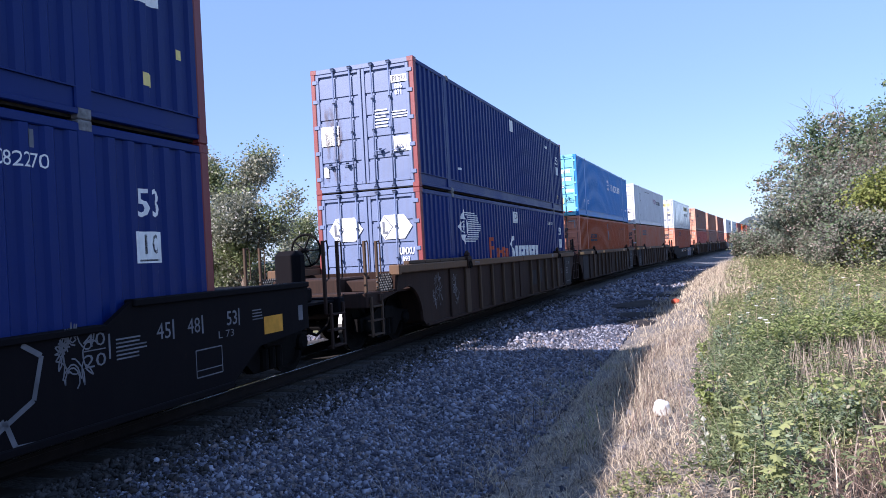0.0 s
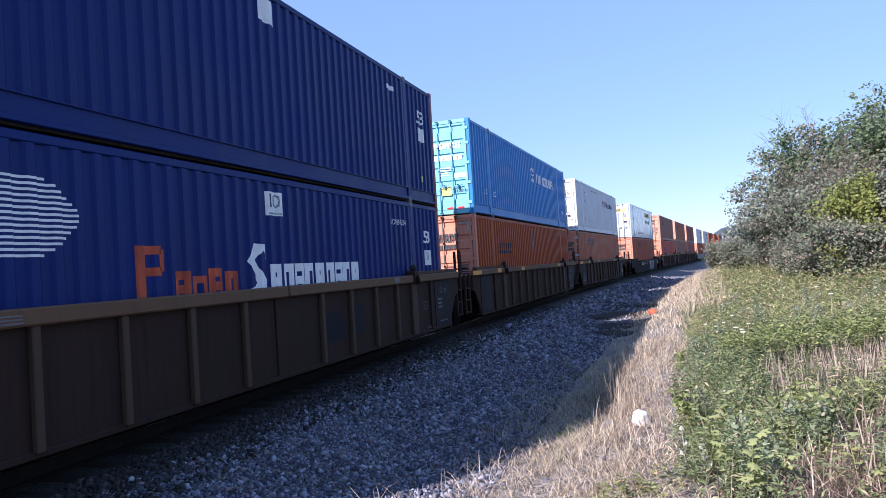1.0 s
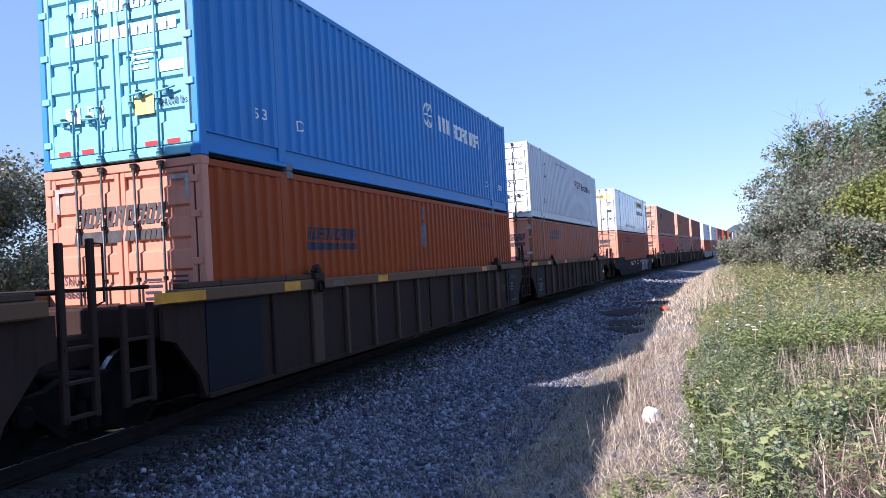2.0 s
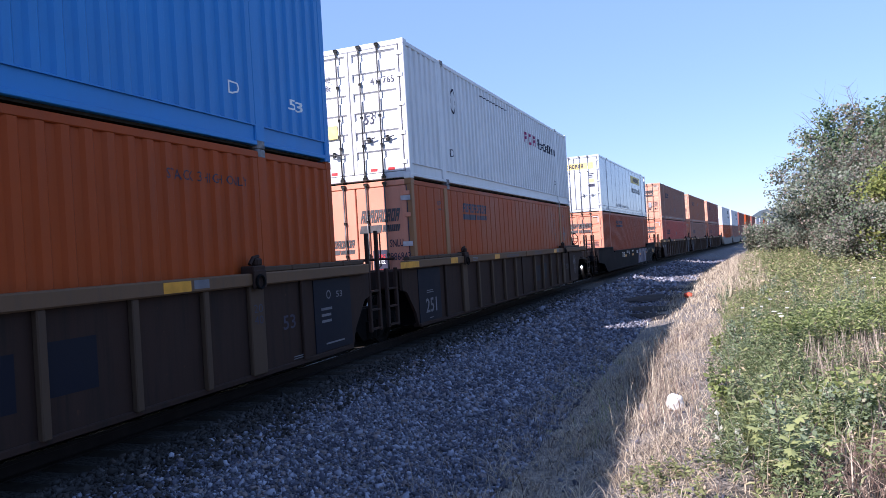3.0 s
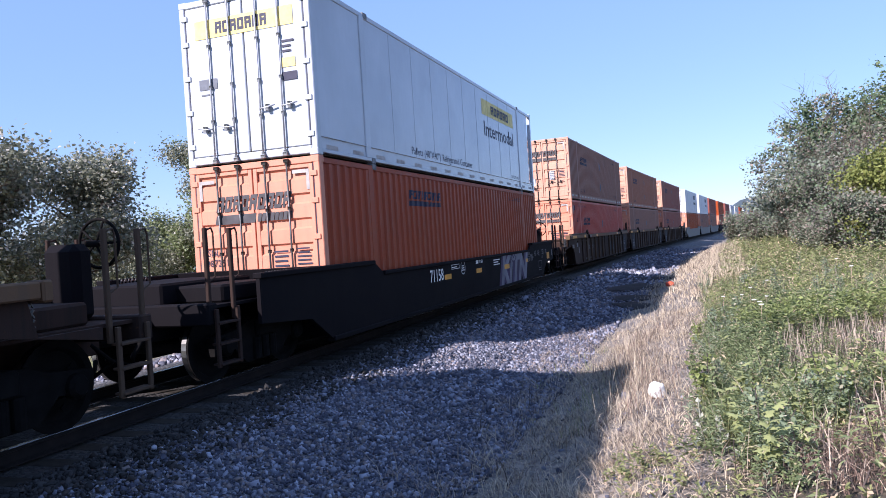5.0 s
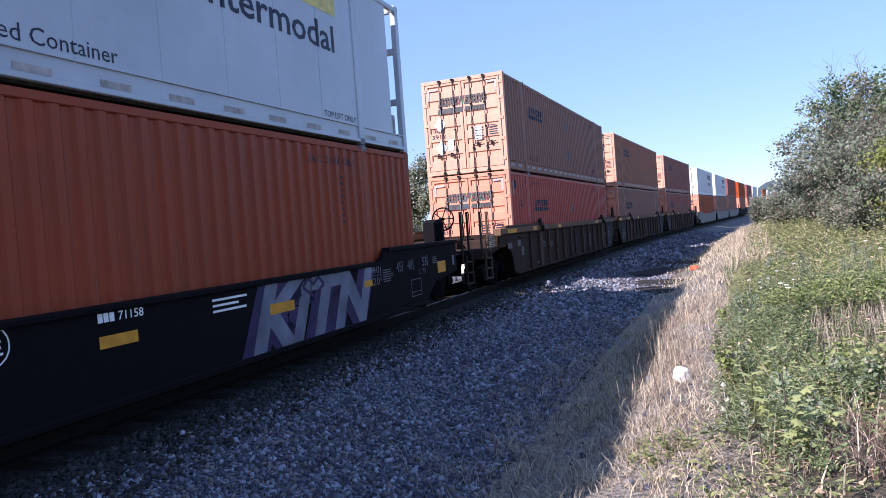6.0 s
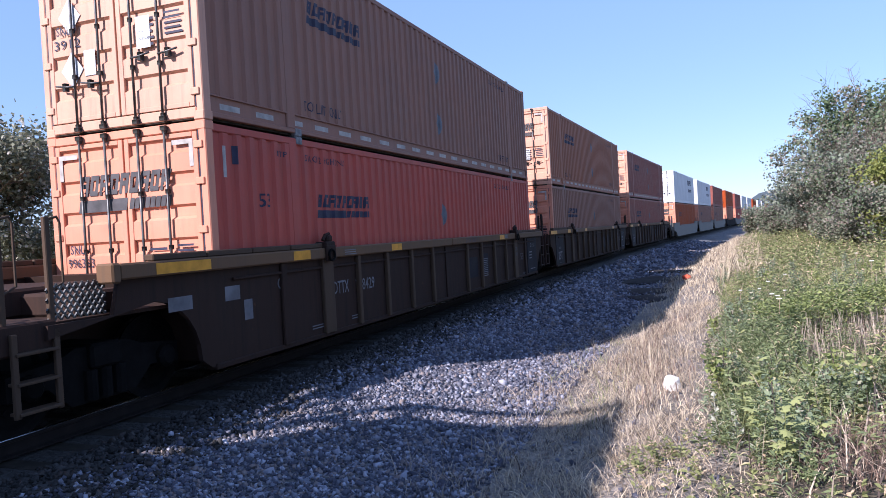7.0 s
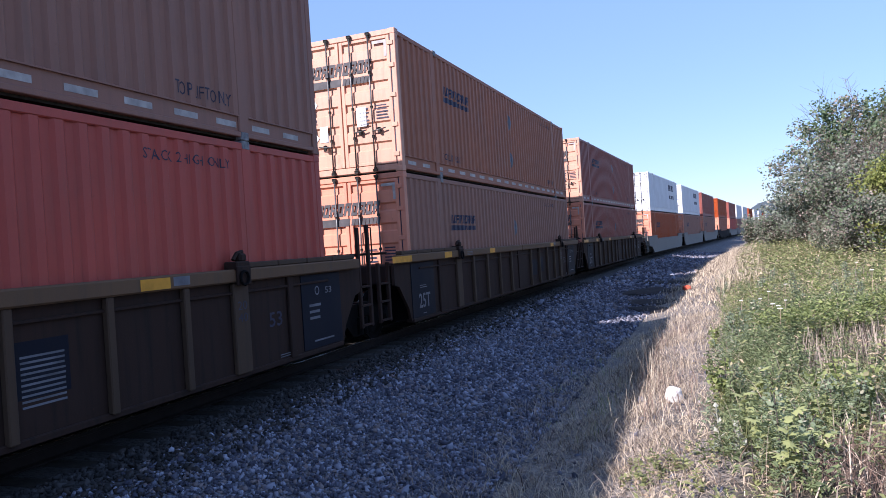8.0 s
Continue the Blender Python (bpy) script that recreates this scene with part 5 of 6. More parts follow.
def ground_material():
    n = Nodes("ground_gravel_straw_soil")
    g = n.t.nodes.new("ShaderNodeNewGeometry")
    p = g.outputs["Position"]
    sx = n.node("ShaderNodeSeparateXYZ", Vector=p)
    yn = n.math("MINIMUM", sx.outputs[1], BEND_END)
    yf = n.math("MAXIMUM", n.math("SUBTRACT", sx.outputs[1], BEND_END), 0.0)
    shift = n.math("ADD", n.math("MULTIPLY", n.math("MULTIPLY", yn, yn), CURVE / 2), n.math("MULTIPLY", yf, CURVE * BEND_END + 0.008))
    q = n.math("SUBTRACT", n.math("ADD", sx.outputs[0], OFF), shift)
    edge = n.math("ADD", q, n.math("MULTIPLY", n.math("SUBTRACT", n.noise(p, 0.9, 7, 0.65), 0.5), 2.6))
    cell = n.node("ShaderNodeTexVoronoi", Vector=p, Scale=17.0)
    tone = n.node("ShaderNodeSeparateColor", Color=cell.outputs["Color"])
    gravel = n.mix(tone.outputs[0], c4((0.035, 0.038, 0.046)), c4((0.22, 0.225, 0.24)))
    gravel = n.mix(n.ramp(n.noise(p, 0.5, 4), 0.45, 0.7), gravel, c4((0.14, 0.12, 0.11)))
    # shade under the cars, put into the track bed's colour
    bed_shade = n.mix(n.noise(p, 14, 5), c4((0.012, 0.011, 0.011)), c4((0.05, 0.045, 0.042)))
    gravel = n.mix(n.ramp(n.math("ADD", n.math("ABSOLUTE", q), n.math("MULTIPLY", n.noise(p, 2.5, 4), 0.5)), 1.95, 2.85), bed_shade, gravel)
    straw = n.mix(n.ramp(n.noise(n.stretch(p, (1, 1, 1)), 9.0, 6, 0.7), 0.3, 0.7), c4((0.065, 0.058, 0.055)), c4((0.36, 0.31, 0.26)))
    straw = n.mix(n.ramp(n.noise(p, 1.4, 4), 0.5, 0.75), straw, c4((0.15, 0.14, 0.135)))
    soil = n.mix(n.ramp(n.noise(p, 5.0, 6), 0.3, 0.7), c4((0.030, 0.026, 0.019)), c4((0.11, 0.088, 0.058)))
    a = n.mix(n.ramp(edge, 4.5, 5.3), gravel, straw)
    a = n.mix(n.ramp(edge, 6.7, 7.3), a, soil)
    left = n.math("LESS_THAN", edge, -4.2)
    field = n.mix(n.ramp(n.noise(p, 1.2, 6), 0.35, 0.65), c4((0.10, 0.13, 0.045)), c4((0.30, 0.26, 0.13)))
    a = n.mix(left, a, field)
    n.bump(n.math("ADD", n.math("MULTIPLY", cell.outputs["Distance"], -1.0), n.math("MULTIPLY", n.noise(p, 30, 5), 0.6)), 0.9, 0.05)
    return n.finish(a, 0.9)


def ground_sheet():
    ys = np.concatenate([np.arange(-60, 2, 2.0), np.arange(2, 40, 0.25), np.arange(40, 120, 1.5), np.arange(120, 500, 12), np.arange(500, 2600, 150)])
    qs = np.concatenate([np.arange(-1500, -60, 120), np.arange(-60, -10, 2.5), np.arange(-10, -2, 0.5), np.arange(-2, 12, 0.2), np.arange(12, 40, 2), np.arange(40, 1600, 130)])
    Q, Yg = np.meshgrid(qs, ys)
    X = Q + axis_x(Yg)
    Z = height(X, Yg)
    nq = len(qs)
    i = np.arange(len(ys) - 1)[:, None] * nq + np.arange(nq - 1)[None]
    F = np.stack([i, i + 1, i + nq + 1, i + nq], -1).reshape(-1, 4)
    V = np.stack([X, Yg, Z], -1).reshape(-1, 3)
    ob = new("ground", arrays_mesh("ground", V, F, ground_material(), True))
    return tagged(ob, "gravel beside the track, straw strip and weedy soil", "ground", kind="structure")


ground_sheet()
rng = np.random.default_rng(7)


def rot_from(axis_angle):
    a = np.linalg.norm(axis_angle, axis=1, keepdims=True) + 1e-9
    k = axis_angle / a
    K = np.zeros((len(k), 3, 3))
    K[:, 0, 1], K[:, 0, 2], K[:, 1, 0], K[:, 1, 2], K[:, 2, 0], K[:, 2, 1] = -k[:, 2], k[:, 1], k[:, 2], -k[:, 0], -k[:, 1], k[:, 0]
    s, c = np.sin(a)[:, :, None], np.cos(a)[:, :, None]
    return np.eye(3)[None] + s * K + (1 - c) * (K @ K)


def stone_material(name, dark, light, brown, dust):
    n = Nodes(name)
    g = n.t.nodes.new("ShaderNodeNewGeometry")
    r = g.outputs["Random Per Island"]
    p = g.outputs["Position"]
    a = n.mix(n.math("POWER", r, 2.8), c4(dark), c4(light))
    a = n.mix(n.math("LESS_THAN", n.math("FRACT", n.math("MULTIPLY", r, 23.7)), 0.14), a, c4(brown))
    a = n.mix(n.math("MULTIPLY", n.noise(p, 60, 4), 0.3), a, c4(dust))
    n.bump(n.noise(p, 120, 3), 0.4, 0.004)
    return n.finish(a, 0.8)


def scatter_stones(zones, material, label, thin=0.0):
    cube = np.array([(a, b, c) for a in (-1, 1) for b in (-1, 1) for c in (-1, 1)]) / 1.55
    tri = np.array([(0, 1, 3), (0, 3, 2), (4, 6, 7), (4, 7, 5), (0, 4, 5), (0, 5, 1), (2, 3, 7), (2, 7, 6), (0, 2, 6), (0, 6, 4), (1, 5, 7), (1, 7, 3)])
    xs, ys, rs = [], [], []
    for y0, y1, q0, q1, per, size in zones:
        m = int((y1 - y0) * (q1 - q0) * per)
        y = rng.uniform(y0, y1, m)
        q = rng.uniform(q0, q1, m)
        keep = rng.random(m) < np.clip((np.abs(q) - thin) / 0.9, 0.12, 1)
        y, q = y[keep], q[keep]
        m = len(q)
        xs.append(q + axis_x(y))
        ys.append(y)
        rs.append(size * rng.lognormal(0, 0.28, m))
    x, y, r = map(np.concatenate, (xs, ys, rs))
    m = len(x)
    R = rot_from(rng.normal(0, 1.6, (m, 3)))
    S = np.stack([rng.uniform(0.8, 1.5, m), rng.uniform(0.7, 1.2, m), rng.uniform(0.5, 0.9, m)], 1) * r[:, None]
    base = (cube[None] + rng.normal(0, 0.25, (m, 8, 3))) * S[:, None]
    V = base @ R.transpose(0, 2, 1)
    V[:, :, 0] += x[:, None]
    V[:, :, 1] += y[:, None]
    V[:, :, 2] += (height(x, y) + r * rng.uniform(-0.05, 0.45, m))[:, None]
    F = (tri[None] + 8 * np.arange(m)[:, None, None]).reshape(-1, 3)
    ob = new("ballast_stones", arrays_mesh("ballast_stones", V.reshape(-1, 3), F, material))
    tagged(ob, label, "gravel", kind="stuff")


scatter_stones(((3.2, 9, 1.75, 5.1, 1150, 0.0195), (9, 16, 1.75, 5.1, 680, 0.0245), (16, 30, 1.8, 5.2, 240, 0.036), (30, 70, 2.0, 5.4, 50, 0.065), (3.2, 12, 5.1, 7.0, 14, 0.022), (-3, 26, -3.6, -2.2, 60, 0.05)),
               stone_material("ballast_stone", (0.036, 0.038, 0.060), (0.38, 0.39, 0.465), (0.21, 0.17, 0.16), (0.128, 0.128, 0.155)), "loose grey crushed ballast stones", 1.75)
# near-black stones carry the painted shade out past the rail
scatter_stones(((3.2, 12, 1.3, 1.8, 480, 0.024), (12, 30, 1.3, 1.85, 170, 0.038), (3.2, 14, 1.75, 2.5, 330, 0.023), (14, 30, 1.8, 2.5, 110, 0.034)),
               stone_material("shade_dark_ballast_stone", (0.008, 0.007, 0.007), (0.06, 0.054, 0.052), (0.03, 0.022, 0.018), (0.02, 0.018, 0.017)), "ballast stones coloured shade-dark beside the rail")


# ---- track ----
def build_track():
    tr = thing("railway_track", "rusty steel rails with polished heads on dark wooden ties", "railway track", kind="structure")
    for s in (-1, 1):
        prof = [(-0.07, -0.17), (0.07, -0.17), (0.07, -0.155), (0.012, -0.14), (0.012, -0.045), (0.036, -0.035), (0.036, -0.004), (-0.036, -0.004), (-0.036, -0.035), (-0.012, -0.045), (-0.012, -0.14), (-0.07, -0.155)]
        ss = np.arange(-60, 460, 4.0)
        g, h = Geo(), Geo()
        n = len(prof)
        vs, hv = [], []
        for a in ss:
            x, y, th = on_line(a)
            for o, z in prof:
                w = s * 0.755 + o
                vs.append((x + w * math.cos(th), y - w * math.sin(th), z))
            for o, z in ((-0.03, -0.003), (0.03, -0.003), (0.028, 0.0), (-0.028, 0.0)):
                w = s * 0.755 + o
                hv.append((x + w * math.cos(th), y - w * math.sin(th), z))
        g.add(vs, [(i * n + k, i * n + (k + 1) % n, (i + 1) * n + (k + 1) % n, (i + 1) * n + k) for i in range(len(ss) - 1) for k in range(n)])
        h.add(hv, [(i * 4 + k, i * 4 + (k + 1) % 4, (i + 1) * 4 + (k + 1) % 4, (i + 1) * 4 + k) for i in range(len(ss) - 1) for k in range(4)])
        r = part("rail", g, RAIL_STEEL, tr)
        part("rail_head", h, RAIL_TOP, r, "bright polished rail head")
    me = Geo().box(-1.3, 1.3, -0.115, 0.115, -0.36, -0.196, 0.012).mesh("tie", TIE_WOOD)
    for i in range(120):
        x, y, th = on_line(-12 + i * 0.53)
        t = part("tie", me, TIE_WOOD, tr)
        t.matrix_basis = pose(x, y, 0, 0, 0, -math.degrees(th) + random.uniform(-1, 1))


build_track()


# ---- plants ----
def blades(name, x, y, h, w, lean, material, label, category, seed=1):
    """Grass blades: bent strips of three steps that taper to a tip."""
    r = np.random.default_rng(seed)
    m = len(x)
    a = r.uniform(0, 6.283, m)
    z = height(x, y)
    dx, dy = np.cos(a), np.sin(a)
    fx, fy = -dy, dx
    b = lean * h * r.uniform(0.2, 1.3, m)
    ang = r.uniform(0, 6.283, m)
    bx, by = np.cos(ang) * b, np.sin(ang) * b
    V = np.zeros((m, 7, 3))
    for i, (k, ww) in enumerate(((0, 1.0), (0.4, 0.85), (0.75, 0.55))):
        for j, sg in enumerate((-1, 1)):
            V[:, 2 * i + j, 0] = x + bx * k * k + sg * fx * w * ww / 2
            V[:, 2 * i + j, 1] = y + by * k * k + sg * fy * w * ww / 2
            V[:, 2 * i + j, 2] = z - 0.02 + h * k * (1 - 0.2 * lean * k)
    V[:, 6, 0], V[:, 6, 1], V[:, 6, 2] = x + bx, y + by, z + h * (1 - 0.35 * lean)
    q = np.array([(0, 1, 3), (0, 3, 2), (2, 3, 5), (2, 5, 4), (4, 5, 6)])
    F = (q[None] + 7 * np.arange(m)[:, None, None]).reshape(-1, 3)
    ob = new(name, arrays_mesh(name, V.reshape(-1, 3), F, material))
    return tagged(ob, label, category, kind="stuff")


STRAW = leafy("dry_straw", (0.325, 0.250, 0.175), (0.850, 0.725, 0.537), (0.175, 0.138, 0.106), 0.25, 0.7, 0.3)
DEAD = leafy("dead_grey_stalk", (0.204, 0.162, 0.132), (0.600, 0.504, 0.396), (0.096, 0.074, 0.066), 0.25, 0.8, 0.15)
TWIG = leafy("brown_dead_stem", (0.074, 0.049, 0.041), (0.338, 0.236, 0.182), (0.567, 0.459, 0.351), 0.15, 0.8, 0.15)
GREEN_GRASS = leafy("green_blade", (0.099, 0.131, 0.058), (0.382, 0.397, 0.189), (0.652, 0.497, 0.379), 0.16, 0.5, 0.4)
FEATHER = leafy("feathery_green_leaf", (0.082, 0.117, 0.058), (0.320, 0.374, 0.173), (0.492, 0.428, 0.264), 0.07, 0.55, 0.38)
BLUE_GREEN = leafy("dusty_blue_green_leaf", (0.108, 0.147, 0.095), (0.324, 0.385, 0.238), (0.490, 0.462, 0.326), 0.1, 0.7, 0.35)
MEADOW = leafy("meadow_leaf", (0.125, 0.155, 0.061), (0.441, 0.451, 0.196), (0.647, 0.489, 0.331), 0.14, 0.55, 0.42)
WEED_LEAF = leafy("weed_leaf", (0.099, 0.137, 0.050), (0.425, 0.472, 0.174), (0.509, 0.447, 0.262), 0.08, 0.5, 0.42)
BROAD_LEAF = leafy("broad_weed_leaf", (0.147, 0.210, 0.064), (0.404, 0.475, 0.169), (0.367, 0.397, 0.169), 0.1, 0.45, 0.42)
SILVER_LEAF = leafy("silver_leaf", (0.16, 0.20, 0.13), (0.42, 0.46, 0.32), (0.45, 0.45, 0.36), 0.1, 0.8, 0.3)
BUSH_LEAF = leafy("bush_leaf", (0.066, 0.086, 0.058), (0.306, 0.332, 0.226), (0.364, 0.293, 0.247), 0.18, 0.6, 0.35)
BUSH_BROWN = leafy("brownish_bush_leaf", (0.083, 0.083, 0.068), (0.345, 0.323, 0.262), (0.165, 0.225, 0.128), 0.35, 0.7, 0.35)
BUSH_YELLOW = leafy("yellow_green_leaf", (0.100, 0.125, 0.030), (0.380, 0.410, 0.130), (0.200, 0.200, 0.060), 0.15, 0.5, 0.4)
BUSH_SILVER = leafy("silvery_bush_leaf", (0.081, 0.109, 0.075), (0.310, 0.356, 0.265), (0.368, 0.356, 0.299), 0.15, 0.7, 0.35)
BUSH_DARK = leafy("dark_green_leaf", (0.042, 0.072, 0.039), (0.195, 0.262, 0.135), (0.240, 0.255, 0.135), 0.12, 0.5, 0.35)
TREE_LEAF = leafy("tree_leaf", (0.053, 0.066, 0.044), (0.361, 0.363, 0.260), (0.530, 0.505, 0.432), 0.16, 0.45, 0.38)
TREE_GREEN = leafy("fresh_tree_leaf", (0.071, 0.099, 0.041), (0.348, 0.385, 0.191), (0.466, 0.447, 0.335), 0.12, 0.45, 0.4)
FLOWER = plain("white_flower", (0.75, 0.74, 0.68), 0.7)


def scatter(m, q0, q1, y0, y1, seed, power=1.0, gate=None):
    r = np.random.default_rng(seed)
    y = y0 + (y1 - y0) * r.random(m) ** power
    q = r.uniform(q0, q1, m)
    x = q + axis_x(y)
    if gate:
        k = gate(x, y, q) > r.random(m)
        x, y = x[k], y[k]
    return x, y, np.random.default_rng(seed + 1)


def patch(x, y, f=1.0, ph=0.0):
    return 0.5 + 0.5 * np.sin(f * 1.7 * x + 1.3 * np.sin(f * 0.9 * y + ph)) * np.sin(f * 1.1 * y + 0.8 * np.sin(f * 1.3 * x + ph))


def tufts(name, m, spread, per, q0, q1, y0, y1, h, w, lean, material, label, category, seed, gate=None):
    """Grass in tufts: blades set about the tufts' hearts."""
    x, y, r = scatter(m, q0, q1, y0, y1, seed, 1.0, gate)
    size = r.lognormal(0, 0.35, len(x))
    k = np.repeat(np.arange(len(x)), per)
    x = x[k] + r.normal(0, spread, len(k)) * size[k]
    y = y[k] + r.normal(0, spread, len(k)) * size[k]
    return blades(name, x, y, h * size[k] * r.uniform(0.45, 1.25, len(k)), w * r.uniform(0.6, 1.4, len(k)), lean, material, label, category, seed + 2)


def stemmed(name, x, y, h, per, leaf, wide, material, label, category, seed, low=0.12, lift=(0.0, 0.9)):
    """Upright stems with narrow leaves all round them."""
    r = np.random.default_rng(seed)
    m = len(x)
    k = np.repeat(np.arange(m), per)
    n = len(k)
    ang, tilt = r.uniform(0, 6.283, m), r.uniform(0.05, 0.35, m) * h
    u = r.uniform(low, 1.0, n)
    P = np.stack([x[k] + np.cos(ang[k]) * tilt[k] * u * u, y[k] + np.sin(ang[k]) * tilt[k] * u * u, height(x, y)[k] + h[k] * u], 1)
    a, e = r.uniform(0, 6.283, n), r.uniform(lift[0], lift[1], n)
    d = np.stack([np.cos(a) * np.cos(e), np.sin(a) * np.cos(e), np.sin(e)], 1)
    s = np.stack([-np.sin(a), np.cos(a), r.normal(0, 0.45, n)], 1)
    L = (leaf * (1.25 - 0.6 * u) * r.uniform(0.6, 1.3, n))[:, None]
    sag = np.array([[0, 0, -0.18]]) * L
    V = np.stack([P, P + d * L * 0.5 + s * L * wide, P + d * L + sag, P + d * L * 0.5 - s * L * wide], 1)
    F = (np.array([(0, 1, 2), (0, 2, 3)])[None] + 4 * np.arange(n)[:, None, None]).reshape(-1, 3)
    ob = new(name, arrays_mesh(name, V.reshape(-1, 3), F, material))
    return tagged(ob, label, category, kind="stuff")


def in_stand(x, y):
    """How far inside the stand of upright dead stems a place lies, 0 to 1."""
    d = ((x - 2.2) / 1.35) ** 2 + ((y - 9.3) / 1.45) ** 2 + 0.5 * (patch(x, y, 3.0, 1.0) - 0.5)
    return np.clip((1.15 - d) * 3, 0, 1)


def in_tangle(x, y):
    """How far inside the brown tangle of dead stems a place lies, 0 to 1."""
    d = np.minimum(((x - 0.95) / 0.40) ** 2 + ((y - 5.6) / 0.7) ** 2, ((x - 1.5) / 0.32) ** 2 + ((y - 6.5) / 0.75) ** 2)
    return np.clip((1.2 - d) * 2, 0, 1)


def build_grass():
    def strip(x, y, q):
        return np.clip((q - 4.3 - 0.7 * patch(x, y, 1.5, 0.8)) / 1.2, 0.0, 1) * (0.25 + 0.75 * patch(x, y, 1.6)) * np.clip((7.9 - q) / 0.7, 0, 1)

    x, y, r = scatter(62000, 4.5, 8.0, 3.0, 19, 21, 1.0, lambda x, y, q: strip(x, y, q) * np.clip((19 - y) / 8, 0, 1))
    blades("dry_grass", x, y, r.uniform(0.03, 0.13, len(x)) * (0.6 + 0.9 * patch(x, y, 2.3, 1.0)), r.uniform(0.004, 0.011, len(x)), 1.3, STRAW, "trampled dry straw-coloured grass", "dry grass", 3)
    tufts("dry_grass", 900, 0.045, 16, 4.4, 7.0, 4.2, 17, 0.15, 0.0065, 0.9, STRAW, "curled straw tufts on bare dirt", "dry grass", 35, strip)
    tufts("dead_tufts", 620, 0.06, 16, 4.2, 6.6, 4.2, 17, 0.16, 0.007, 1.0, DEAD, "low grey-brown dead grass tufts", "dead grass", 36,
          lambda x, y, q: 0.25 + 0.75 * patch(x, y, 2.2, 3.0) ** 2)
    tufts("grass_tufts", 60, 0.09, 26, 4.6, 5.8, 7.0, 14, 0.15, 0.006, 0.7, MEADOW, "sparse olive grass tufts at the gravel's edge", "grass", 37, lambda x, y, q: patch(x, y, 1.1, 0.4) ** 2)
    x, y, r = scatter(26000, 4.9, 8.2, 9, 60, 22, 1.6, lambda x, y, q: strip(x, y, q) * np.clip((y - 10) / 12, 0, 1))
    blades("dry_grass", x, y, r.uniform(0.06, 0.26, len(x)) * np.clip(y / 26, 0.4, 1), np.clip(y * 0.0008, 0.006, 0.028) * r.uniform(0.7, 1.3, len(x)), 0.7, STRAW, "standing dry straw-coloured grass", "dry grass", 4)

    def hedge(x, y, q):
        return np.exp(-((q - 6.15 - 0.25 * np.sin(y * 0.9)) / 0.33) ** 2) * (0.3 + 0.7 * patch(x, y, 2.2, 2.0))
    x, y, r = scatter(3800, 5.2, 7.1, 7.6, 17, 23, 1.0, hedge)
    blades("dead_stalks", x, y, r.uniform(0.08, 0.27, len(x)), r.uniform(0.004, 0.009, len(x)), 0.6, DEAD, "grey-brown standing dead grass stalks", "dead grass", 5)
    x, y, r = scatter(2800, 5.3, 6.9, 7.6, 15.5, 27, 1.0, hedge)
    blades("dead_stalks", x, y, r.uniform(0.10, 0.30, len(x)), r.uniform(0.005, 0.010, len(x)), 0.5, TWIG, "standing brown dead weed stalks", "dead grass", 17)
    x, y, r = scatter(420, 5.5, 6.5, 7.0, 14, 38, 1.0, hedge)
    blades("dead_stalks", x, y, r.uniform(0.3, 0.55, len(x)), r.uniform(0.006, 0.011, len(x)), 0.25, STRAW, "tall pale seed stalks over the dry strip", "dead grass", 15)
    x, y, r = scatter(4200, 7.0, 8.3, 20, 52, 28, 1.3)
    blades("dry_grass", x, y, r.uniform(0.35, 0.8, len(x)), r.uniform(0.012, 0.024, len(x)), 0.4, STRAW, "tall pale dry grass before the thicket", "dry grass", 18)
    x, y, r = scatter(420, 4.5, 6.0, 5.5, 14, 24, 1.0, lambda x, y, q: patch(x, y, 1.4, 1.0) ** 3)
    blades("dead_stalks", x, y, r.uniform(0.15, 0.4, len(x)), r.uniform(0.006, 0.012, len(x)), 0.3, DEAD, "sparse dead stalks at the gravel's edge", "dead grass", 6)

    def lush(x, y, q):
        return np.clip((q - 6.55 - 0.35 * patch(x, y, 2.1) - 0.35 * patch(x, y, 0.7, 2.0)) / 0.35, 0, 1)

    def near(x, y, q):
        return lush(x, y, q) * (1 - 0.8 * in_stand(x, y)) * (1 - 0.95 * in_tangle(x, y)) * np.clip((y - 4.2) / 2.2, 0.15, 1)
    # feathery growth beside the dry strip
    x, y, r = scatter(6400, 6.7, 9.0, 4.4, 14, 31, 1.0, lambda x, y, q: near(x, y, q) * np.clip((9.4 - q) / 1.6, 0, 1) * (0.35 + 0.65 * patch(x, y, 1.9, 0.9)))
    k = (0.55 + 0.75 * patch(x, y, 1.3, 0.6)) * np.clip((lateral(x, y) - 6.3) / 0.9, 0.35, 1)
    stemmed("feathery_weeds", x, y, r.uniform(0.25, 0.50, len(x)) * k, 24, 0.075, 0.09, FEATHER, "dense feathery dark green weeds", "weeds", 7)
    x, y, r = scatter(2600, 6.55, 9.2, 4.6, 15, 39, 1.0, lambda x, y, q: near(x, y, q) * patch(x, y, 1.2, 3.1) ** 2)
    stemmed("dusty_weeds", x, y, r.uniform(0.2, 0.48, len(x)), 20, 0.06, 0.13, BLUE_GREEN, "dusty blue-green small-leaved weeds", "weeds", 40)
    # meadow behind
    x, y, r = scatter(9500, 7.2, 14.0, 7.0, 26, 32, 1.1, lambda x, y, q: near(x, y, q) * (0.35 + 0.65 * patch(x, y, 1.0, 2.2)) * np.clip((q - 7.0) / 1.2 + (y - 11) / 6, 0.1, 1))
    stemmed("meadow_weeds", x, y, r.uniform(0.28, 0.55, len(x)) * (0.7 + 0.5 * patch(x, y, 0.8, 0.6)), 16, 0.10, 0.13, MEADOW, "yellowish green mixed meadow weeds", "weeds", 41)
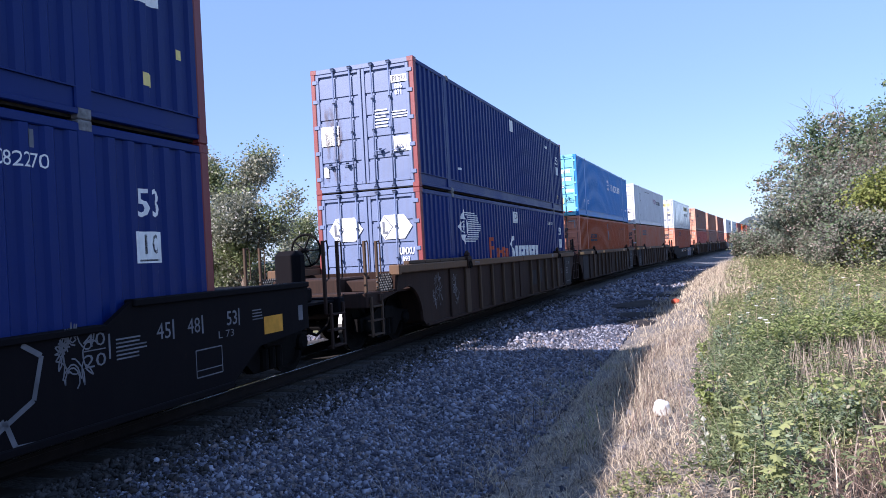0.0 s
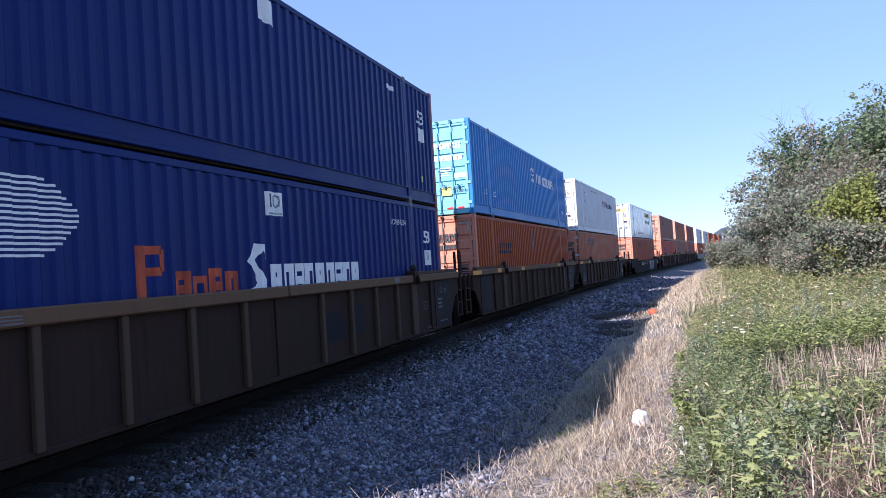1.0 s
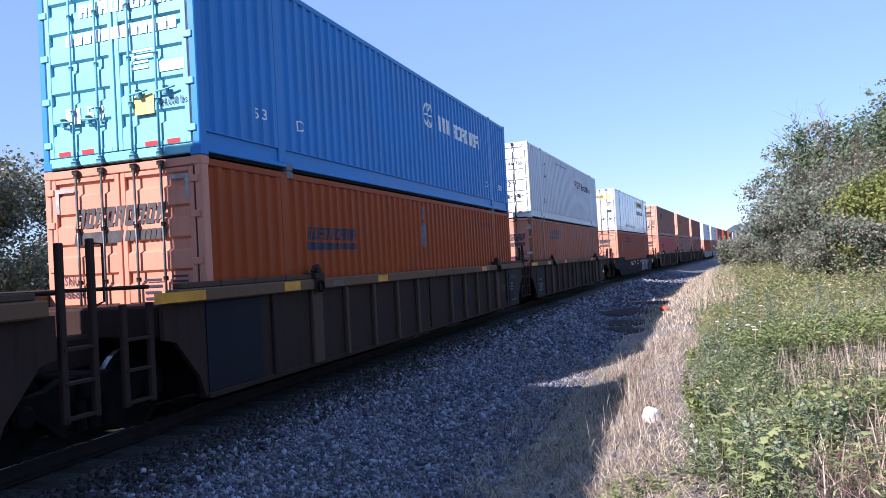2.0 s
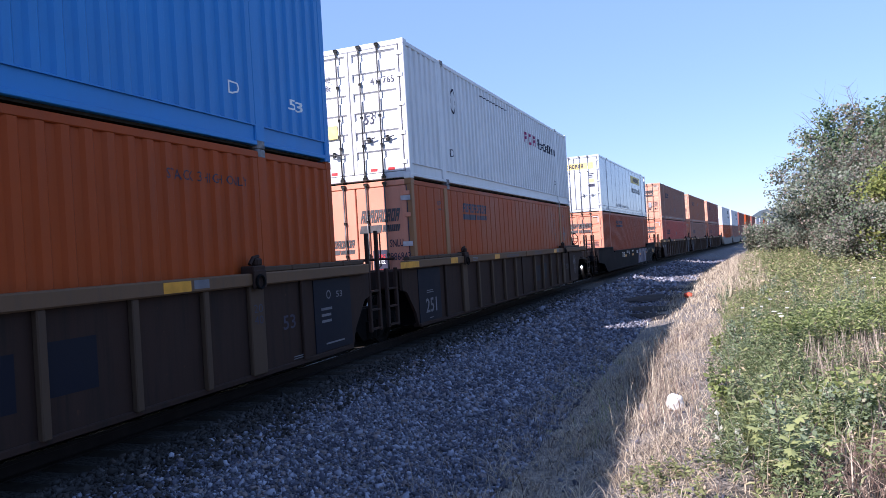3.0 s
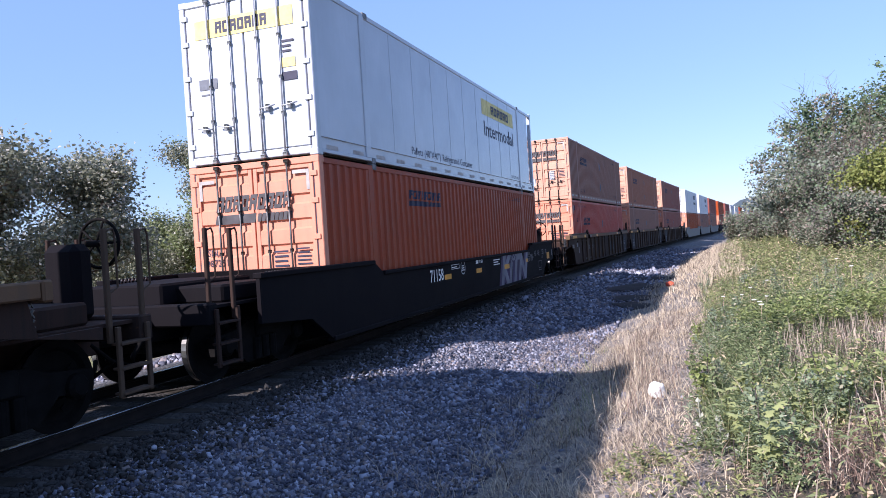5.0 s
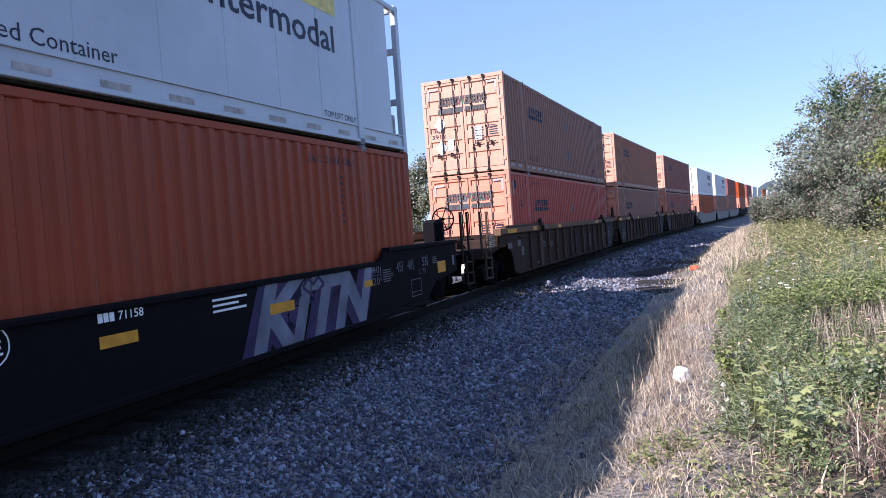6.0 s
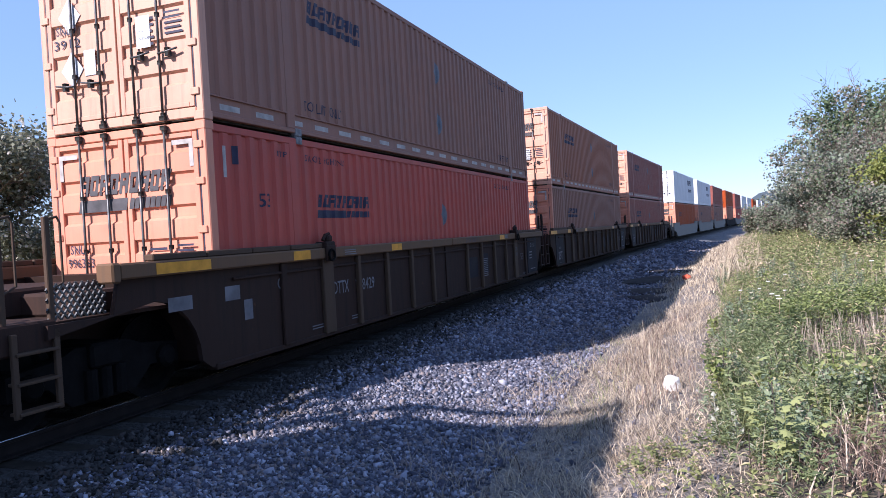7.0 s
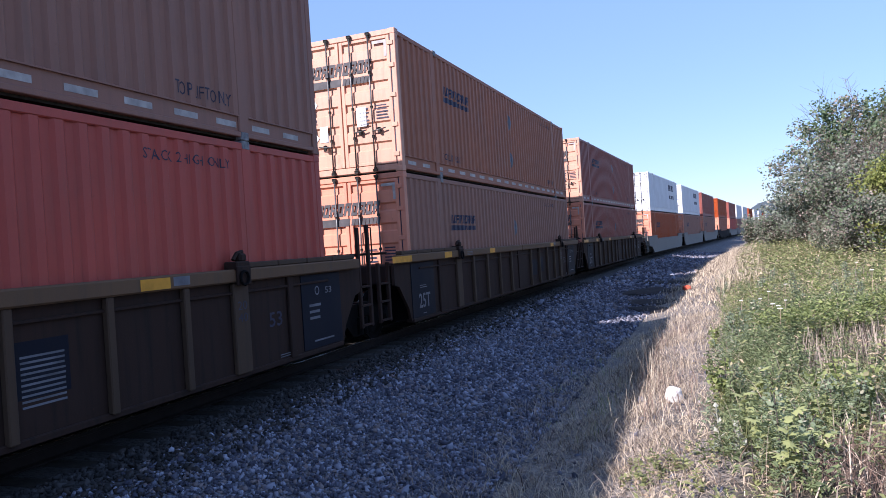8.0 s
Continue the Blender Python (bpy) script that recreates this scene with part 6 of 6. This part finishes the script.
    x, y, r = scatter(17000, 7.0, 13.0, 6.0, 24, 42, 1.2, near)
    blades("green_grass", x, y, r.uniform(0.18, 0.55, len(x)), r.uniform(0.005, 0.012, len(x)), 0.6, GREEN_GRASS, "rank green roadside grass", "grass", 43)
    x, y, r = scatter(30000, 7.6, 22.0, 20, 75, 44, 1.4, lush)
    blades("green_grass", x, y, r.uniform(0.25, 0.6, len(x)), r.uniform(0.012, 0.026, len(x)), 0.6, GREEN_GRASS, "tall green grass before the bushes", "grass", 8)
    x, y, r = scatter(7000, 7.6, 18.0, 20, 60, 45, 1.3, lush)
    stemmed("meadow_weeds", x, y, r.uniform(0.3, 0.75, len(x)), 12, 0.16, 0.14, MEADOW, "tall green weeds before the bushes", "weeds", 46)
    # stand of upright dead stems and the leaves over it
    x, y, r = scatter(1900, 7.4, 11.0, 7.8, 11.4, 33, 1.0, lambda x, y, q: in_stand(x, y))
    blades("dead_stalks", x, y, r.uniform(0.28, 0.56, len(x)), r.uniform(0.007, 0.014, len(x)), 0.2, DEAD, "pale upright dead weed stems", "dead weeds", 9)
    x, y, r = scatter(1700, 7.4, 11.0, 7.8, 11.4, 47, 1.0, lambda x, y, q: in_stand(x, y))
    blades("dead_stems", x, y, r.uniform(0.15, 0.4, len(x)), r.uniform(0.008, 0.014, len(x)), 0.3, TWIG, "brown dead stems low in the stand", "dead weeds", 48)
    x, y, r = scatter(420, 7.6, 11.4, 10.2, 12.0, 49, 1.0)
    stemmed("meadow_weeds", x, y, r.uniform(0.45, 0.62, len(x)), 16, 0.09, 0.2, WEED_LEAF, "leafy green tops over dead stems", "weeds", 50, 0.65)
    # scattered pale stems among the green
    x, y, r = scatter(1500, 7.1, 11.0, 5.0, 20, 51, 1.0, lambda x, y, q: patch(x, y, 1.1, 4.0) ** 2)
    blades("dead_stalks", x, y, r.uniform(0.3, 0.65, len(x)), r.uniform(0.006, 0.012, len(x)), 0.2, DEAD, "scattered pale dead stems among green weeds", "dead weeds", 52)
    # brown tangles
    x, y, r = scatter(14000, 6.6, 10.0, 3.8, 8.2, 34, 1.0, lambda x, y, q: np.maximum(in_tangle(x, y), 0.06 * patch(x, y, 1.5, 5.0)))
    blades("dead_stems", x, y, r.uniform(0.06, 0.34, len(x)), r.uniform(0.004, 0.009, len(x)), 1.0, TWIG, "tangled brown dead weed stems", "dead weeds", 19)
    x, y, r = scatter(260, 7.2, 9.4, 4.6, 7.6, 53, 1.0, lambda x, y, q: 0.25 + in_tangle(x, y))
    blades("dead_stalks", x, y, r.uniform(0.25, 0.5, len(x)), r.uniform(0.009, 0.015, len(x)), 0.25, DEAD, "pale bare weed stems among the tangle", "dead weeds", 54)
    x, y, r = scatter(900, 6.2, 8.6, 4.2, 6.4, 55, 1.0, lambda x, y, q: 0.6 * patch(x, y, 2.6, 1.4))
    stemmed("low_weeds", x, y, r.uniform(0.06, 0.2, len(x)), 10, 0.06, 0.2, MEADOW, "low seedlings and weeds on dry ground", "weeds", 56)


build_grass()


def leaves(points, size, seed, droop=0.5, long=1.7):
    """Folded two-sided leaves about the points."""
    r = np.random.default_rng(seed)
    m = len(points)
    d = r.normal(0, 1, (m, 3))
    d[:, 2] = d[:, 2] * 0.6 - droop * 0.5
    d /= np.linalg.norm(d, axis=1, keepdims=True)
    s = np.cross(d, r.normal(0, 1, (m, 3)))
    s /= np.linalg.norm(s, axis=1, keepdims=True) + 1e-9
    nn = np.cross(d, s)
    L = (size * r.uniform(0.6, 1.35, m))[:, None]
    V = np.stack([points, points + d * L * 0.5 * long / 1.7 + s * L * 0.34 + nn * L * 0.07, points + d * L * long / 1.7, points + d * L * 0.5 * long / 1.7 - s * L * 0.34 + nn * L * 0.07], 1)
    F = (np.array([(0, 1, 2), (0, 2, 3)])[None] + 4 * np.arange(m)[:, None, None]).reshape(-1, 3)
    return V.reshape(-1, 3), F


def skeleton(h, spread, seed, stems=1, start=0.25, levels=3, kids=5):
    """Branches as lists of points with radii, and the twig points on which leaves sit."""
    r = random.Random(seed)
    out, tips = [], []

    def grow(p, d, length, rad, lev):
        pts, rr = [p], [rad]
        n = 5
        for i in range(n):
            d = (d + Vector((r.gauss(0, .17), r.gauss(0, .17), r.gauss(0.05, .12)))).normalized()
            p = p + d * (length / n)
            pts.append(p)
            rr.append(rad * (1 - 0.75 * (i + 1) / n))
            if lev == 0:
                tips.append(p)
        out.append((pts, rr))
        if lev > 0:
            for k in range(kids + (1 if lev == levels else 0) * 4):
                t = r.uniform(start if lev == levels else 0.2, 1.0)
                i = min(int(t * n), n - 1)
                q = pts[i].lerp(pts[i + 1], t * n - i)
                a = r.uniform(0, 6.283)
                up = r.uniform(0.1, 0.8)
                nd = Vector((math.cos(a) * spread, math.sin(a) * spread, up)) + d * 0.35
                grow(q, nd.normalized(), length * r.uniform(0.38, 0.62), rad * 0.42, lev - 1)

    for k in range(stems):
        a = r.uniform(0, 6.283)
        lean = 0.12 if stems == 1 else 0.55
        grow(Vector((r.gauss(0, 0.15 * (stems > 1)), r.gauss(0, 0.15 * (stems > 1)), -0.1)), Vector((math.cos(a) * lean, math.sin(a) * lean, 1)).normalized(), h * r.uniform(0.62, 0.8), h * (0.022 if stems == 1 else 0.012), levels)
    return out, tips


def woody(name, label, category, x, y, h, leaf_mat, leaf, count, seed, spread=1.0, stems=1, start=0.25, cloud=0.22, second=None, group="", fill=0.6):
    ob = thing(name, label, category, group)
    lines, tips = skeleton(h, spread, seed, stems, start)
    g = Geo()
    for pts, rr in lines:
        g.tube(pts, rr, 6, False)
    part("trunk", g, BARK, ob, smooth=True)
    r = np.random.default_rng(seed)
    tp = np.array([t[:] for t in tips])
    tp *= np.array([1, 1, h / max(tp[:, 2].max(), 0.1)])
    tp = tp[r.permutation(len(tp))[:max(40, int(len(tp) * fill))]]
    pick = tp[r.integers(0, len(tp), count)] + r.normal(0, cloud, (count, 3))
    pick[:, 2] = np.maximum(pick[:, 2], 0.1)
    if second:
        k = (np.sin(pick[:, 0] * 1.4 + seed) * np.sin(pick[:, 1] * 1.2) * np.sin(pick[:, 2] * 1.6 + seed) > 0.12)
        V, F = leaves(pick[k], leaf, seed + 1)
        part("foliage", arrays_mesh("foliage", V, F, second), second, ob)
        pick = pick[~k]
    V, F = leaves(pick, leaf, seed)
    part("crown", arrays_mesh("crown", V, F, leaf_mat), leaf_mat, ob)
    ob.matrix_basis = pose(x, y, float(height(np.array(x), np.array(y))))
    return ob


def polar(az, dist):
    return -math.sin(radians(az)) * dist, math.cos(radians(az)) * dist


# thicket on the near side of the line
for az, dist, h, mat, sec, n, seed, stems, leaf in (
        (-9.3, 30, 4.1, BUSH_SILVER, BUSH_LEAF, 9000, 41, 3, 0.11), (-10.2, 29, 4.6, BUSH_BROWN, BUSH_LEAF, 13000, 42, 4, 0.085), (-11.2, 32, 6.0, BUSH_DARK, BUSH_LEAF, 13000, 43, 3, 0.13),
        (-13.3, 26, 3.5, BUSH_YELLOW, BUSH_BROWN, 10000, 44, 4, 0.11), (-12.2, 28, 4.6, BUSH_BROWN, BUSH_LEAF, 12000, 53, 4, 0.085), (-3.6, 55, 2.3, BUSH_LEAF, BUSH_SILVER, 5000, 54, 5, 0.12), (-5.2, 46, 2.6, BUSH_LEAF, BUSH_BROWN, 6000, 55, 5, 0.11), (-7.3, 41, 3.3, BUSH_SILVER, BUSH_LEAF, 7000, 56, 4, 0.11), (-14.5, 30, 6.6, BUSH_DARK, BUSH_LEAF, 12000, 45, 3, 0.13), (-9.5, 40, 6.0, BUSH_DARK, BUSH_LEAF, 9000, 46, 3, 0.14),
        (-7.0, 48, 3.0, BUSH_SILVER, BUSH_LEAF, 7000, 47, 4, 0.12), (-11.2, 25, 2.4, BUSH_BROWN, BUSH_LEAF, 9000, 48, 5, 0.085), (-9.2, 26.5, 1.9, BUSH_LEAF, BUSH_BROWN, 7000, 49, 5, 0.08),
        (-17, 31, 7.0, BUSH_DARK, None, 9000, 50, 3, 0.13), (-13.2, 25, 2.0, BUSH_LEAF, BUSH_YELLOW, 7000, 51, 5, 0.1), (-12.2, 34, 6.6, BUSH_DARK, None, 9000, 52, 2, 0.14)):
    x, y = polar(az, dist)
    look_of = {BUSH_SILVER: "silvery grey-green", BUSH_BROWN: "brownish half-bare", BUSH_DARK: "tall dark green", BUSH_YELLOW: "yellow-green leafy", BUSH_LEAF: "grey-green"}[mat]
    woody("shrub", look_of + " roadside shrub in a tangled thicket", "shrub", x, y, h, mat, leaf, int(n * 1.35), seed, 0.85, stems, 0.1, 0.13, sec, "thicket beside the line", 0.55)

# trees beyond the train
for az, dist, h, mat, sec, n, seed in (
        (33.6, 34, 7.5, TREE_LEAF, TREE_GREEN, 22000, 61), (37.6, 36, 3.9, TREE_GREEN, TREE_LEAF, 9000, 62), (46.5, 27, 5.5, TREE_LEAF, None, 15000, 63), (52.0, 25, 5.6, TREE_LEAF, None, 12000, 64),
        (43.0, 45, 3.9, TREE_LEAF, None, 8000, 65), (26.5, 38, 4.8, TREE_LEAF, None, 10000, 66), (29.5, 48, 5.0, TREE_GREEN, TREE_LEAF, 8000, 67), (16.2, 60, 12.2, TREE_LEAF, TREE_GREEN, 9000, 68), (12.6, 62, 11.8, TREE_LEAF, None, 9000, 69),
        (22.0, 60, 7.5, TREE_LEAF, None, 8000, 70), (57, 26, 6.5, TREE_LEAF, None, 9000, 71), (8.0, 85, 8.0, TREE_GREEN, None, 6000, 72)):
    x, y = polar(az, dist)
    woody("tree", "broad grey-green leafy tree beyond the track", "tree", x, y, h, mat, 0.125 if dist < 50 else 0.24, int(n * 2.1), seed, 1.05, 1, 0.12, 0.30, sec, "trees beyond the track", 0.8)


def small_house(az, dist):
    h = thing("house", "small white house beyond the trees", "house")
    w, d, e = 3.0, 4.0, 2.5
    part("wall", Geo().prism([(-d, -0.4), (d, -0.4), (d, e), (0, e + 1.5), (-d, e)], -w, w), plain("white_siding", (0.72, 0.72, 0.70), 0.7, 0, 0.08), h)
    rf = plain("grey_roof_shingle", (0.12, 0.115, 0.12), 0.9)
    for sg in (-1, 1):
        part("roof", Geo().prism([(sg * (d + 0.4), e - 0.12), (0, e + 1.53), (0, e + 1.65), (sg * (d + 0.4), e)], -w - 0.3, w + 0.3), rf, h)
    for yy in (-2.4, 0.2, 2.4):
        win = part("window", Geo().box(w, w + 0.06, yy - 0.5, yy + 0.5, 0.8, 1.9, 0.02), DECAL_WHITE, h, "white window frame")
        part("pane", Geo().box(w + 0.055, w + 0.07, yy - 0.4, yy + 0.4, 0.9, 1.8), plain("dark_window_glass", (0.02, 0.025, 0.03), 0.1, 0, 0.1, 6, 0.6), win, "dark glass pane")
    x, y = polar(az, dist)
    h.matrix_basis = pose(x, y, float(height(np.array(x), np.array(y))), 0, 0, az - 75)


small_house(40.6, 62)

# low growth behind the trees
for i, az in enumerate((24, 28, 31, 35, 39.5, 43, 47, 50, 54, 59)):
    x, y = polar(az, 41 + 5 * math.sin(i * 2.1))
    woody("shrub", "dense grey-green bush beyond the track", "shrub", x, y, 2.6 + 0.8 * math.sin(i * 1.7), TREE_LEAF, 0.14, 9000, 90 + i, 1.1, 4, 0.1, 0.3, TREE_GREEN, "growth beyond the track")


def weed(name, label, x, y, h, mat, leaf, n, seed, stems=6, spread=0.22):
    r = np.random.default_rng(seed)
    ob = thing(name, label, "weed", "weeds beside the track")
    pts = []
    for k in range(stems):
        a, t = r.uniform(0, 6.283), r.uniform(0.2, 1.0) * spread
        hh = h * r.uniform(0.6, 1.0)
        line = [(0.1 * t * math.cos(a), 0.1 * t * math.sin(a), -0.03), (0.5 * t * math.cos(a), 0.5 * t * math.sin(a), hh * 0.5), (t * math.cos(a), t * math.sin(a), hh)]
        part("stem", Geo().tube(line, [0.006, 0.005, 0.003], 5, False), DEAD, ob)
        u = r.uniform(0.15, 1.0, n // stems)
        pts.append(np.stack([t * u * math.cos(a), t * u * math.sin(a), hh * u], 1) + r.normal(0, 0.025, (n // stems, 3)))
    V, F = leaves(np.concatenate(pts), leaf, seed, 0.3)
    part("leaves", arrays_mesh("leaves", V, F, mat), mat, ob)
    return ob


def build_weeds():
    protos = [weed("leafy_weed", "leafy bright green weed among dry stems", 0, 0, 0.5, WEED_LEAF, 0.055, 300, 81, 3, 0.26), weed("leafy_weed", "leafy bright green weed among dry stems", 0, 0, 0.36, WEED_LEAF, 0.060, 220, 82, 3, 0.26),
              weed("leafy_weed", "tall narrow-leaved green weed", 0, 0, 0.62, FEATHER, 0.045, 420, 83, 3, 0.24), weed("silvery_weed", "silvery grey-green weed with small leaves", 0, 0, 0.5, BLUE_GREEN, 0.036, 300, 84, 3, 0.16)]
    r = random.Random(5)
    spots = []
    while len(spots) < 290:
        y = r.uniform(4.6, 15) if r.random() < 0.7 else r.uniform(15, 26)
        q = r.uniform(6.8, 7.6 + y * 0.3) + (0.5 if y < 6.5 and r.random() < 0.5 else 0)
        x = q + axis_x(y)
        if q > 6.8 + 0.9 * patch(x, y, 0.7, 2.0) * r.random() and (y > 7.5 or r.random() < 0.6) and in_stand(x, y) + in_tangle(x, y) < 0.3:
            spots.append((x, y))
    for i, (x, y) in enumerate(spots):
        m = pose(x, y, float(height(np.array(x), np.array(y))), r.uniform(-12, 12), r.uniform(-12, 12), r.uniform(0, 360)) @ Matrix.Scale(r.uniform(0.6, 1.15), 4)
        p = protos[r.choices((0, 1, 2, 3), (3, 2, 6, 3.5))[0]]
        if i < 4:
            p = protos[i]
            p.matrix_basis = m
        else:
            copy_thing(p, m)
    # white umbels
    for i in range(10):
        y = r.uniform(10.5, 14) if i < 7 else r.uniform(8, 19)
        x = r.uniform(0.5, 1.2) if i < 7 else r.uniform(0.5, 1.6 + y * 0.1)
        f = thing("wild_carrot", "white umbel flower on a thin green stem", "flower", "white wild flowers")
        h = r.uniform(0.45, 0.65)
        part("stem", Geo().tube([(0, 0, -0.03), (0.02, 0.01, h)], [0.005, 0.003], 5, False), GREEN_GRASS, f)
        g = Geo()
        for k in range(14):
            a, d = r.uniform(0, 6.283), 0.028 * math.sqrt(r.random())
            g.box(0.02 + d * math.cos(a) - 0.008, 0.02 + d * math.cos(a) + 0.008, 0.01 + d * math.sin(a) - 0.008, 0.01 + d * math.sin(a) + 0.008, h - 0.004, h + 0.008, 0.003)
        part("umbel", g, FLOWER, f)
        f.matrix_basis = pose(x, y, float(height(np.array(x), np.array(y))))


build_weeds()


def lobed_leaf(size, lobes, seed):
    """A folded leaf with pointed lobes, its stalk at the origin, along x."""
    r = random.Random(seed)
    edge = []
    for k in range(lobes * 2 + 1):
        a = -1.9 + 3.8 * k / (lobes * 2)
        d = size * (0.62 if k % 2 == 0 else 0.33) * (1.15 - 0.25 * abs(a)) * r.uniform(0.9, 1.1)
        edge.append((0.38 * size + d * math.cos(a), d * math.sin(a) * 0.95, -0.22 * d * d / size - 0.10 * abs(math.sin(a)) * d + r.uniform(-0.02, 0.02) * size))
    n = len(edge)
    g = Geo().add([(0.36 * size, 0, 0.04 * size)] + edge + [(0, 0, 0)], [(0, i, i + 1) for i in range(1, n)] + [(0, n, n + 1), (0, n + 1, 1)])
    return g


def build_broad_weeds():
    shapes = [lobed_leaf(s, l, i).mesh("leaf", BROAD_LEAF) for i, (s, l) in enumerate(((0.10, 5), (0.085, 3), (0.12, 5), (0.065, 3)))]
    r = random.Random(19)
    spots = [(1.15, 5.55), (1.28, 5.35), (0.62, 5.9), (0.72, 5.6), (0.55, 5.35)]
    while len(spots) < 30:
        x, y = r.uniform(0.25, 2.3), r.uniform(5.0, 8.6)
        if in_stand(x, y) < 0.2 and in_tangle(x, y) < 0.4 and y > 4.6 + 0.5 * abs(x - 0.9):
            spots.append((x, y))
    for x, y in spots:
        p = thing("broad_leaved_weed", "bright green weed with lobed pointed leaves", "weed", "broad-leaved weeds")
        h = r.uniform(0.24, 0.46)
        a = r.uniform(0, 6.283)
        tip = Vector((0.12 * h * math.cos(a), 0.12 * h * math.sin(a), h))
        part("stem", Geo().tube([(0, 0, -0.03), tip * 0.5 + Vector((0.01, 0, 0)), tip], [0.005, 0.004, 0.002], 5, False), BROAD_LEAF, p)
        n = r.randint(8, 11)
        for k in range(n):
            u = 0.35 + 0.65 * (k + 1) / n
            lf = part("leaf", r.choice(shapes[:3] if k < n - 2 else shapes), BROAD_LEAF, p)
            lf.matrix_basis = Matrix.Translation(tip * u) @ pose(0, 0, 0, r.uniform(-20, 20), r.uniform(-45, 5) if k > n - 4 else r.uniform(-25, 20), math.degrees(k * 2.4) + r.uniform(-25, 25))
        p.matrix_basis = pose(x, y, float(height(np.array(x), np.array(y))), r.uniform(-8, 8), r.uniform(-8, 8), r.uniform(0, 360))
    # a pale felted rosette plant at the edge of the dry strip
    felt = [lobed_leaf(s, 1, 30 + i).mesh("leaf", SILVER_LEAF) for i, s in enumerate((0.13, 0.10))]
    for x, y, h, n in ((0.2, 6.15, 0.30, 12), (0.33, 5.85, 0.18, 8), (0.05, 6.5, 0.36, 9)):
        p = thing("silvery_weed", "pale felted silvery weed beside dry grass", "weed", "silvery weeds")
        part("stem", Geo().tube([(0, 0, -0.03), (0.02, 0.01, h * 0.6), (0.03, 0.02, h)], [0.007, 0.005, 0.003], 5, False), SILVER_LEAF, p)
        for k in range(n):
            u = (k + 0.5) / n
            lf = part("leaf", felt[k % 2], SILVER_LEAF, p)
            lf.matrix_basis = pose(0.03 * u, 0.02 * u, h * u, 0, -25 - 40 * u, k * 137.5) @ Matrix.Scale(1.1 - 0.6 * u, 4)
        p.matrix_basis = pose(x, y, float(height(np.array(x), np.array(y))), 0, 0, r.uniform(0, 360))


build_broad_weeds()


# ---- small things on the ground ----
def lump(name, label, category, x, y, size, material, seed, sink=0.1):
    bm = bmesh.new()
    bmesh.ops.create_icosphere(bm, subdivisions=3, radius=1.0)
    for v in bm.verts:
        k = 1 + 0.28 * noise.noise(v.co * 1.4 + Vector((seed, 0, 0))) + 0.08 * noise.noise(v.co * 4 + Vector((0, seed, 0)))
        v.co = Vector((v.co.x * size[0], v.co.y * size[1], v.co.z * size[2])) * k
    me = bpy.data.meshes.new(name)
    bm.to_mesh(me)
    bm.free()
    me.materials.append(material)
    me.polygons.foreach_set("use_smooth", [True] * len(me.polygons))
    ob = tagged(new(name, me), label, category)
    ob.matrix_basis = pose(x, y, float(height(np.array(x), np.array(y))) + size[2] * (0.75 - sink), 0, 0, seed * 40)
    return ob


lump("white_rock", "pale white rock in dry grass", "rock", -0.39, 8.6, (0.105, 0.09, 0.10), plain("pale_rock", (0.72, 0.70, 0.66), 0.85, 0, 0.15, 12), 3, 0.0)
lump("flat_stone", "flat grey-brown stone on the gravel", "rock", -1.57, 5.1, (0.17, 0.10, 0.03), plain("brown_stone", (0.26, 0.21, 0.17), 0.85, 0, 0.25, 12), 5)
lump("red_rag", "crumpled bright red-orange rag on dark dirt", "litter", -0.55, 27.0, (0.22, 0.16, 0.10), plain("red_cloth", (0.62, 0.10, 0.05), 0.8, 0, 0.3, 5), 7)
dirt = plain("dark_cinder_dirt", (0.030, 0.026, 0.026), 0.95, 0, 0.5, 8)
for i, (x, y, a, b) in enumerate(((-1.75, 24.2, 0.95, 2.3), (-1.15, 28.2, 0.8, 2.2), (-2.2, 28.6, 0.7, 2.2), (-1.45, 21.6, 0.55, 1.1), (-1.0, 32.0, 0.7, 2.0))):
    lump("dirt_mound", "low mound of dark dirt on the gravel", "dirt mound", x, y, (a, b, 0.075), dirt, 11 + i, 0.4)


# ---- distance ----
def build_hill():
    # the blue of distance haze is mixed into the leaf colours
    m = leafy("haze_tinted_hill", (0.030, 0.050, 0.072), (0.052, 0.075, 0.095), (0.065, 0.085, 0.095), 0.1, 0.9, 0.0)
    r = np.random.default_rng(3)
    az = np.radians(np.linspace(40, -40, 170))
    V, F = [], []
    rings = ((1500, 0.0), (1600, 0.45), (1750, 0.85), (1900, 1.0), (2200, 0.6), (2500, 0.0))
    prof = 8 + 44 / (1 + np.exp((np.degrees(az) + 3.1) / 0.5)) + 5 * np.sin(np.degrees(az) * 0.9) + 8 * np.exp(-((np.degrees(az) - 20) / 12) ** 2)
    for d, k in rings:
        h = k * prof * (1 + 0.06 * r.normal(0, 1, len(az))) + 3 * r.random(len(az)) * k
        V.append(np.stack([-np.sin(az) * d, np.cos(az) * d, h + 1], 1))
    n = len(az)
    for i in range(len(rings) - 1):
        F += [(i * n + k, i * n + k + 1, (i + 1) * n + k + 1, (i + 1) * n + k) for k in range(n - 1)]
    ob = new("backdrop_hill", arrays_mesh("backdrop_hill", np.concatenate(V), F, m, True))
    tagged(ob, "low wooded hill tinted blue for haze", "hill", kind="structure")


build_hill()
motions()
